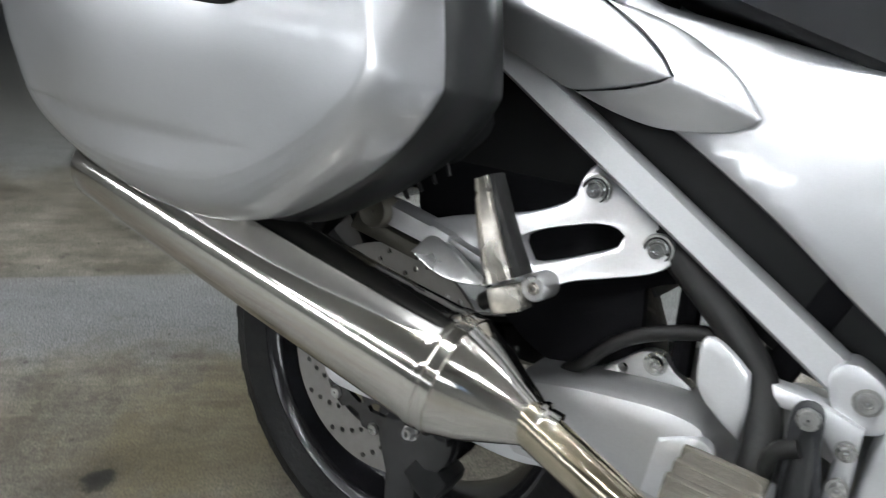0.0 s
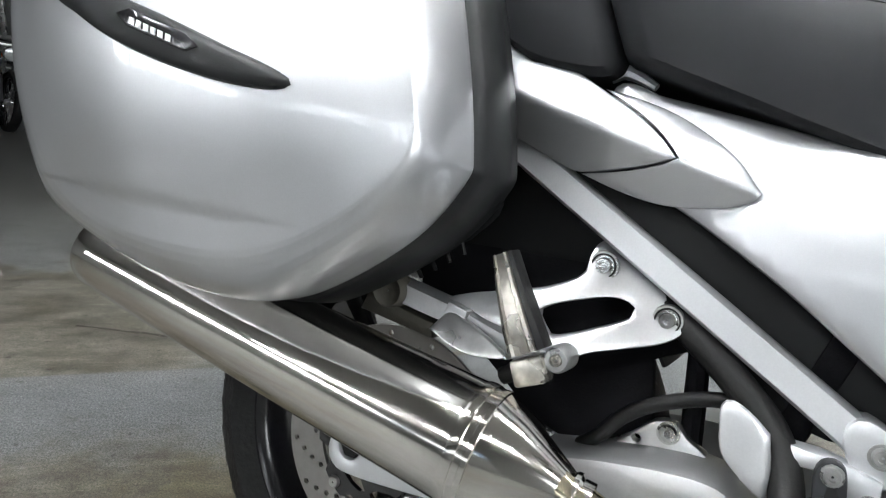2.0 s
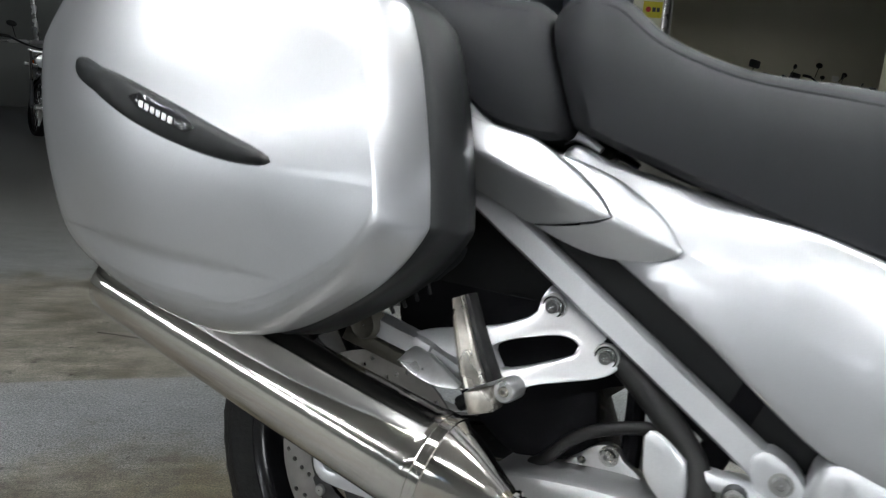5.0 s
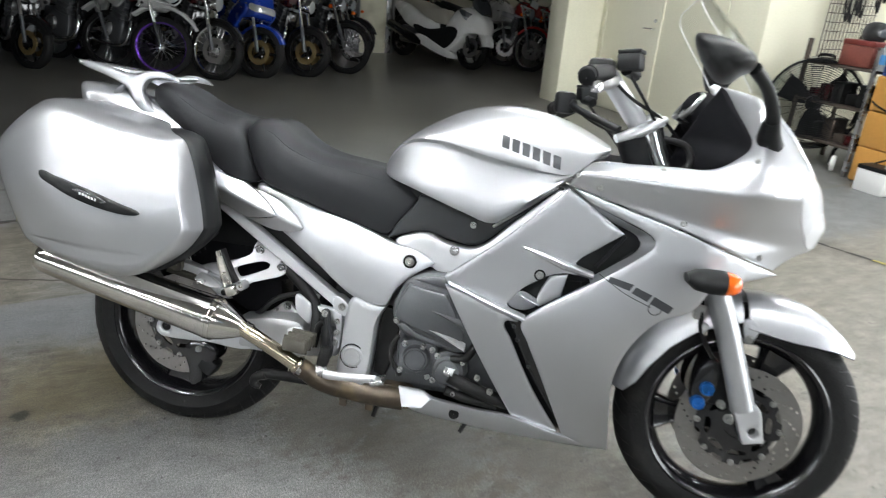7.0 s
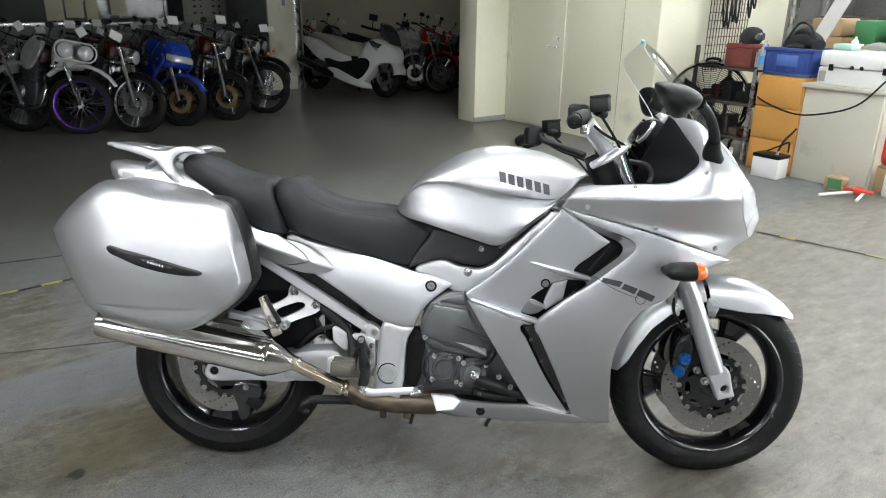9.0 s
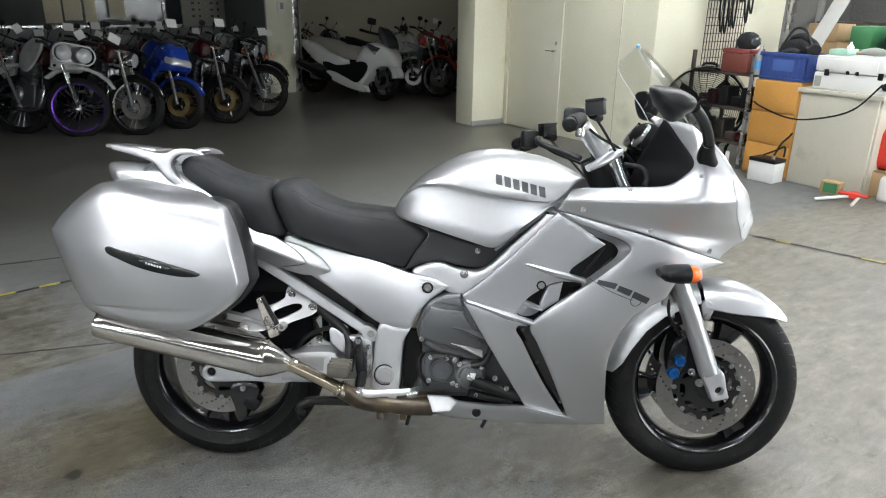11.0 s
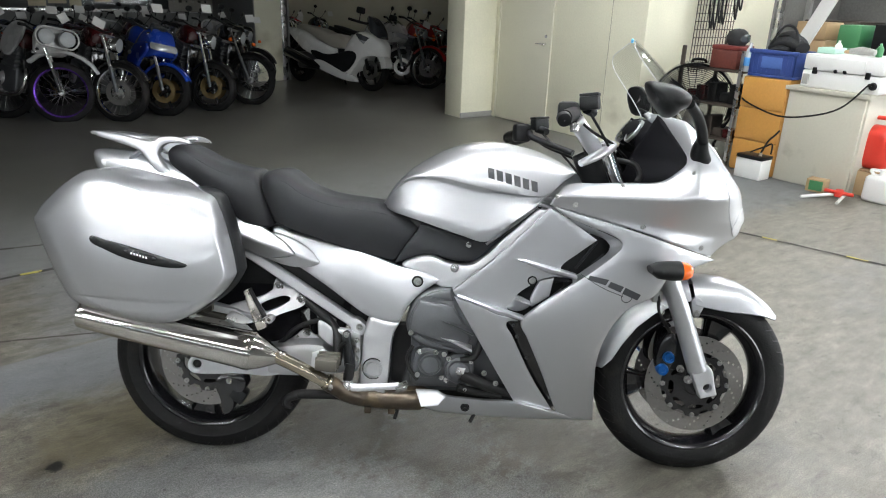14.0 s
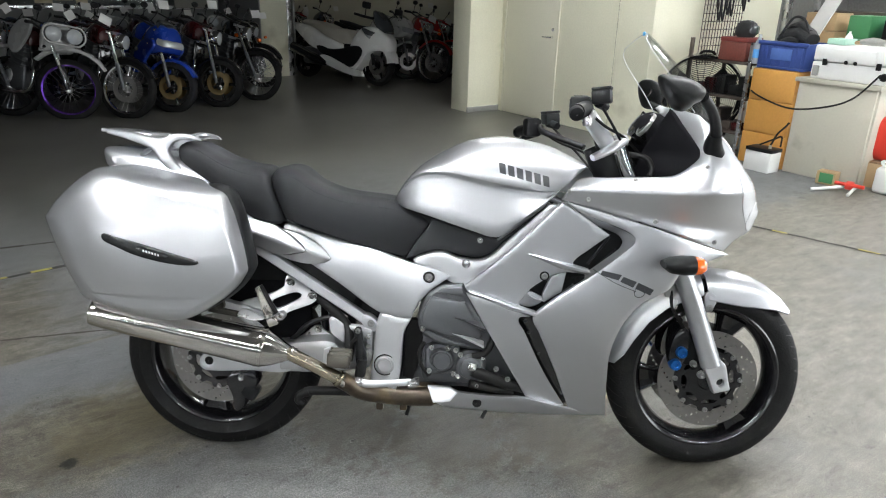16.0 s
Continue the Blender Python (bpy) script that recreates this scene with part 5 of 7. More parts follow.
def trim_side(s):
    cover = part("side_cover", sheet([(.214, .726), (.262, .718), (.327, .704), (.479, .668), (.588, .632), (.662, .617), (.711, .597, 1), (.680, .577), (.645, .551), (.616, .518), (.594, .473, 1), (.551, .472), (.507, .481), (.475, .498), (.399, .552), (.357, .579), (.293, .615), (.250, .634, 1), (.228, .68)], cover_w, (), .016, .012, .007, s, edge_step=.007), SILVER, BIKE, "silver frame side cover")
    part("rear_cover", sheet([(.07, .760, 1), (.123, .744), (.175, .735), (.210, .717, 1), (.245, .696), (.272, .675), (.2865, .659, 1), (.275, .6545), (.242, .6465), (.197, .6405), (.174, .647), (.142, .661), (.07, .69, 1)], fin_w, (), .006, .012, .0015, s, edge_step=.005), SILVER, cover, "silver tail side panel")
    part("tail_fin", sheet([(.212, .7175, 1), (.234, .713), (.27, .702), (.299, .688), (.333, .665), (.357, .637, 1), (.352, .630), (.33, .622), (.281, .618), (.241, .625), (.199, .6385, 1), (.243, .6445), (.276, .6525), (.289, .659, 1), (.274, .6765), (.247, .6975)], fin_w, (), .006, .012, .0015, s, edge_step=.005), SILVER, cover, "silver sculpted tail fin")
    part("cover_bolt", bolt_mesh(.642, s * (cover_w(.642, .593) + .003), .593, .0095, .006, "y", s), BOLT, cover)
    part("shade_ring", shade_ring(.642, s * (cover_w(.642, .593) + .0035), .593, .0095, s), RUBBER, cover)
    part("seat_catch", tube([(.205, s * .088, .735), (.222, s * .085, .742), (.25, s * .088, .728)], [.006, .008, .004], 4, 8), SILVER, cover)
    part("tank_cover", sheet([(.645, .757), (.725, .737), (.823, .715), (.855, .725), (.918, .774), (.972, .824, 1), (.990, .819, 1), (.919, .755), (.856, .703), (.817, .665), (.785, .653), (.727, .659), (.681, .669), (.628, .660), (.571, .637, 1), (.603, .693), (.639, .740)], bent_plate([(.645, .757, .120), (.83, .715, .142), (.98, .82, .15), (.79, .65, .138), (.57, .64, .122)]), (), .016, .012, .006, s), DARK_PLASTIC, BIKE, "dark grey plastic tank side cover")
    part("cover_bolt", bolt_mesh(.786, s * .139, .703, .0062, .004, "y", s), BOLT, BIKE)
    beam = part("frame_beam", sheet([(.596, .630), (.637, .659), (.681, .665), (.727, .649), (.801, .649), (.887, .730), (.978, .817, 1), (1.012, .808, 1), (.94, .725), (.85, .63), (.754, .560), (.700, .58)], bent_plate([(.6, .63, .130), (.8, .65, .143), (1.0, .8, .16), (.75, .58, .142)]), (), .018, .05, .010, s), SILVER_MATT, BIKE, "silver painted aluminium frame beam")
    part("frame_plug", lathe([(.001, s * .004), (.011, s * .003), (.013, 0)], (.748, s * .141, .634), segs=16), ALLOY, beam)
    part("tank_trim", tube([(.835, s * .150, .708), (.90, s * .155, .760), (.975, s * .156, .822)], .004, 4, 8), ALLOY, BIKE)
    plate = part("pivot_plate", sheet([(.507, .481), (.551, .475), (.594, .470, 1), (.575, .429), (.568, .359), (.564, .299), (.554, .251, 1), (.486, .244), (.483, .352), (.492, .440)], bent_plate([(.5, .46, .152), (.6, .46, .166), (.5, .25, .148), (.55, .25, .158), (.52, .35, .15)]), (), .016, .05, .010, s), SILVER_MATT, BIKE, "silver swingarm pivot plate")
    part("pivot_cap", lathe([(.001, s * .006), (.020, s * .007), (.0215, s * .004), (.0235, s * .004), (.0245, s * .0065), (.028, s * .005), (.030, 0)], (.519, s * .150, .326), segs=28), CAST, plate, "round grey pivot cap")
    # black ring in place of the shade in the cap's groove
    part("cap_shade_ring", lathe([(.0295, s * .0035), (.0325, s * .0035), (.0325, 0)], (.519, s * .150, .326), segs=28), RUBBER, plate)
    rail = part("seat_rail", rings_to_mesh([[Vector((x + dx, s * (w + dy), z + dz)) for dx, dy, dz in ((.0062, .012, .0098), (.0080, .008, .0125), (.0080, -.012, .0125), (-.0080, -.012, -.0125), (-.0080, .008, -.0125), (-.0062, .012, -.0098))] for x, z, w in ((.10, .677, .095), (.155, .642, .098), (.30, .551, .104), (.466, .446, .110))]), SILVER_MATT, BIKE, "square silver seat rail")
    part("rail_foot", sheet([(.447, .462), (.462, .470), (.492, .448), (.492, .425), (.470, .418), (.450, .436)], even(.128), (), .012, .03, .004, s), SILVER_MATT, rail)
    part("rail_bolt", bolt_mesh(.474, s * .129, .444, .008, .006, "y", s), BOLT, rail)
    part("inner_panel", sheet([(.17, .66, 1), (.30, .61), (.47, .50), (.515, .47, 1), (.50, .44, 1), (.42, .44), (.30, .53), (.18, .62, 1)], even(.085), (), .03, .01, .003, s), PLASTIC, BIKE)


both(trim_side)

# --- passenger footrest
def footrest(s):
    bracket_w = bent_plate([(.231, .555, .108), (.296, .515, .108), (.311, .515, .107), (.222, .473, .168), (.15, .50, .166), (.10, .495, .170), (.262, .487, .134), (.20, .53, .132), (.19, .46, .172)])
    br = part("footrest_bracket", sheet([(.210, .541), (.216, .548), (.216, .562), (.224, .578), (.238, .571), (.275, .546), (.309, .524), (.313, .511), (.299, .496), (.262, .484), (.236, .477), (.222, .466), (.210, .455), (.196, .452), (.160, .487), (.107, .485), (.094, .492), (.099, .504), (.147, .518), (.184, .528)], bracket_w, [[(.186, .507), (.231, .525), (.252, .5275), (.266, .521), (.264, .512), (.235, .498), (.214, .490), (.200, .487), (.193, .494)]], .008, .016, .0035, s, edge_step=.007), CAST, BIKE, "cast aluminium passenger footrest bracket")
    arm = [(.040, .503, .0125), (.060, .500, .0120), (.095, .493, .0115), (.118, .488, .0115), (.150, .479, .0105), (.205, .463, .0100)]
    part("bracket_arm", rings_to_mesh([[Vector((x + h * .25 * q, s * (.166 + w), z + h * q)) for q, w in ((-1, .002), (-.75, .012), (.75, .012), (1, .002), (1, -.012), (-1, -.012))] for x, z, h in arm]), CAST, br, "satin silver support arm")
    part("arm_block", block((.022, .016, .024), (.117, s * .176, .489), .002, pose(0, 0, 0, 0, 16, 0)), CAST, br)
    part("bracket_wing", sheet([(.098, .476, 1), (.112, .4935), (.128, .4905), (.158, .478), (.182, .466, 1), (.150, .4625), (.125, .466)], lambda x, z: .186 + (.492 - z) * .5, (), .008, .006, .002, s), ALLOY, br, "grey cast heel plate")
    part("muffler_bolt", lathe([(.001, s * .009), (.0125, s * .009), (.0150, s * .011), (.0165, s * .008), (.0172, -s * .012)], (.045, s * .178, .502), segs=24), BROWN_RUBBER, br, "large dark bolt that holds the muffler")
    for x, z in ((.231, .555), (.296, .515)):
        w = bracket_w(x, z)
        part("washer", lathe([(.0095, s * .0005), (.0105, s * .002), (.0140, s * .002), (.0152, -s * .003)], (x, s * w, z), segs=24), BOLT, br)
        # black ring laid on for the washer groove's shade
        part("washer_ring", lathe([(.0104, s * .0024), (.0112, s * .0030), (.0122, s * .0024)], (x, s * w, z), segs=24), RUBBER, br)
        part("bracket_bolt", bolt_mesh(x, s * (w + .0005), z, .0080, .0055, "y", s), CHROME, br)
    foot_line = ((Vector((.195, s * .186, .474)), 1.25), (Vector((.186, s * .188, .494)), 1.15), (Vector((.169, s * .182, .528)), .88), (Vector((.156, s * .175, .556)), .62))
    peg = part("passenger_footpeg", rings_to_mesh([[c + Vector((dx * k, s * dy, dz * k)) for dx, dy, dz in ((-.012, .007, -.006), (-.010, .014, -.005), (-.0075, .0155, -.0035), (-.006, .0125, -.003), (.004, .0125, .002), (.0055, .0155, .003), (.008, .014, .004), (.008, -.010, .004), (-.012, -.010, -.006))] for c, k in foot_line]), PEG, BIKE, "folded aluminium passenger footpeg")
    part("footpeg_rubber", rings_to_mesh([[c + Vector((dx * k, s * dy, dz * k)) for dx, dy, dz in ((.0085, .010, .0045), (.013, .008, .007), (.015, -.004, .008), (.013, -.014, .007), (.0085, -.012, .0045))] for c, k in foot_line]), RUBBER, peg, "black rubber side of the footpeg")
    part("footpeg_block", block((.030, .026, .024), (.200, s * .186, .459), .003, pose(0, 0, 0, 0, -22, 0)), PEG, peg)
    part("footpeg_stop", tube([(.186, s * .182, .455), (.172, s * .180, .446)], [.009, .008], 3, 10), RUBBER, peg)
    part("footpeg_pivot", lathe([(.001, s * .008), (.0055, s * .006), (.006, s * .009), (.010, s * .009), (.0118, s * .006), (.0122, -s * .02)], (.221, s * .180, .473), segs=20), ALLOY, peg)
    part("pivot_bolt", bolt_mesh(.221, s * .187, .473, .0050, .004, "y", s), PEG, peg)


both(footrest)

# --- swingarm, rear brake, exhaust
for s in (-1, 1):
    sw = part("swingarm", sheet([(.198, .372, 1), (.277, .386), (.34, .391), (.370, .385), (.388, .364), (.47, .36), (.47, .31, 1), (.333, .291), (.198, .290, 1)], even(.142), (), .02, .07, .014, s), CAST, BIKE, "silver aluminium swingarm")
    part("swingarm_end", sheet([(-.033, .319), (-.021, .337), (-.001, .341), (.114, .326), (.24, .335), (.24, .293), (.113, .290), (-.013, .286), (-.032, .299)], even(.140), [circle(-.006, .316, .013, 20)], .014, .04, .006, s), SILVER_MATT, sw)
    part("axle_nut", lathe([(.001, s * .137), (.012, s * .137), (.0155, s * .132), (.0155, s * .09)], (-.006, 0, .316), segs=6), RUBBER, sw)
    part("swingarm_rib", sheet([(.338, .366, 1), (.372, .378), (.385, .364), (.378, .31, 1), (.333, .315, 1)], even(.147), (), .014, .01, .003, s), SILVER_MATT, sw)
part("axle_bar", lathe([(.012, -.12), (.012, .12)], (0, 0, .308), segs=14), STEEL, BIKE)
part("torque_link", sheet([(.262, .378), (.281, .402), (.296, .414), (.314, .415), (.326, .404), (.345, .388), (.30, .372)], even(.078), [circle(.280, .392, .004, 10)], .010, .012, .003, -1), ALLOY, BIKE)
part("link_bolt", bolt_mesh(.309, -.0785, .405, .0085, .006), BOLT, BIKE)
cal = part("rear_caliper", sheet([(.055, .20), (.04, .255), (.075, .285), (.125, .275), (.13, .235), (.10, .205), (.09, .165), (.065, .155)], even(.125), (), .012, .06, .012, -1), BLACK_GLOSS, BIKE, "black rear brake caliper")
part("caliper_body", block((.055, .05, .045), (.105, -.10, .215), .010, pose(0, 0, 0, 0, 30, 0)), PLASTIC, cal)
part("caliper_pin", bolt_mesh(.085, -.126, .262, .007, .008), BOLT, cal)
part("mudflap", rings_to_mesh([[Vector((.0 + r * math.cos(radians(d)), y, .308 + r * math.sin(radians(d)))) for r, y in ((.335, -.07), (.340, -.03), (.342, 0), (.340, .03), (.335, .07), (.331, .066), (.337, 0), (.331, -.066))] for d in range(28, 118, 6)]), PLASTIC, BIKE, "black rear wheel hugger")
muf = part("muffler", lathe([(q, h if h < .05 else h - .014) for q, h in [(.036, 0), (.0400, -.003), (.0418, .003), (.0424, .02), (.0452, .10), (.0508, .30), (.0538, .44), (.0545, .468), (.0558, .4685), (.0562, .473), (.0558, .4775), (.0546, .478), (.0546, .484), (.0553, .4845), (.0553, .489), (.0530, .4895), (.044, .515), (.024, .554), (.0200, .562), (.0218, .564), (.0218, .568), (.0190, .571), (.0190, .580)]], axis="z", segs=64), STEEL, BIKE, "polished stainless steel muffler", sharp=22)
tip, joint = Vector((-.278, -.252, .4915)), Vector((.174, -.229, .394))
muf.matrix_local = Matrix.Translation(tip) @ (joint - tip).to_track_quat("Z", "Y").to_matrix().to_4x4()
part("muffler_inside", lathe([(.036, .0005), (.035, .03), (.028, .04), (.020, .045), (.020, .16), (.001, .16)], axis="z", segs=40), HEATED, muf)
part("exhaust_pipe", tube([(.247, -.2295, .382), (.33, -.220, .338), (.40, -.206, .295), (.418, -.20, .283)], .0190, 6, 24), GOLDEN, BIKE, "straw-tinted exhaust pipe")
part("pipe_clamp", tube([(.398, -.206, .297), (.415, -.20, .285)], .025, 3, 20), HEATED, BIKE)
part("pipe_ring", tube([(.388, -.2085, .3035), (.392, -.2077, .3008), (.396, -.2068, .2980)], [.0225, .0245, .0225], 2, 20), GOLDEN, BIKE, "bright welded ring on the exhaust pipe")
part("clamp_screw", tube([(.407, -.222, .296), (.407, -.236, .290)], .006, 2, 8), BOLT, BIKE)
col = part("collector", tube([(.410, -.20, .288), (.45, -.18, .255), (.50, -.155, .236), (.58, -.14, .226), (.66, -.13, .225)], [.024, .025, .026, .027, .030], 6, 18), HEATED, BIKE, "heat-browned exhaust collector")
part("collector_box", block((.17, .20, .07), (.60, -.03, .225), .02), HEATED, col)
for x in (.505, .575):
    part("collector_lug", block((.022, .018, .026), (x, -.145, .198), .005), HEATED, col)
part("drain_peg", tube([(.83, -.10, .185), (.815, -.105, .155), (.812, -.107, .15)], .006, 3, 8), RUBBER, BIKE)
part("stand_peg", tube([(.595, -.13, .205), (.585, -.135, .165)], .006, 3, 8), RUBBER, BIKE)
part("muffler_strap", sheet([(0.013, 0.495, 1), (0.091, 0.477, 1), (0.09, 0.462, 1), (0.006, 0.476, 1)], even(.172), (), .012, .026, .004, -1), BROWN_RUBBER, BIKE, "muffler hanger strap")
part("muffler_guard", sheet([(.125, .455), (.15, .445), (.18, .435), (.17, .425), (.13, .43)], even(.235), (), .012, .006, .002, -1), STEEL, BIKE)
part("centre_stand", tube([(.52, -.15, .235), (.41, -.16, .243), (.32, -.165, .245), (.285, -.17, .243)], [.013, .013, .014, .012], 5, 12), RUBBER, BIKE, "folded black centre stand")
part("stand_foot", tube([(.30, -.17, .243), (.272, -.17, .232), (.268, -.17, .214), (.285, -.17, .206)], [.013, .012, .012, .007], 5, 10), RUBBER, BIKE)
side_stand = part("side_stand", tube([(.56, .16, .235), (.535, .235, .13), (.52, .262, .062)], [.013, .012, .011], 5, 12), RUBBER, BIKE, "black side stand")
part("stand_foot", block((.075, .045, .008), (.515, .268, .055), .003, pose(0, 0, 0, 11)), RUBBER, side_stand)

# --- rider's footrest, pedal, hoses
part("heel_guard", sheet([(.357, .464), (.376, .459), (.394, .443, 1), (.399, .410), (.397, .386, 1), (.378, .402), (.360, .420), (.355, .443)], lambda x, z: .151 - .45 * max(0, x - .380), (), .010, .004, .004, -1), SILVER_MATT, BIKE, "silver heel guard")
foot = part("footpeg", block((.062, .09, .036), (.394, -.205, .361), .009, pose(0, 0, 0, 0, 4, 0)), BROWN_RUBBER, BIKE, "worn brown rubber footpeg")
for k in range(3):
    part("rib", block((.064, .008, .039), (.394, -.175 - .028 * k, .361), .002, pose(0, 0, 0, 0, 4, 0)), BROWN_RUBBER, foot)
bk = part("brake_cylinder", tube([(.441, -.152, .424), (.443, -.155, .40), (.445, -.160, .37), (.446, -.162, .345)], [.009, .0095, .011, .0095], 4, 14), PLASTIC, BIKE, "black rear brake cylinder")
part("cylinder_cap", bolt_mesh(.440, -.163, .429, .0065, .006), BOLT, bk)
part("brake_bracket", sheet([(.428, .426), (.432, .436), (.441, .439), (.449, .434), (.453, .405), (.466, .335), (.452, .30), (.436, .33), (.431, .39)], even(.161), [circle(.446, .375, .005, 10)], .010, .012, .003, -1), DARK_PLASTIC, bk)
part("hose_joint", tube([(.440, -.160, .405), (.425, -.158, .395), (.418, -.155, .370)], [.008, .007, .006], 4, 10), RUBBER, bk)
for x, z in ((.469, .408), (.470, .378), (.468, .350)):
    part("bracket_bolt", bolt_mesh(x, -.146, z, .0058, .007), BOLT, bk)
part("bracket_base", sheet([(.410, .437, 1), (.432, .436), (.457, .431), (.477, .424, 1), (.478, .40), (.477, .335), (.463, .325), (.464, .394, 1), (.450, .41), (.430, .421), (.412, .420, 1)], even(.135), (), .016, .02, .004, -1), SILVER_MATT, BIKE, "silver bracket plate")
ped = part("brake_pedal", tube([(.445, -.185, .285), (.475, -.195, .282), (.54, -.205, .290), (.60, -.212, .298)], [.010, .009, .008, .008], 5, 10, 1.3), SILVER_MATT, BIKE, "aluminium brake pedal")
part("pedal_tread", block((.034, .045, .014), (.608, -.222, .300), .004, pose(0, 0, 0, 0, -20, 0)), ALLOY, ped)
part("pedal_pivot", lathe([(.001, -.014), (.010, -.013), (.017, -.006), (.018, .01)], (.447, -.19, .285), segs=16), ALLOY, ped)
part("pedal_boot", tube([(.455, -.17, .345), (.45, -.175, .31), (.445, -.18, .295)], [.014, .016, .013], 4, 12), RUBBER, ped)
part("coolant_hose", tube([(.268, -.080, .540), (.318, -.098, .507), (.362, -.106, .472), (.394, -.116, .441), (.409, -.130, .412), (.414, -.145, .381), (.410, -.155, .335)], .0145, 7, 14), RUBBER, BIKE, "thick black rubber hose")
part("brake_hose", tube([(.23, -.09, .375), (.249, -.10, .392), (.267, -.10, .414), (.291, -.10, .432), (.324, -.10, .446), (.357, -.10, .453), (.385, -.10, .445)], .0072, 6, 10), RUBBER, BIKE, "black brake hose")

# --- engine
ENGINE = part("engine", block((.36, .26, .32), (.80, 0, .42), .03), CASING, BIKE, "dark grey engine block")
clutch_w = bent_plate([(.62, .47, .162), (.70, .48, .176), (.80, .42, .166), (.69, .57, .160), (.74, .57, .160), (.70, .40, .166)])
clutch = part("clutch_cover", sheet([(.612, .477), (.622, .507), (.640, .548, 1), (.685, .572), (.742, .578, 1), (.785, .490), (.826, .425), (.816, .392), (.785, .382), (.735, .390), (.667, .402), (.624, .432)], clutch_w, (), .014, .06, .012, -1), CASING, ENGINE, "dark grey faceted clutch cover")
for pts, lift in (([(.622, .452, 1), (.630, .500), (.651, .541, 1), (.748, .529, 1), (.783, .470), (.802, .432, 1), (.786, .405, 1), (.690, .429)], .009), ([(.662, .553, 1), (.692, .567), (.738, .571, 1), (.751, .541, 1)], .006), ([(.634, .437), (.690, .419), (.778, .396, 1), (.735, .396), (.670, .408)], .005)):
    part("cover_band", sheet(pts, lambda x, z, lift=lift: clutch_w(x, z) + lift, (), .012, .008, .005, -1), CASING, clutch)
for x0, z0 in ((.716, .486), (.714, .436)):
    fin_rows = ((0, 0, .000, .002), (.030, -.009, .006, .006), (.065, -.022, .014, .011), (.092, -.034, .016, .012))
    part("cover_fin", rings_to_mesh([[Vector((x0 + dx, -(clutch_w(x0 + dx, z0 + dz) + q), z0 + dz + r)) for q, r in ((.006, h), (.010 + t, h * .3), (.008 + t, -h * .3), (.004, -h * .9))] for dx, dz, t, h in fin_rows]), SILVER_MATT if z0 < .45 else CASING, clutch, "sharp cast fin")
part("gear_plate", sheet([(.644, .388), (.690, .398), (.732, .394), (.738, .350), (.734, .316), (.690, .306), (.644, .311), (.638, .350)], even(.158), (), .016, .05, .008, -1), CASING, ENGINE, "grey engine side plate")
part("gear_cover", lathe([(.001, -.013), (.025, -.014), (.0265, -.011), (.0280, -.011), (.0285, -.014), (.0310, -.014), (.0330, -.008), (.036, -.002), (.036, .05)], (.686, -.160, .351), segs=32), CASING, ENGINE, "round grey engine cover")
part("water_pump", lathe([(.001, -.016), (.018, -.018), (.028, -.014), (.030, -.006), (.038, -.004), (.041, .004), (.047, .008), (.047, .05)], (.770, -.164, .335), segs=32), CASING, ENGINE, "grey water pump cover")
for x, z in ((.702, .388), (.628, .445), (.79, .28), (.845, .33), (.88, .30)):
    part("engine_bolt", bolt_mesh(x, -.172, z, .006, .008), BOLT, ENGINE)
part("pump_spout", tube([(.766, -.172, .338), (.788, -.178, .334)], [.015, .014], 3, 14), ALLOY, ENGINE)
part("coolant_hose", tube([(.775, -.175, .325), (.82, -.168, .305), (.88, -.155, .282), (.935, -.13, .262)], .0175, 6, 16), RUBBER, ENGINE, "thick black coolant hose")
part("coolant_hose", tube([(.77, -.17, .285), (.82, -.16, .270), (.90, -.14, .255)], .012, 6, 14), RUBBER, ENGINE)
part("breather_hose", tube([(.775, -.165, .365), (.81, -.168, .375), (.83, -.165, .41), (.835, -.15, .45)], .010, 6, 12), RUBBER, ENGINE)
part("crankcase", block((.30, .22, .12), (.70, 0, .30), .03), CASING, ENGINE)
part("cylinder_head", block((.20, .34, .16), (.95, 0, .55), .02, pose(0, 0, 0, 0, 25, 0)), CASING, ENGINE)
part("radiator", block((.05, .28, .26), (1.08, 0, .52), .01, pose(0, 0, 0, 0, -8, 0)), BLACK_GLOSS, BIKE, "black radiator")
# black bodies fill the frame's hollows, partly in place of shade
part("airbox", block((.44, .20, .16), (.78, 0, .70), .03), PLASTIC, BIKE, "black airbox under the tank")
part("battery_box", block((.40, .15, .16), (.22, 0, .62), .02), PLASTIC, BIKE, "black battery box")
part("inner_fender", sheet([(.02, .50), (.06, .62), (.17, .635), (.30, .57), (.335, .505), (.284, .470, 1), (.293, .405, 1), (.21, .37), (.10, .44)], even(.072), (), .02, .01, .003, -1), INNER, BIKE, "black inner rear fender")
part("inner_guard", block((.03, .18, .26), (.44, 0, .52), .01, pose(0, 0, 0, 0, 20, 0)), INNER, BIKE)
part("fender_stay", tube([(.322, -.06, .50), (.326, -.06, .44), (.330, -.06, .37)], [.010, .011, .010], 4, 8), INNER, BIKE)
part("boot_cover", sheet([(.585, .46, 1), (.62, .45), (.625, .36), (.60, .27, 1), (.57, .28, 1), (.575, .42)], even(.12), (), .016, .02, .005, -1), RUBBER, BIKE)
for cx, cz, r in ((.688, .351, .050), (.770, .335, .046)):
    for k in range(4):
        a = 2 * math.pi * k / 4 + .7
        part("cover_bolt", bolt_mesh(cx + r * math.cos(a), -.172, cz + r * math.sin(a), .0055, .010), ALLOY, ENGINE)
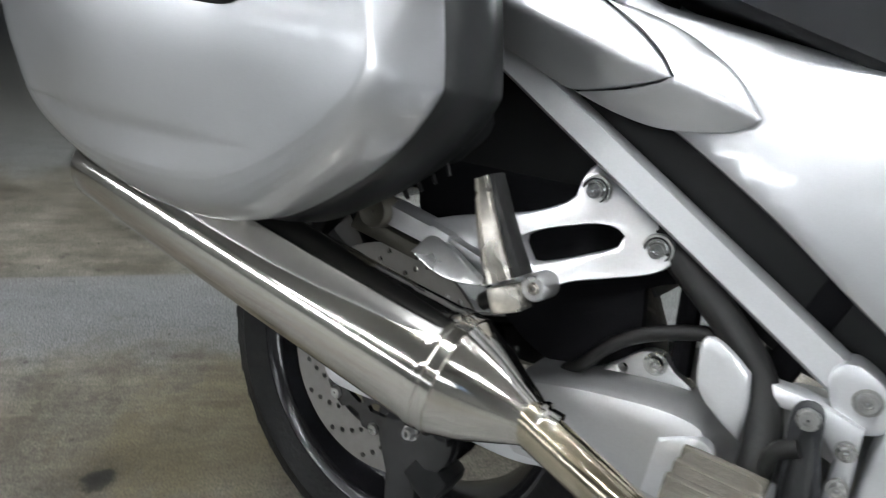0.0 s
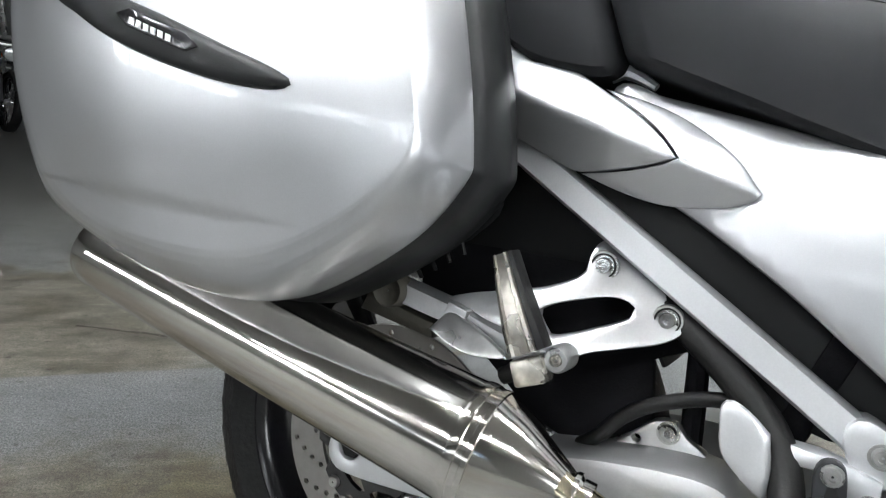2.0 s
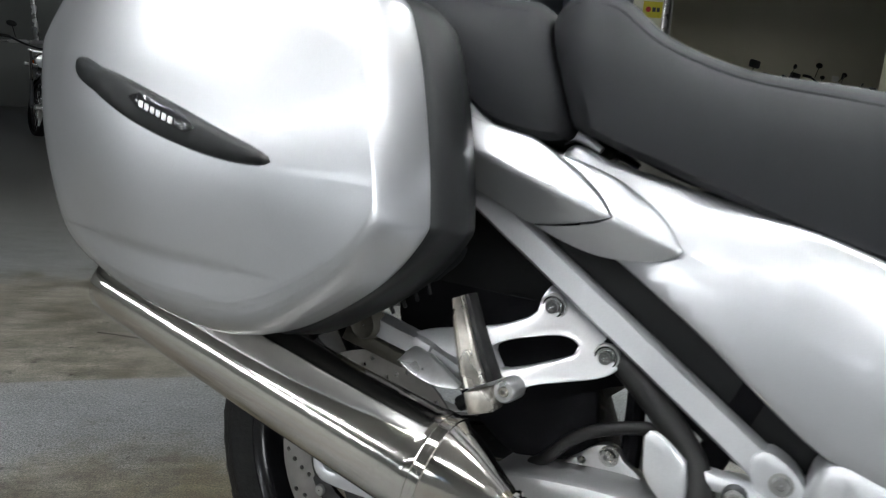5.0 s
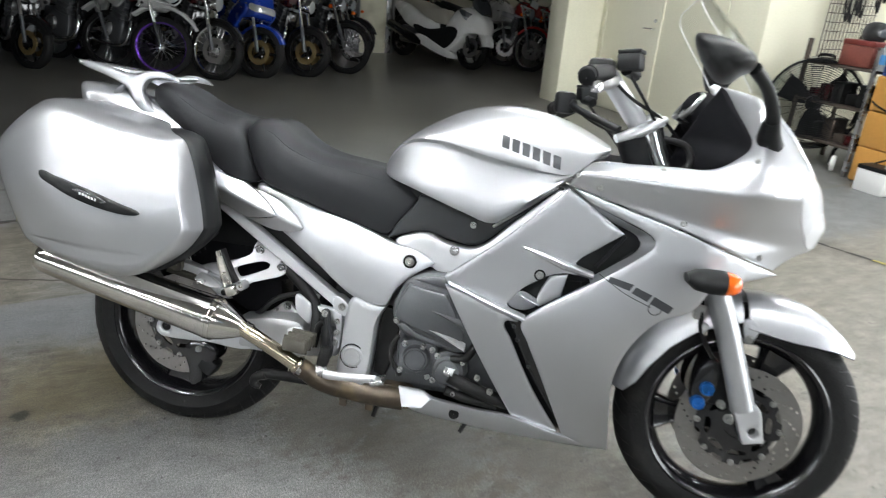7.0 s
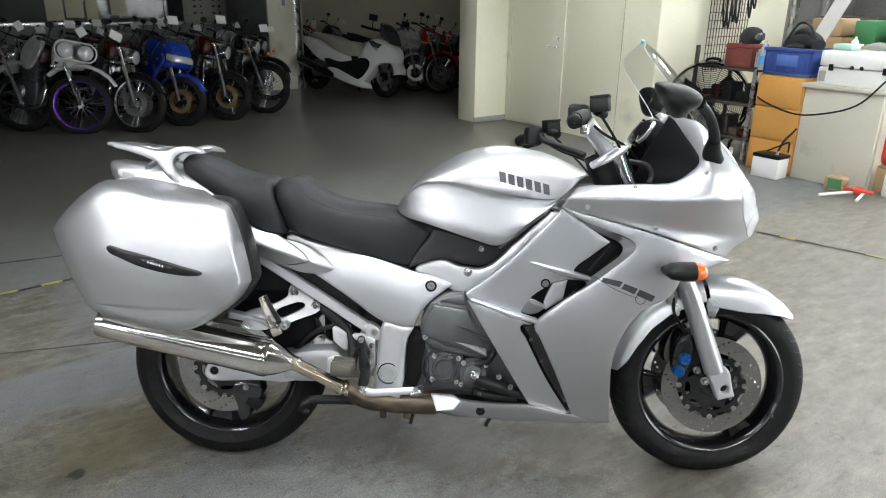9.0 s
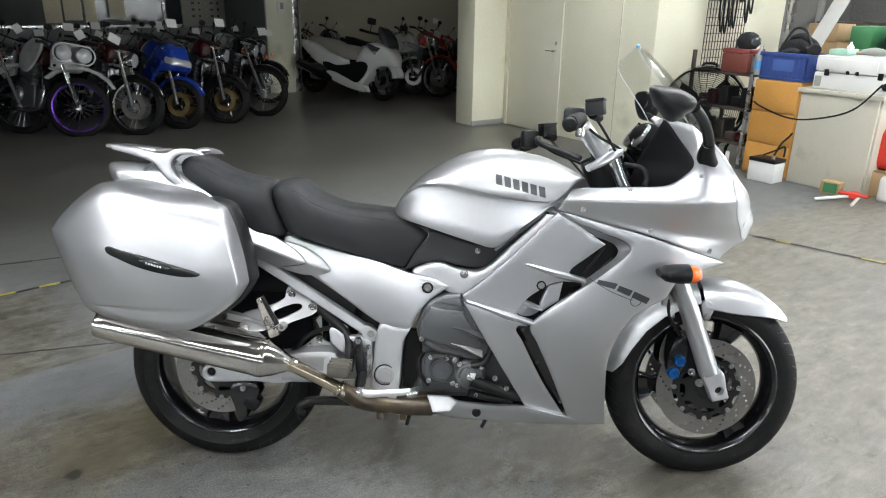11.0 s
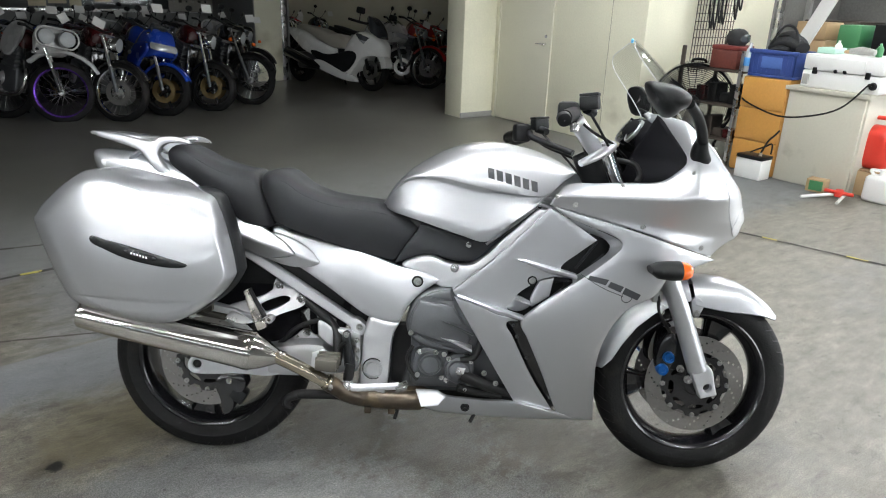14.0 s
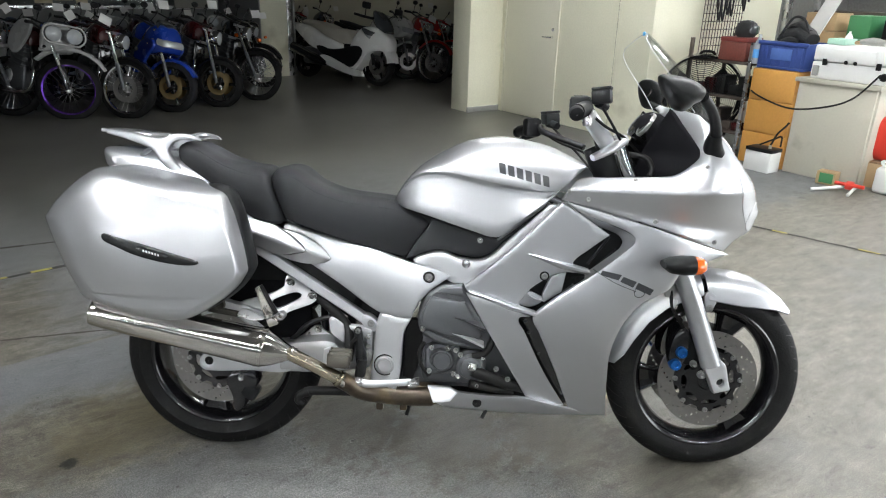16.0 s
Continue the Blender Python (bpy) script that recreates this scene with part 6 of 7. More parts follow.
part("oil_line", tube([(.635, -.15, .40), (.62, -.158, .37), (.625, -.16, .335), (.65, -.16, .30)], .006, 6, 8), RUBBER, ENGINE)

# --- tail and rack
part("tail_cowl", saddle([(-.335, .925, -.335, .915, .03), (-.315, .938, -.31, .885, .075), (-.25, .935, -.25, .85, .10), (-.15, .925, -.14, .80, .115), (-.03, .88, -.02, .76, .120), (.08, .80, .09, .72, .118), (.16, .745, .16, .70, .11)], SEAT_SHAPE), SILVER, BIKE, "silver tail cowl")
part("under_tail", block((.42, .17, .14), (-.10, 0, .74), .02, pose(0, 0, 0, 0, 8, 0)), PLASTIC, BIKE)


def rack(s):
    def rail_w(x, z):
        return float(np.interp(x, (-.31, -.2, -.11, -.03), (.088, .106, .114, .106))) - .12 * max(0, z - .95)
    r = part("grab_rail", sheet([(-.307, .989, 1), (-.232, .981), (-.142, .967), (-.104, .979), (-.071, .981), (-.038, .973), (-.026, .961, 1), (-.071, .963), (-.096, .957), (-.112, .936), (-.110, .918), (-.090, .891), (-.030, .846, 1), (-.053, .850), (-.107, .867), (-.144, .905), (-.165, .932), (-.214, .952), (-.302, .974, 1)], rail_w, (), .008, .016, .008, s, edge_step=.006), SILVER, BIKE, "silver cast passenger grab rail")
    part("rail_loop", tube([(-.045, s * .099, .967), (-.075, s * .090, .972), (-.105, s * .070, .968), (-.12, s * .03, .966), (-.122, 0, .966)], [.006, .010, .011, .010, .010], 6, 12, .6), SILVER, r)
    part("rail_strut", tube([(-.16, s * .100, .940), (-.185, s * .095, .925), (-.20, s * .088, .912)], [.010, .011, .010], 5, 12, .7), SILVER, r)
    part("tail_lens", sheet([(-.286, .909), (-.195, .899), (-.188, .883), (-.281, .890)], lambda x, z: .100 + .12 * (x + .19) + .004, (), .012, .006, .003, s), LENS, r, "pale clear lens in the tail")


both(rack)
part("rack_plate", block((.15, .15, .012), (-.25, 0, .978), .006, pose(0, 0, 0, 0, 5, 0)), SILVER, BIKE, "silver rack plate")

# --- panniers
RIM = [(-.200, .894), (-.067, .872), (.077, .840), (.112, .800), (.138, .715), (.153, .640), (.150, .612), (.108, .558), (.022, .500), (-.045, .486), (-.151, .502), (-.262, .538), (-.295, .578), (-.332, .660), (-.366, .750), (-.362, .770), (-.329, .812), (-.262, .870)]
FACE = [(-.150, .868), (-.030, .826), (.095, .772), (.118, .742), (.132, .700), (.144, .652), (.142, .622), (.114, .588), (.056, .548), (-.005, .534), (-.098, .536), (-.196, .556), (-.226, .600), (-.255, .672), (-.288, .752), (-.284, .770), (-.255, .800), (-.200, .842)]
face_w = bent_plate([(-.169, .73, .406), (.061, .662, .388), (.095, .77, .352), (-.15, .868, .365), (-.288, .755, .365), (.142, .64, .350), (.0, .558, .378), (-.19, .568, .370), (-.05, .70, .405), (-.09, .62, .400)])


def pannier(s):
    # both outlines are walked knot by knot, so that they stay matched
    def knots(points, rounds, per=9):
        line = [Vector((p.x, p.y)) for p in glide([(x, z, 0) for x, z in points], per, True)]
        for _ in range(rounds):
            line = [(line[i - 1] + line[i] * 2 + line[(i + 1) % len(line)]) / 4 for i in range(len(line))]
        return line
    r, f = knots(RIM, 3), knots(FACE, 40)
    mid = Vector((-.09, .69))
    rings = []

    def ring(t, w_of, grow=0.0):
        out = []
        for a, b in zip(r, f):
            p = a.lerp(b, t)
            p = p + (p - mid).normalized() * grow
            out.append(Vector((p.x, s * w_of(p), p.y)))
        return out
    def high(p):
        """The lid wraps over the top of the case, but not at its front."""
        up = max(0.0, min(1.0, (p.y - .765) / .075)) * max(0.0, min(1.0, (.075 - p.x) / .09))
        return up * up * (3 - 2 * up)
    lid_rings = [ring(0, lambda p: .2645 - .105 * high(p), -.012), ring(0, lambda p: .2645 - .105 * high(p), -.001), ring(0, lambda p: .268 - .10 * high(p)), ring(.0, lambda p: .274 - .05 * high(p)), ring(.0, lambda p: .274)]
    for deg in (10, 22, 34, 46, 57, 67, 76, 84, 90):
        t, k = (1 - math.cos(radians(deg))) ** 1.25, math.sin(radians(deg)) ** .92
        lid_rings.append(ring(t, lambda p, k=k: .274 + (face_w(p.x, p.y) - .274) * k))
    for shrink, k in ((.05, 1.0), (.12, 1.002), (.3, 1.004), (.5, 1.004), (.75, 1.004), (.95, 1.004)):
        out = []
        for b in f:
            p = b.lerp(mid, shrink)
            out.append(Vector((p.x, s * face_w(p.x, p.y) * 1.0, p.y)))
        lid_rings.append(out)
    case_rings = [[q - Vector((0, 0, .022 * high(Vector((q.x, q.z))))) for q in r0] for r0 in (ring(0, lambda p: .150, -.06), ring(0, lambda p: .156, -.02), ring(0, lambda p: .175, .002), ring(0, lambda p: .21, .008), ring(0, lambda p: .245, .004), ring(0, lambda p: .258, .0), ring(0, lambda p: .2635, -.006))]
    pan = part("pannier", rings_to_mesh(case_rings), PLASTIC, BIKE, "hard pannier with a black case and a silver lid")
    lid_bm = rings_to_mesh(lid_rings)
    # a pressed crease runs along the foot of the lid: hollow above, a lip below
    near = [e for e in lid_bm.edges if all(abs(v.co.y) > .29 and -.25 < v.co.x < .12 and .52 < v.co.z < .625 for v in e.verts)]
    bmesh.ops.subdivide_edges(lid_bm, edges=near, cuts=5, use_grid_fill=True, smooth=0.0)
    for v in lid_bm.verts:
        q = v.co
        if abs(q.y) > .29 and -.25 < q.x < .075 and .52 < q.z < .625:
            d = q.z - (.5655 - .02 * (q.x + .06))
            along = max(0.0, min(1.0, (q.x + .25) / .06)) * max(0.0, min(1.0, (.075 - q.x) / .10))
            depth = max(0.0, 1 - d / .004) if d > 0 else max(0.0, 1 + d / .030)
            edge = min(1.0, (.625 - q.z) / .02)
            q.y -= s * .0030 * depth * along * edge
    tree = BVHTree.FromBMesh(lid_bm)
    part("lid", lid_bm, SILVER, pan, "silver painted lid", sharp=50)

    def on_lid(x, z, lift=0.0):
        hit = tree.ray_cast(Vector((x, s * 2.0, z)), Vector((0, -s, 0)))
        return (abs(hit[0].y) if hit[0] else .37) + lift
    strip = [(-.171, .729), (-.128, .726), (-.060, .708), (.008, .686), (.055, .670), (.064, .662), (.042, .657), (-.006, .662), (-.075, .679), (-.129, .701)]
    part("emblem_strip", sheet(strip, lambda x, z: on_lid(x, z, .007), (), .010, .008, .006, s), PLASTIC, pan, "black trim strip with a small badge")
    part("badge", sheet([(-.082, .702, 1), (-.070, .706, 1), (-.016, .690, 1), (-.004, .681, 1), (-.014, .677, 1), (-.068, .692, 1)], lambda x, z: on_lid(x, z, .0085), (), .010, .003, .0015, s), BLACK_GLOSS, pan)
    for k in range(6):
        x0 = -.064 + .0070 * k
        z0 = .6985 - .0021 * k
        part("letter_bar", sheet([(x0, z0, 1), (x0 + .0030, z0 - .0009, 1), (x0 + .0035, z0 - .0058, 1), (x0 + .0005, z0 - .0049, 1)], lambda x, z: on_lid(x, z, .0115), (), .010, .002, 0.0, s, edge_step=.004), WHITE_MARK, pan)
    part("carrier_ribs", sheet([(-.02, .50, 1), (.10, .56, 1), (.13, .60), (.10, .64, 1), (-.02, .56, 1)], even(.165), (), .02, .03, .006, s), PLASTIC, pan)
    for k in range(5):
        part("rib", tube([(.040 + .016 * k, s * .1685, .530 + .010 * k), (.056 + .014 * k, s * .1675, .508 + .010 * k)], .0022, 2, 6), PLASTIC, pan)


both(pannier)

# badge shapes on the side fairing
def mark_w(x, z):
    return fairing_w(x, z) + .0012


for pts in ([(1.114, 0.65, 1), (1.168, 0.639, 1), (1.159, 0.624, 1), (1.109, 0.638, 1)], [(1.173, 0.634, 1), (1.211, 0.620, 1), (1.202, 0.604, 1), (1.165, 0.620, 1)], [(1.216, 0.618, 1), (1.262, 0.597, 1), (1.253, 0.581, 1), (1.208, 0.601, 1)]):
    part("model_mark", sheet(pts, mark_w, (), .010, .0015, 0.0, -1, edge_step=.006), GREY_MARK, BIKE, "dark grey model mark")
part("mark_line", tube([(1.090, -(fairing_w(1.09, .652) + .0005), .652), (1.15, -(fairing_w(1.15, .615) + .0005), .617), (1.212, -(fairing_w(1.212, .592) + .0005), .592)], .0010, 6, 6), GREY_MARK, BIKE)
part("mark_ring", tube([(1.222 + .015 * math.cos(a), -(fairing_w(1.222 + .015 * math.cos(a), .590 + .015 * math.sin(a)) + .0005), .590 + .015 * math.sin(a)) for a in (2 * math.pi * k / 12 for k in range(13))], .0011, 3, 6), GREY_MARK, BIKE)

# ---------------------------------------------------------------- other motorcycles at the back of the hall
# two whites, one greyed, one raised: uneven light put into the colour
WHITE_PAINT = material("white gloss paint", (.42, .42, .41), .25, 0, .05, 200, 6, 0, .5)
SCOOTER_WHITE = material("brightened white scooter paint", (.78, .78, .76), .22, 0, .04, 200, 6, 0, .6)
BLUE_PAINT = material("blue gloss paint", (.01, .04, .30), .22, .1, .08, 200, 6, 0, .6)
RED_PAINT = material("red gloss paint", (.30, .012, .012), .22, .1, .08, 200, 6, 0, .6)
MAROON = material("dark red gloss paint", (.06, .006, .007), .25, .1, .08, 200, 6, 0, .5)
PURPLE = material("purple anodised rim", (.10, .03, .30), .3, .7, .1, 200, 12)
CARD = material("white card", (.62, .62, .60), .7, 0, .04, 40, 6)
GOLDDISC = material("bronze disc", (.30, .22, .10), .4, .8, .12, 80, 12)
SMOKE = material("smoked plastic", (.05, .055, .06), .12, 0, .05, 60, 8, 0, .5)
GLASS_LENS = material("lamp glass", (.42, .44, .45), .07, .3, .06, 60, 14, 0, .6)


def plain_wheel(parent, name, x, radius, half, rim_mat, spoked, disc_mat):
    w = new(name)
    w.parent = parent
    w.location = (x, 0, radius)
    rr = radius - half * 1.25
    part("tyre", lathe([(rr + (radius - rr) * math.sin(math.pi * k / 8) ** .6, -half * math.cos(math.pi * k / 8)) for k in range(9)], segs=40), TYRE, w)
    part("rim", lathe([(rr + .004, -half * .7), (rr - .012, -half * .6), (rr - .02, 0), (rr - .012, half * .6), (rr + .004, half * .7)], segs=40), rim_mat, w)
    part("hub", lathe([(.001, -.06), (.028, -.06), (.034, -.03), (.034, .03), (.028, .06), (.001, .06)], segs=20), ALLOY if spoked else rim_mat, w)
    if spoked:
        bm = []
        for k in range(28):
            a = 2 * math.pi * k / 28
            b = a + (.5 if k % 2 else -.5)
            y = .035 if k % 4 < 2 else -.035
            bm.append(tube([(.03 * math.cos(b), y, .03 * math.sin(b)), ((rr - .012) * math.cos(a), 0, (rr - .012) * math.sin(a))], .0017, 1, 4))
        tagged(part("spokes", join(*bm), ALLOY, w), kind="stuff")
    else:
        for k in range(5):
            a = 2 * math.pi * k / 5
            part("spoke", tube([(.02 * math.cos(a), 0, .02 * math.sin(a)), ((rr - .01) * math.cos(a + .1), 0, (rr - .01) * math.sin(a + .1))], [.022, .014], 3, 8), rim_mat, w)
    if disc_mat:
        for s in (-1, 1):
            part("brake_disc", lathe([(.085, s * .058), (.140, s * .058), (.141, s * .061), (.140, s * .063), (.085, s * .063), (.085, s * .058)], segs=32), disc_mat, w)
    return w


CARDS = ((.10, .20, 14), (-.16, .12, -20), (.18, .26, 30), (-.05, .30, 8), (.02, .08, -12), (.22, .14, 24))


def motorcycle(label, paint, accent, rim_mat, spoked, lamp, disc_mat, seat_h=.80, tall=0.0, fender_high=False, cruiser=False, steer=34):
    """A parked motorcycle seen from afar; its front wheel stands at the origin and it points along +x."""
    m = thing("motorcycle", label, "motorcycle", None, "motorcycles at the back of the hall")
    fr, rr, base = (.33 if spoked else .30), .31, -1.42
    plain_wheel(m, "front_wheel", 0, fr, .050 if spoked else .058, rim_mat, spoked, disc_mat)
    plain_wheel(m, "rear_wheel", base, rr, .075, rim_mat, spoked, None)
    rake = .42 if not cruiser else .55
    top = Vector((-rake * (.91 + tall) + .16, 0, .91 + tall))
    for s in (-1, 1):
        part("fork_leg", tube([(0, s * .095, fr), (top.x * .45, s * .095, fr + (top.z - fr) * .45)], [.022, .021], 3, 12), BLACK_GLOSS if lamp == "twin" else CASING, m)
        part("fork_tube", tube([(top.x * .42, s * .095, fr + (top.z - fr) * .42), (top.x, s * .095, top.z)], .019, 3, 12), CHROME, m)
        part("grip", tube([(top.x - .12, s * .28, top.z + .09), (top.x - .15, s * .40, top.z + .08)], .018, 2, 10), RUBBER, m)
        part("mirror_stem", tube([(top.x - .09, s * .24, top.z + .10), (top.x - .05, s * .30, top.z + .22)], .005, 2, 6), PLASTIC, m)
        part("mirror", lathe([(.001, -.012), (.030, -.010), (.042, 0), (.030, .012), (.001, .014)], (0, 0, 0), "x", 14, m=pose(top.x - .05, s * .31, top.z + .24, 0, 10, 20 * s) @ Matrix.Diagonal((1, 1.25, .8, 1))), PLASTIC, m)
        part("indicator", lathe([(.001, .03), (.018, .026), (.024, .012), (.022, -.012), (.010, -.02)], (top.x + .08, s * .17, top.z - .12), "x", 14), AMBER if cruiser else PLASTIC, m)
    part("handlebar", tube([(top.x - .12, -.30, top.z + .09), (top.x - .06, -.14, top.z + .05), (top.x - .04, 0, top.z + .04), (top.x - .06, .14, top.z + .05), (top.x - .12, .30, top.z + .09)], .012, 4, 8), PLASTIC, m)
    for z in (.0, -.16):
        part("fork_clamp", block((.05, .25, .03), (top.x - z * -.35, 0, top.z + z), .008), ALLOY, m)
    # mudguard
    gap = .12 if fender_high else .022
    part("front_fender", rings_to_mesh([[Vector(((fr + gap + dr) * math.cos(radians(d)), y, fr + (fr + gap + dr) * math.sin(radians(d)))) for y, dr in ((-.062, -.03), (-.05, .0), (0, .012), (.05, 0), (.062, -.03), (.055, -.034), (0, .006), (-.055, -.034))] for d in range(35 if fender_high else 30, 151, 15)]), accent, m)
    # lamp
    if lamp == "twin":
        cowl = part("headlight_cowl", saddle([(top.x + .17, top.z + .07, top.x + .17, top.z - .09, .16), (top.x + .13, top.z + .12, top.x + .12, top.z - .16, .175), (top.x + .02, top.z + .14, top.x + .02, top.z - .18, .13)], SEAT_SHAPE), WHITE_PAINT, m)
        ring = [(top.x + .215, (.115 + .10 * max(0, math.copysign(1, math.cos(q)) * math.cos(q))) * math.copysign(1, math.cos(q)) if abs(math.cos(q)) > .05 else 0, top.z + .04 + .10 * math.sin(q)) for q in (2 * math.pi * k / 24 for k in range(25))]
        ring = [(x + .10, y, z - .03) for x, y, z in ring]
        part("lamp_bar", tube(ring, .010, 2, 8), WHITE_PAINT, cowl)
        for s in (-1, 1):
            part("tank_shroud", sheet([(-.30, .98), (-.42, .76), (-.56, .66), (-.66, .74), (-.60, .92), (-.42, 1.03)], even(.20), (), .05, .02, .015, s), WHITE_PAINT, m, "white tank shroud")
        cowl.matrix_local = Matrix.Translation((top.x, 0, top.z)) @ Matrix.Rotation(radians(-18), 4, "Z") @ Matrix.Translation((-top.x, 0, -top.z))
        for y in (-.105, .105):
            part("headlight", lathe([(.001, .035), (.055, .028), (.080, .012), (.083, -.03), (.06, -.06)], (top.x + .30, y, top.z + .01), "x", 28), GLASS_LENS, cowl, "round headlight")
    elif lamp == "round":
        h = part("headlight", lathe([(.075, .045), (.082, .035), (.085, 0), (.07, -.06), (.03, -.09), (.001, -.095)], (top.x + .11, 0, top.z - .08), "x", 28), CHROME, m, "round chrome headlight")
        part("headlight_glass", lathe([(.001, .055), (.045, .052), (.075, .043), (.076, .02)], (top.x + .11, 0, top.z - .08), "x", 28), GLASS_LENS, h)
    else:
        cowl = part("headlight_cowl", saddle([(top.x + .24, top.z - .12, top.x + .25, top.z - .17, .05), (top.x + .21, top.z - .05, top.x + .21, top.z - .22, .12), (top.x + .10, top.z + .06, top.x + .10, top.z - .26, .17), (top.x - .04, top.z + .06, top.x - .06, top.z - .28, .19), (top.x - .16, top.z - .04, top.x - .16, top.z - .24, .18)], SEAT_SHAPE), paint, m)
        part("headlight", saddle([(top.x + .266, top.z - .135, top.x + .266, top.z - .165, .05), (top.x + .236, top.z - .095, top.x + .246, top.z - .175, .125), (top.x + .15, top.z - .075, top.x + .18, top.z - .165, .172)], SEAT_SHAPE), GLASS_LENS, cowl, "wide headlight")
        part("fly_screen", saddle([(top.x + .10, top.z + .05, top.x + .12, top.z + .0, .14), (top.x + .03, top.z + .10, top.x + .06, top.z + .02, .13), (top.x - .02, top.z + .13, top.x + .02, top.z + .04, .10)], SEAT_SHAPE), SMOKE, cowl)
        for s in (-1, 1):
            part("side_fairing", sheet([(top.x + .14, top.z - .14), (top.x + .02, top.z - .30), (top.x - .16, top.z - .50), (top.x - .30, top.z - .48), (top.x - .26, top.z - .24), (top.x - .1, top.z - .12)], even(.20), (), .05, .02, .02, s), paint, m)
    # body
    part("fuel_tank", saddle([(-.36, .90 + tall, -.38, .80 + tall, .06), (-.42, .98 + tall, -.42, .77 + tall, .13), (-.55, 1.0 + tall, -.55, .74 + tall, .16), (-.72, .94 + tall, -.72, .72 + tall, .13), (-.82, .84 + tall, -.80, .74 + tall, .08)], SEAT_SHAPE), paint, m)
    part("seat", saddle([(-.78, seat_h + .04 + tall, -.78, seat_h - .06 + tall, .07), (-.86, seat_h + tall, -.86, seat_h - .08 + tall, .13), (-1.05, seat_h + .01 + tall, -1.05, seat_h - .07 + tall, .15), (-1.30, seat_h + .06 + tall, -1.30, seat_h - .02 + tall, .13), (-1.52, seat_h + .08 + tall, -1.5, seat_h + .03 + tall, .08)], SEAT_SHAPE), VINYL, m)
    part("tail", saddle([(-1.10, seat_h - .05 + tall, -1.10, seat_h - .18, .12), (-1.40, seat_h + .02 + tall, -1.40, seat_h - .10, .11), (-1.65, seat_h + .06 + tall, -1.65, seat_h - .01 + tall, .06)], SEAT_SHAPE), PLASTIC, m)
    eng = part("engine", block((.40, .30, .34), (-.66, 0, .44), .04), CASING, m)
    part("cylinder", block((.20, .34, .26), (-.54, 0, .66), .02, pose(0, 0, 0, 0, 15, 0)), CASING, eng)
    for k in range(5):
        part("fin", block((.24, .36, .008), (-.55 + .012 * k, 0, .56 + .045 * k), .002, pose(0, 0, 0, 0, 15, 0)), CASING, eng)
    for s in (-1, 1):
        part("engine_cover", lathe([(.001, s * .03), (.07, s * .028), (.09, s * .01), (.095, -s * .03)], (-.72, s * .15, .42), segs=24), ALLOY, eng)
        part("side_cover", sheet([(-.82, .72), (-.98, .76), (-1.08, .66), (-.95, .54), (-.84, .58)], even(.13), (), .06, .02, .015, s), accent, m)
        part("swingarm", tube([(-.86, s * .10, .40), (base, s * .12, rr)], [.03, .024], 2, 10), ALLOY, m)
        part("shock", tube([(-1.16, s * .12, .70), (base + .06, s * .13, rr + .05)], .028, 2, 12), BLACK_GLOSS, m)
        part("footpeg", tube([(-.86, s * .14, .36), (-.88, s * .24, .36)], .012, 2, 8), RUBBER, m)
    part("header_pipe", tube([(-.46, -.10, .62), (-.34, -.12, .50), (-.38, -.13, .30), (-.60, -.15, .24), (-.95, -.17, .27)], .021, 5, 10), CHROME, m)
    part("muffler", tube([(-.93, -.18, .27), (-1.1, -.20, .31), (-1.62, -.23, .42)], [.024, .048, .05], 4, 16), CHROME if cruiser else BLACK_GLOSS, m)
    part("frame_tube", tube([(-.32, 0, .86), (-.40, 0, .55), (-.48, 0, .28), (-.85, 0, .26)], .022, 4, 10), BLACK_GLOSS, m)
    part("radiator", block((.04, .28, .26), (-.36, 0, .62), .008), BLACK_GLOSS, m)
    part("side_stand", tube([(-.80, .13, .30), (-.76, .26, .02)], .011, 2, 8), RUBBER, m)
    turned = Matrix.Translation((-.12, 0, 0)) @ Matrix.Rotation(radians(steer), 4, "Z") @ Matrix.Translation((.12, 0, 0))
    for ob in m.children:
        if ob.name.split(".")[0] in ("front_wheel", "fork_leg", "fork_tube", "grip", "mirror_stem", "mirror", "handlebar", "fork_clamp", "front_fender", "headlight"):
            ob.matrix_local = turned @ Matrix.LocRotScale(ob.location, ob.rotation_euler, ob.scale)
    side, high, tilt = CARDS[len(label) % len(CARDS)]
    part("price_tag", block((.004, .13, .10), (top.x + .02, side, top.z + high), 0, pose(0, 0, 0, tilt, -20, 0)), CARD, m, "white price card")
    return m


def park(m, u, v, heading, lean=-13, size=.93):
    m.matrix_world = HALL @ pose(u, v, 0, 0, 0, heading) @ Matrix.Rotation(radians(lean), 4, "X") @ Matrix.Scale(size, 4)
    return m


twin = park(motorcycle("white off-road motorcycle with twin round headlights and purple rims", MAROON, WHITE_PAINT, PURPLE, True, "twin", None, .86, -.03, True, steer=44), .445, 6.07, -60)
naked = park(motorcycle("black roadster motorcycle with bright wire wheels", MAROON, BLACK_GLOSS, CHROME, True, "round", DISC, .78), .950, 5.90, -76)
blue = park(motorcycle("blue half-faired motorcycle with bronze brake discs", BLUE_PAINT, BLUE_PAINT, BLACK_GLOSS, False, "cowl", GOLDDISC, .80), 1.45, 6.05, -76)
red_naked = park(motorcycle("dark red roadster motorcycle with a round headlight", MAROON, BLACK_GLOSS, BLACK_GLOSS, False, "round", GOLDDISC, .78), 2.00, 6.15, -78)
black = park(motorcycle("black cruiser motorcycle with a chrome headlight", BLACK_GLOSS, BLACK_GLOSS, BLACK_GLOSS, True, "round", None, .72, 0, False, True), 2.56, 6.44, -80)
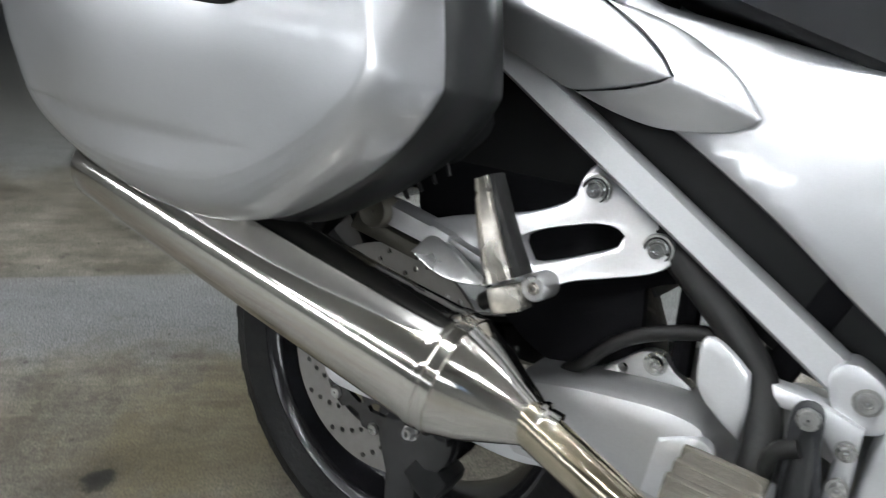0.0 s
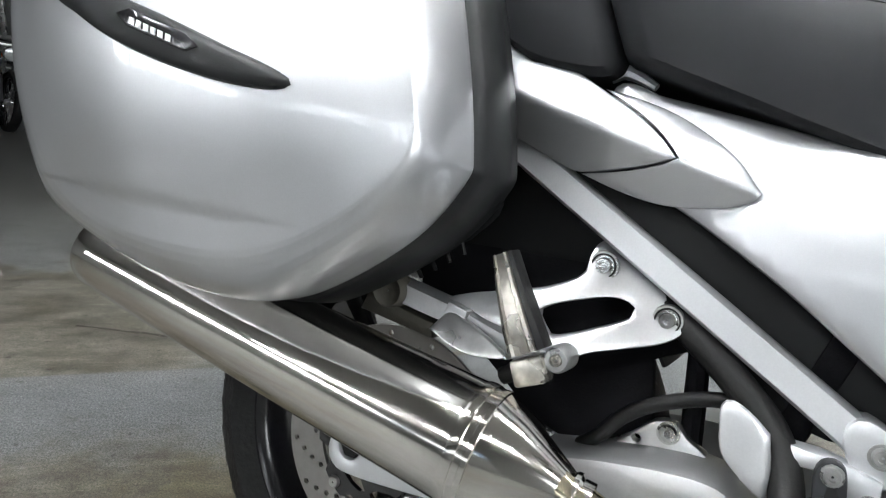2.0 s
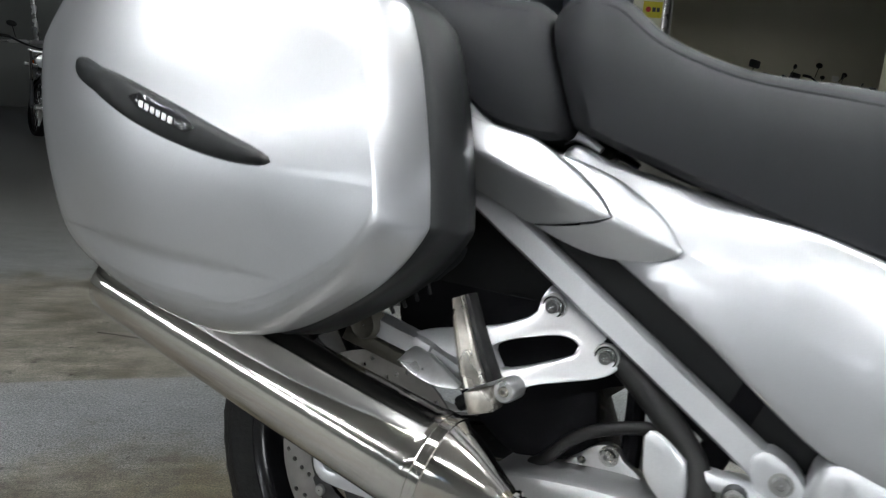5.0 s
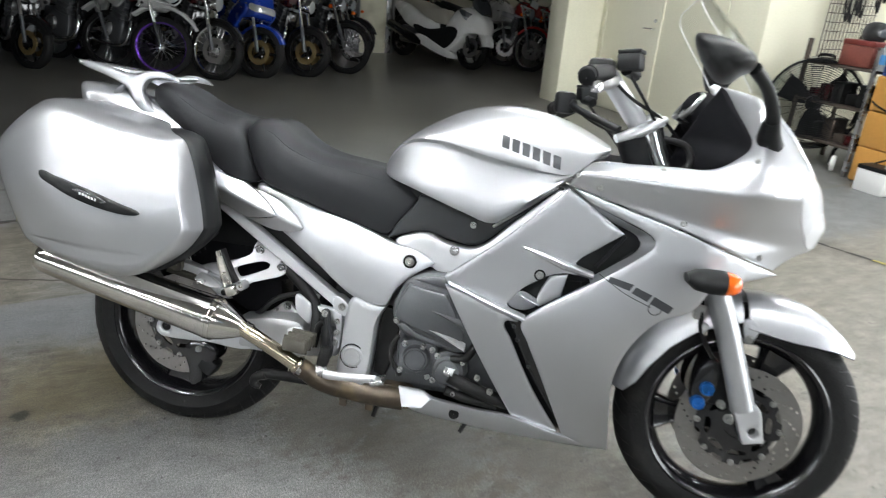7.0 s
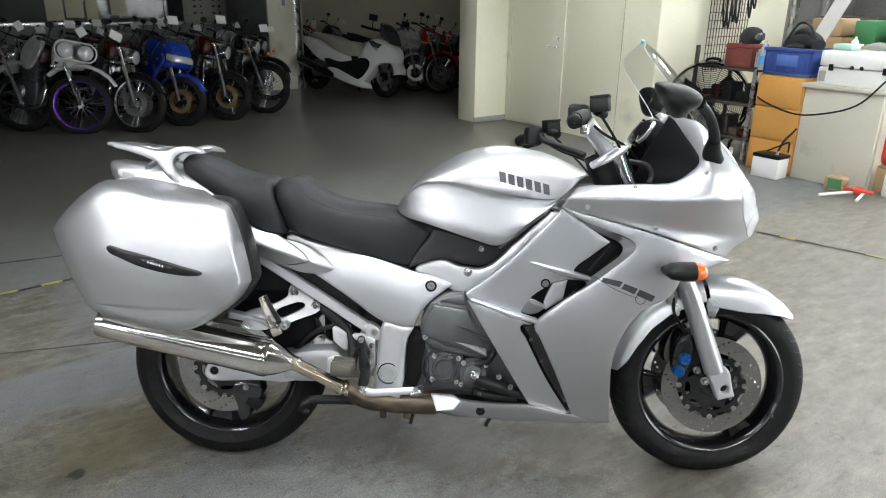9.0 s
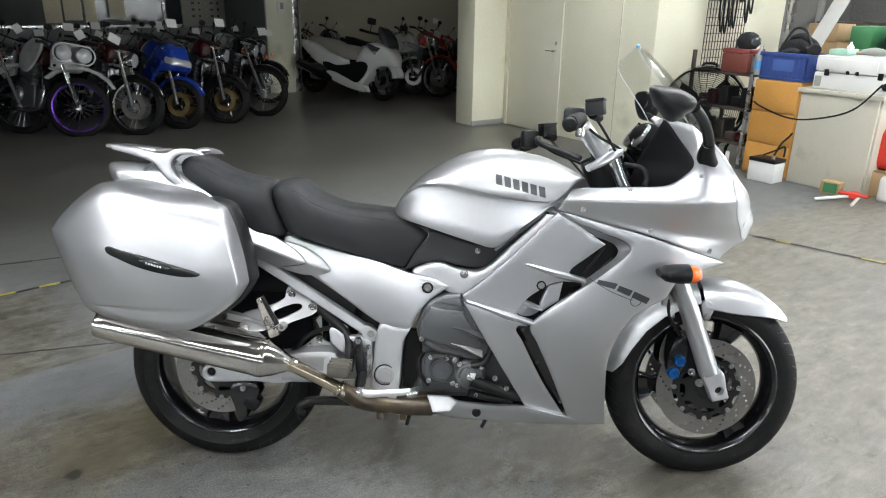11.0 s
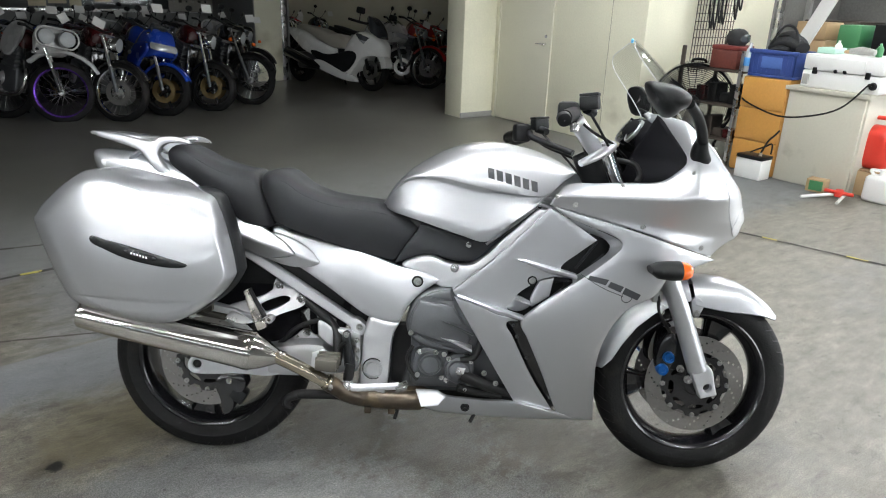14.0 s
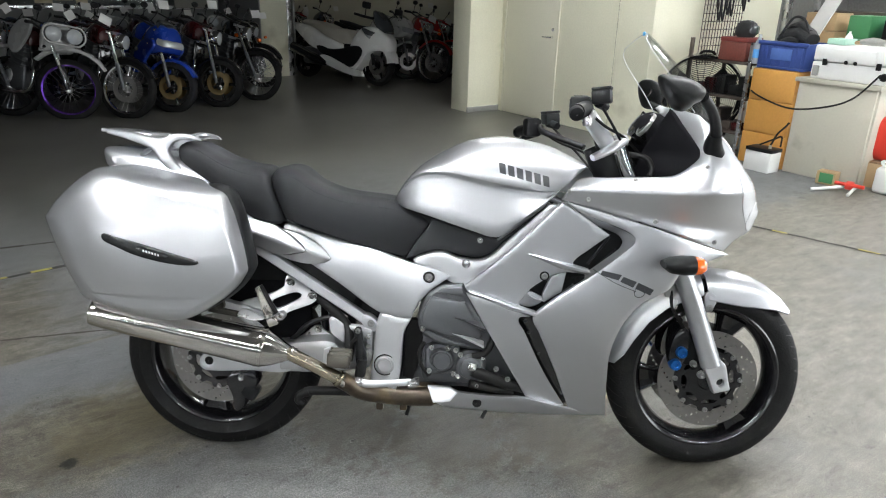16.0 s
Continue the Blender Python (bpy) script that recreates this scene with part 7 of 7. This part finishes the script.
cruiser = park(motorcycle("red cruiser motorcycle with a chrome headlight", RED_PAINT, RED_PAINT, CHROME, True, "round", DISC, .72, 0, False, True), 5.466, 6.88, -98)
park(motorcycle("white and red sports motorcycle", WHITE_PAINT, WHITE_PAINT, BLACK_GLOSS, False, "cowl", DISC, .80), 5.343, 7.32, -70)
park(motorcycle("red and white off-road motorcycle with white side panels", RED_PAINT, WHITE_PAINT, BLACK_GLOSS, True, "round", None, .88, .02, True, steer=20), .02, 6.55, -48)
for src, places in ((red_naked, ((-.75, 6.5, -80), (-1.8, 6.4, -88), (1.75, 7.9, -80), (.95, 7.6, -78), (6.6, 8.6, -95))), (naked, ((-.55, 7.3, -74), (-1.25, 6.6, -86), (1.2, 8.2, -80), (7.3, 8.3, -100))), (cruiser, ((6.1, 7.3, -95), (6.9, 7.4, -95), (4.9, 9.9, -85))), (black, ((2.3, 8.3, -80), (5.4, 9.8, -80), (4.75, 9.5, -70), (-2.4, 6.5, -86), (-3.2, 6.5, -86), (.3, 8.4, -85), (3.05, 7.5, -84), (2.0, 9.1, -82), (-.2, 8.9, -80))), (blue, ((.6, 7.3, -80), (-1.6, 7.6, -84))), (twin, ((2.9, 8.7, -78), (1.5, 8.9, -76)))):
    for u, v, h in places:
        copy_thing(src, HALL @ pose(u, v, 0, 0, 0, h) @ Matrix.Rotation(radians(-13), 4, "X") @ Matrix.Scale(.93, 4))


def scooter():
    m = thing("scooter", "large white scooter with a grey two-step seat", "scooter", None)
    plain_wheel(m, "front_wheel", 0, .30, .062, BLACK_GLOSS, False, DISC)
    plain_wheel(m, "rear_wheel", -1.48, .28, .075, BLACK_GLOSS, False, None)
    body = part("front_shell", saddle([(.26, .58, .27, .52, .03), (.22, .68, .22, .50, .11), (.12, .76, .10, .50, .17), (-.02, .82, -.04, .46, .21), (-.16, .84, -.18, .30, .225), (-.30, .80, -.34, .14, .225), (-.40, .70, -.48, .13, .20)], SEAT_SHAPE), SCOOTER_WHITE, m, "white front shell")
    part("rear_body", saddle([(-.56, .55, -.56, .42, .14), (-.75, .60, -.75, .42, .21), (-1.0, .66, -1.0, .42, .235), (-1.25, .76, -1.25, .48, .235), (-1.45, .80, -1.45, .58, .20), (-1.70, .82, -1.70, .70, .12), (-1.85, .82, -1.85, .77, .05)], SEAT_SHAPE), SCOOTER_WHITE, m, "white rear body")
    for s in (-1, 1):
        part("headlight", sheet([(-.17, .76), (-.06, .75), (.08, .69), (.20, .61), (.21, .56), (.10, .58), (-.04, .65)], lambda x, z: .228 - .62 * max(0, x + .06), (), .03, .04, .010, s), GLASS_LENS, body, "slanted headlight")
        part("lamp_visor", sheet([(-.19, .79), (-.06, .77), (.06, .71), (-.05, .70), (-.14, .73)], lambda x, z: .234 - .62 * max(0, x + .06), (), .03, .03, .004, s), SMOKE, body)
        part("side_sill", sheet([(-1.01, .33), (-.87, .365), (-.58, .29), (-.35, .22), (-.14, .18), (-.10, .11), (-.44, .13), (-.92, .25)], even(.250), (), .05, .05, .02, s), SCOOTER_WHITE, m, "white side sill")
        part("footboard", sheet([(-1.09, .50), (-.80, .46), (-.57, .48), (-.30, .54), (-.16, .50), (-.18, .38), (-.35, .23), (-.63, .28), (-1.03, .41)], even(.236), (), .05, .06, .01, s), PLASTIC, m, "black footboard")
        part("fork_leg", tube([(0, s * .11, .30), (-.10, s * .11, .56)], .026, 2, 10), BLACK_GLOSS, m)
        part("mirror", block((.05, .15, .09), (-.02, s * .36, 1.10), .018), PLASTIC, m)
        part("mirror_stem", tube([(-.16, s * .22, .94), (-.04, s * .34, 1.08)], .007, 2, 6), PLASTIC, m)
    part("front_fender", rings_to_mesh([[Vector(((.325 + dr) * math.cos(radians(d)), y, .30 + (.325 + dr) * math.sin(radians(d)))) for y, dr in ((-.09, -.09), (-.075, .0), (0, .016), (.075, 0), (.09, -.09), (.082, -.094), (0, .006), (-.082, -.094))] for d in range(10, 121, 11)]), SCOOTER_WHITE, m)
    part("screen", saddle([(.12, .80, .14, .76, .12), (.05, .93, .07, .80, .17), (-.05, 1.04, -.01, .84, .16), (-.12, 1.07, -.10, .92, .11)], SEAT_SHAPE), SMOKE, m, "smoked windscreen")
    part("seat", saddle([(-.42, .60, -.42, .54, .08), (-.52, .72, -.52, .56, .15), (-.64, .78, -.66, .56, .18), (-.80, .76, -.82, .60, .19), (-.98, .82, -1.0, .66, .20), (-1.18, .86, -1.2, .74, .19), (-1.45, .88, -1.45, .80, .15), (-1.60, .86, -1.60, .82, .08)], SEAT_SHAPE), material("pale grey scooter seat vinyl", (.36, .34, .29), .5, 0, .1, 200, 6), m, "pale grey two-step seat")
    part("tunnel", block((.60, .30, .34), (-.62, 0, .40), .05), PLASTIC, m)
    part("engine", block((.55, .30, .26), (-1.20, 0, .34), .05), CASING, m)
    part("muffler", tube([(-.85, -.24, .24), (-1.05, -.27, .30), (-1.55, -.29, .44)], [.03, .070, .072], 4, 16), BLACK_GLOSS, m)
    part("handlebar", tube([(-.26, -.34, .98), (-.20, -.16, .96), (-.20, .16, .96), (-.26, .34, .98)], .02, 4, 10), PLASTIC, m)
    part("side_stand", tube([(-.80, .15, .30), (-.76, .28, .02)], .011, 2, 8), RUBBER, m)
    return m


park(scooter(), 4.60, 6.88, -72, -9, .96)

# ---------------------------------------------------------------- workshop corner
ORANGE = material("orange-brown varnished board", (.50, .25, .06), .45, 0, .10, 60, 5, .05, 0, .08)
BEIGE = material("beige laminate", (.50, .48, .40), .5, 0, .05, 60, 3, .02, 0, .06, (.40, .38, .31), -.03)
CRATE_BLUE = material("blue crate plastic", (.03, .06, .22), .45, 0, .1, 100, 8, .05)
GREEN_PL = material("green plastic", (.05, .20, .08), .45, 0, .1, 100, 8, .05)
RED_PL = material("red plastic", (.55, .035, .02), .4, 0, .08, 100, 8, .03)
TAN_BOX = material("brown cardboard", (.38, .26, .14), .7, 0, .1, 80, 6, .1)
DARK_STEEL = material("dark rusty steel", (.07, .055, .045), .55, .4, .2, 80, 8, .1)
CLOTH = material("black woven cloth", (.012, .012, .013), .9, 0, .3, 300, 14, .6)
WHITE_PL = material("white plastic", (.72, .72, .70), .4, 0, .05, 100, 6)


def shop(name, label, category, u, v, z=0, turn=0, group=""):
    return thing(name, label, category, HALL @ pose(u, v, z, 0, 0, turn), group)


t = shop("drawer_cabinet", "orange-brown wooden cabinet with three stacked drawers", "cabinet", 5.11, 1.07)
part("body", block((.50, .40, .80), (.262, .20, .405), .006), ORANGE, t)
for z0, z1 in ((.02, .275), (.285, .545), (.555, .80)):
    part("drawer_front", block((.02, .39, z1 - z0), (.003, .20, (z0 + z1) / 2), .005), ORANGE, t)
t = shop("workbench", "beige laminate workbench with a plain front panel", "workbench", 5.12, .46)
part("front_panel", block((.03, .60, .74), (.015, .30, .37), .006), BEIGE, t)
part("side_panel", block((.60, .03, .74), (.33, .0, .37), .006), BEIGE, t)
part("worktop", block((.70, .66, .035), (.33, .30, .7575), .005), BEIGE, t)
t = shop("crate", "blue ventilated plastic crate on the cabinet", "crate", 5.13, 1.06, .81)
part("base", block((.44, .40, .02), (.22, .20, .01), .004), CRATE_BLUE, t)
for (sx, sy, cx, cy) in ((.02, .40, .01, .20), (.02, .40, .43, .20), (.44, .02, .22, .01), (.44, .02, .22, .39)):
    part("wall", block((sx, sy, .19), (cx, cy, .115), .005), CRATE_BLUE, t)
part("rim", block((.022, .43, .03), (.0, .20, .205), .006), CRATE_BLUE, t)
for k in range(9):
    part("rib", block((.006, .010, .15), (-.003, .03 + .042 * k, .105), .002), CRATE_BLUE, t)
part("label_plate", block((.004, .18, .09), (-.005, .20, .12), .002), material("faded blue label", (.06, .12, .34), .5), t)
t = shop("tool_bag", "black cloth bag lying in the crate", "bag", 5.35, 1.25, .84)
part("bag", tube([(-.06, -.14, .21), (0, -.03, .24), (.02, .10, .22), (.0, .17, .17)], [.06, .095, .085, .05], 6, 16, .8), CLOTH, t)
part("bag_flap", tube([(-.05, -.10, .27), (.0, .0, .31), (.03, .08, .29), (.02, .15, .23)], [.03, .055, .06, .03], 5, 14, .6), CLOTH, t)
part("bag_strap", tube([(-.08, -.12, .24), (-.07, -.05, .36), (-.05, .06, .37), (-.07, .14, .22)], .010, 6, 8), CLOTH, t)
part("bag_pocket", tube([(-.09, -.04, .19), (-.10, .03, .20), (-.09, .10, .18)], [.03, .04, .03], 5, 12, .7), CLOTH, t)
t = shop("equipment_case", "white latched equipment case on the bench", "case", 5.14, .40, .776)
part("lower_shell", block((.50, .60, .13), (.25, .30, .065), .012), WHITE_PL, t)
part("upper_shell", block((.50, .60, .12), (.25, .30, .195), .016), WHITE_PL, t)
part("front_plate", block((.01, .38, .10), (-.004, .32, .185), .004), WHITE_PL, t)
for y in (.10, .50):
    part("latch", block((.018, .035, .05), (-.004, y, .13), .004), PLASTIC, t, "black latch")
for y in (.27, .34):
    part("knob", lathe([(.001, -.014), (.014, -.012), (.016, 0)], (0, y, .14), "x", 14), PLASTIC, t)
part("corner_pad", block((.02, .05, .08), (-.004, .56, .06), .008), SOCLE, t)
part("socket", lathe([(.001, -.02), (.024, -.018), (.03, 0)], (0, .05, .06), "x", 16), PLASTIC, t, "black plug in the case")
for k, (y, c) in enumerate(((.15, GREEN_PL), (.46, WHITE_PL))):
    tt = shop("bottle", "small plastic bottle on the white case", "bottle", 5.35, .40 + y, 1.033)
    part("body", lathe([(.001, 0), (.024, .002), (.027, .014), (.027, .06), (.014, .08), (.009, .086), (.009, .10), (.001, .10)], axis="z", segs=18), c, tt)
cab = part("power_cable", tube([(5.06, .44, .86), (5.03, .60, .66), (5.03, .85, .56), (5.05, 1.10, .53), (5.08, 1.40, .60), (5.2, 1.55, .66)], .007, 8, 8), RUBBER)
cab.matrix_world = HALL
tagged(cab, "black power cable sagging across the cabinet fronts", "cable")
t = shop("car_battery", "white car battery with a black lid", "battery", 4.90, 1.05, 0, 0)
part("case", block((.16, .23, .165), (.08, .12, .083), .006), WHITE_PL, t)
part("lid", block((.165, .235, .03), (.08, .12, .18), .005), PLASTIC, t, "black lid")
part("terminal", lathe([(.001, .03), (.012, .03), (.014, 0)], (.06, .06, .195), "z", 12), BOLT, t)
part("lead", tube([(.06, .06, .22), (.08, .03, .32), (.10, -.01, .38), (.12, -.03, .42)], .008, 5, 8), RUBBER, t, "black battery lead")
part("lead", tube([(.07, .16, .21), (.10, .06, .27), (.10, .0, .30), (.09, -.01, .22)], .007, 5, 8), RUBBER, t)
t = shop("small_box", "small green and brown carton on the floor", "box", 4.99, .55, 0, 8)
part("carton", block((.11, .14, .10), (.06, .08, .052), .004), TAN_BOX, t)
part("green_print", block((.004, .10, .075), (.002, .075, .055), 0), GREEN_PL, t)
t = shop("axle_stand", "red hand tool with white rods on the floor", "tool", 4.92, .35, 0, 20)
part("head", block((.10, .06, .05), (.05, .06, .05), .012), RED_PL, t)
part("rod", tube([(.05, .08, .04), (-.10, .30, .012)], .012, 3, 10), WHITE_PL, t)
part("rod", tube([(.06, .02, .04), (-.12, .05, .012)], .012, 3, 10), WHITE_PL, t)
part("crossbar", tube([(.0, -.04, .06), (.04, .16, .06)], .014, 3, 10), RED_PL, t)
t = shop("carton", "brown cardboard carton on the floor", "box", 5.22, .29, 0)
part("box", block((.30, .24, .19), (.15, .12, .096), .005), TAN_BOX, t)
part("flap", block((.15, .24, .005), (.08, .12, .197), .001, pose(0, 0, 0, 0, 3, 0)), TAN_BOX, t)
t = shop("fuel_can", "red plastic fuel can standing on a carton", "fuel can", 5.25, .27, .20)
part("body", block((.20, .26, .34), (.10, .13, .171), .085, segs=5), RED_PL, t)
part("handle", tube([(.10, .05, .335), (.10, .07, .39), (.10, .19, .39), (.10, .21, .335)], .016, 5, 10), RED_PL, t)
part("cap", lathe([(.001, .05), (.03, .05), (.032, 0)], (.10, .04, .33), "z", 18), RED_PL, t)
t = shop("jug", "white plastic jug on the floor", "jug", 5.08, .13, 0)
part("body", block((.14, .20, .20), (.07, .10, .101), .03, segs=3), WHITE_PL, t)
part("neck", lathe([(.03, .19), (.025, .23), (.028, .25), (.001, .25)], (.07, .10, 0), "z", 16), WHITE_PL, t)
part("handle", tube([(.07, .15, .19), (.07, .19, .23), (.07, .11, .24)], .012, 5, 8), WHITE_PL, t)

# big drum fan
t = shop("floor_fan", "large black drum fan on wheels", "fan", 5.24, 2.02, 0, 32)
part("drum", lathe([(.345, -.14), (.365, -.15), (.37, -.10), (.36, 0), (.37, .10), (.365, .15), (.345, .14), (.335, 0), (.345, -.14)], (0, 0, .50), "x", 48), BLACK_GLOSS, t)
for k in range(20):
    part("grille_ring", lathe([(.035 + .0165 * k, -.152), (.038 + .0165 * k, -.156), (.041 + .0165 * k, -.152), (.038 + .0165 * k, -.148), (.035 + .0165 * k, -.152)], (0, 0, .50), "x", 36), PLASTIC, t)
for k in range(24):
    a = math.pi * k / 12
    part("grille_bar", tube([(-.158, .03 * math.cos(a), .50 + .03 * math.sin(a)), (-.15, .355 * math.cos(a), .50 + .355 * math.sin(a))], .003, 1, 6), PLASTIC, t)
for k in range(3):
    a = 2 * math.pi * k / 3 + .4
    d, n = Vector((0, math.cos(a), math.sin(a))), Vector((0, -math.sin(a), math.cos(a)))
    part("blade", rings_to_mesh([[Vector((-.04, 0, .5)) + d * r + n * w - Vector((.05 * w / .1, 0, 0)), Vector((-.03, 0, .5)) + d * r + n * w - Vector((.05 * w / .1, 0, 0)), Vector((.03, 0, .5)) + d * r - n * w, Vector((.02, 0, .5)) + d * r - n * w] for r, w in ((.05, .04), (.15, .09), (.28, .11))]), PLASTIC, t)
part("motor", lathe([(.001, -.10), (.06, -.09), (.07, 0), (.06, .1), (.001, .11)], (0, 0, .50), "x", 20), PLASTIC, t)
part("handle", tube([(0, -.06, .83), (0, -.05, .88), (0, .05, .88), (0, .06, .83)], .012, 4, 8), BLACK_GLOSS, t)
for y in (-.24, .24):
    part("foot_rail", tube([(-.18, y, .05), (0, y, .14), (.18, y, .05)], .014, 4, 8), PLASTIC, t)
    part("wheel", lathe([(.02, -.018), (.06, -.018), (.065, 0), (.06, .018), (.02, .018)], (-.18, y * 1.1, .066), "y", 20), WHITE_PL, t, "white castor wheel")
    part("drum_bracket", tube([(0, y, .12), (0, y * 1.25, .3), (0, y * 1.36, .5)], .012, 4, 8), PLASTIC, t)

# shelf with tools and a wire grid with hanging leads
t = shop("shelf_rack", "dark steel shelf rack crowded with tools", "shelf", 5.16, 1.52)
for u in (0, .55):
    for v in (.02, .62):
        part("post", block((.03, .03, 1.0), (u, v, .50), .003), ALLOY if (u, v) == (0, .02) else DARK_STEEL, t)
for z in (.22, .52, .82):
    part("board", block((.58, .64, .02), (.28, .32, z), .003), DARK_STEEL, t)
rnd = random.Random(4)
for z in (.232, .532):
    for k in range(5):
        tt = shop("tool_box", "small dark box on the steel shelf", "box", 5.18 + rnd.uniform(0, .06), 1.55 + .11 * k, z + .003)
        hgt = rnd.uniform(.06, .18)
        part("box", block((.18, .09, hgt), (.09, .045, hgt / 2), .006), rnd.choice((DARK_STEEL, PLASTIC, RUBBER, MAROON, SOCLE)), tt)
t = shop("red_tool_box", "worn red metal tool box on the shelf", "tool box", 5.16, 1.60, .832)
part("box", block((.24, .26, .16), (.12, .13, .082), .012), material("worn red enamel", (.13, .032, .022), .6, .1, .3, 60, 9, .1), t)
part("lid", block((.245, .265, .04), (.12, .13, .18), .01), material("worn dark red enamel", (.15, .025, .02), .5, .1, .25, 60, 9, .1), t)
part("handle", tube([(.12, .05, .20), (.12, .07, .235), (.12, .19, .235), (.12, .21, .20)], .009, 4, 8), DARK_STEEL, t)
t = shop("bottle", "clear bottle with a blue label beside the tool box", "bottle", 5.16, 1.49, .832)
part("body", lathe([(.001, 0), (.034, .002), (.036, .02), (.036, .15), (.03, .18), (.013, .21), (.013, .24), (.001, .24)], axis="z", segs=18), GLASS_LENS, t)
part("label_band", lathe([(.037, .05), (.037, .12)], axis="z", segs=18), material("blue label print", (.06, .25, .55), .5), t, "blue label")
t = shop("helmet", "dark helmet on the red tool box", "helmet", 5.28, 1.70, 1.033)
part("shell", lathe([(.07, 0), (.092, .03), (.095, .07), (.075, .115), (.04, .135), (.001, .14)], axis="z", segs=24), CLOTH, t)
part("visor", sheet([(-.07, .04), (-.06, .085), (.0, .095), (.06, .085), (.07, .04), (.0, .03)], lambda x, z: .094 - 3 * x * x, (), .03, .006, .003, -1), SMOKE, t)
grid = shop("wire_grid", "wire grid panel hung with black leads and tools", "wire panel", 5.52, 2.30, .72)
for k in range(15):
    part("wire", block((.006, .006, 1.15), (.045 * k, .02, .575), 0), DARK_STEEL, grid)
for k in range(16):
    part("wire", block((.64, .006, .006), (.315, .012, .03 + .075 * k), 0), DARK_STEEL, grid)
for k in range(9):
    x0, z0 = .05 + .065 * k, 1.05 - .05 * (k % 3)
    tt = shop("lead", "coiled black lead hanging on the wire grid", "cable", 5.52 + x0, 2.27, .72 + z0)
    ln = rnd.uniform(.25, .6)
    part("loop", tube([(0, 0, 0), (.03, -.02, -ln * .4), (.015, -.03, -ln), (-.03, -.02, -ln * .6), (0, 0, 0)], .009, 6, 8), RUBBER, tt)
# things behind the bench
slab("window_post", 7.02, 7.10, 2.34, 2.398, 0, 3.8, ALLOY, "grey steel post on the workshop wall", "post", .006)
slab("window_post", 7.62, 7.68, 2.34, 2.398, 0, 3.8, SOCLE, "dark steel post on the workshop wall", "post", .006)


def stack(name, label, category, u, v, sizes, mat, piece):
    """Boxes or bins piled up, each turned a little."""
    t = shop(name, label, category, u, v)
    z = 0
    for q, (sx, sy, sz) in enumerate(sizes):
        part(piece, block((sx, sy, sz * .985), (sx / 2, sy / 2, z + sz / 2), .010, pose(0, 0, 0, 0, 0, (3, -4, 2, -2)[q % 4])), mat, t)
        z += sz
    return t


stack("carton_stack", "stacked brown cartons behind the bench", "box", 6.28, 1.44, ((.42, .34, .40), (.40, .33, .42), (.38, .31, .26), (.30, .29, .16)), TAN_BOX, "carton")
stack("bin_stack", "green plastic bins behind the bench", "bin", 6.26, 1.12, ((.40, .28, .35), (.40, .27, .35), (.38, .26, .33), (.34, .20, .20)), GREEN_PL, "bin")
stack("box_stack", "dark boxes piled behind the bench", "box", 6.25, .62, ((.50, .44, .45), (.46, .42, .42), (.42, .40, .38)), PLASTIC, "box")
stack("box_stack", "dark boxes and a blue bin against the workshop wall", "box", 7.25, .85, ((.50, .50, .50), (.48, .48, .45), (.40, .44, .40)), CRATE_BLUE, "box")
stack("cupboard", "dark steel cupboard in the workshop", "cupboard", 7.30, 1.60, ((.50, .60, .62), (.50, .60, .62)), DARK_STEEL, "door")
t = shop("leaning_board", "pale board leaning on the cartons", "board", 6.12, 1.655)
part("board", block((.02, .13, 1.78), (0, 0, .835), .003, pose(0, 0, 0, 24, 0, 0)), CARD, t)
t = shop("tray", "pale green plastic tray on the white case", "tray", 5.22, .82, 1.033)
part("tray", block((.20, .14, .045), (.10, .07, .023), .010), material("pale green plastic", (.35, .55, .45), .45, 0, .08, 100, 8), t)
t = shop("power_tool", "grey and orange hand tool lying on the white case", "tool", 5.26, .62, 1.033)
part("body", tube([(0, -.08, .035), (.01, .02, .04), (.02, .11, .032)], [.022, .032, .020], 5, 12), SOCLE, t)
part("handle", tube([(.015, .09, .03), (.05, .16, .022)], [.018, .014], 4, 10), TAN_BOX, t)
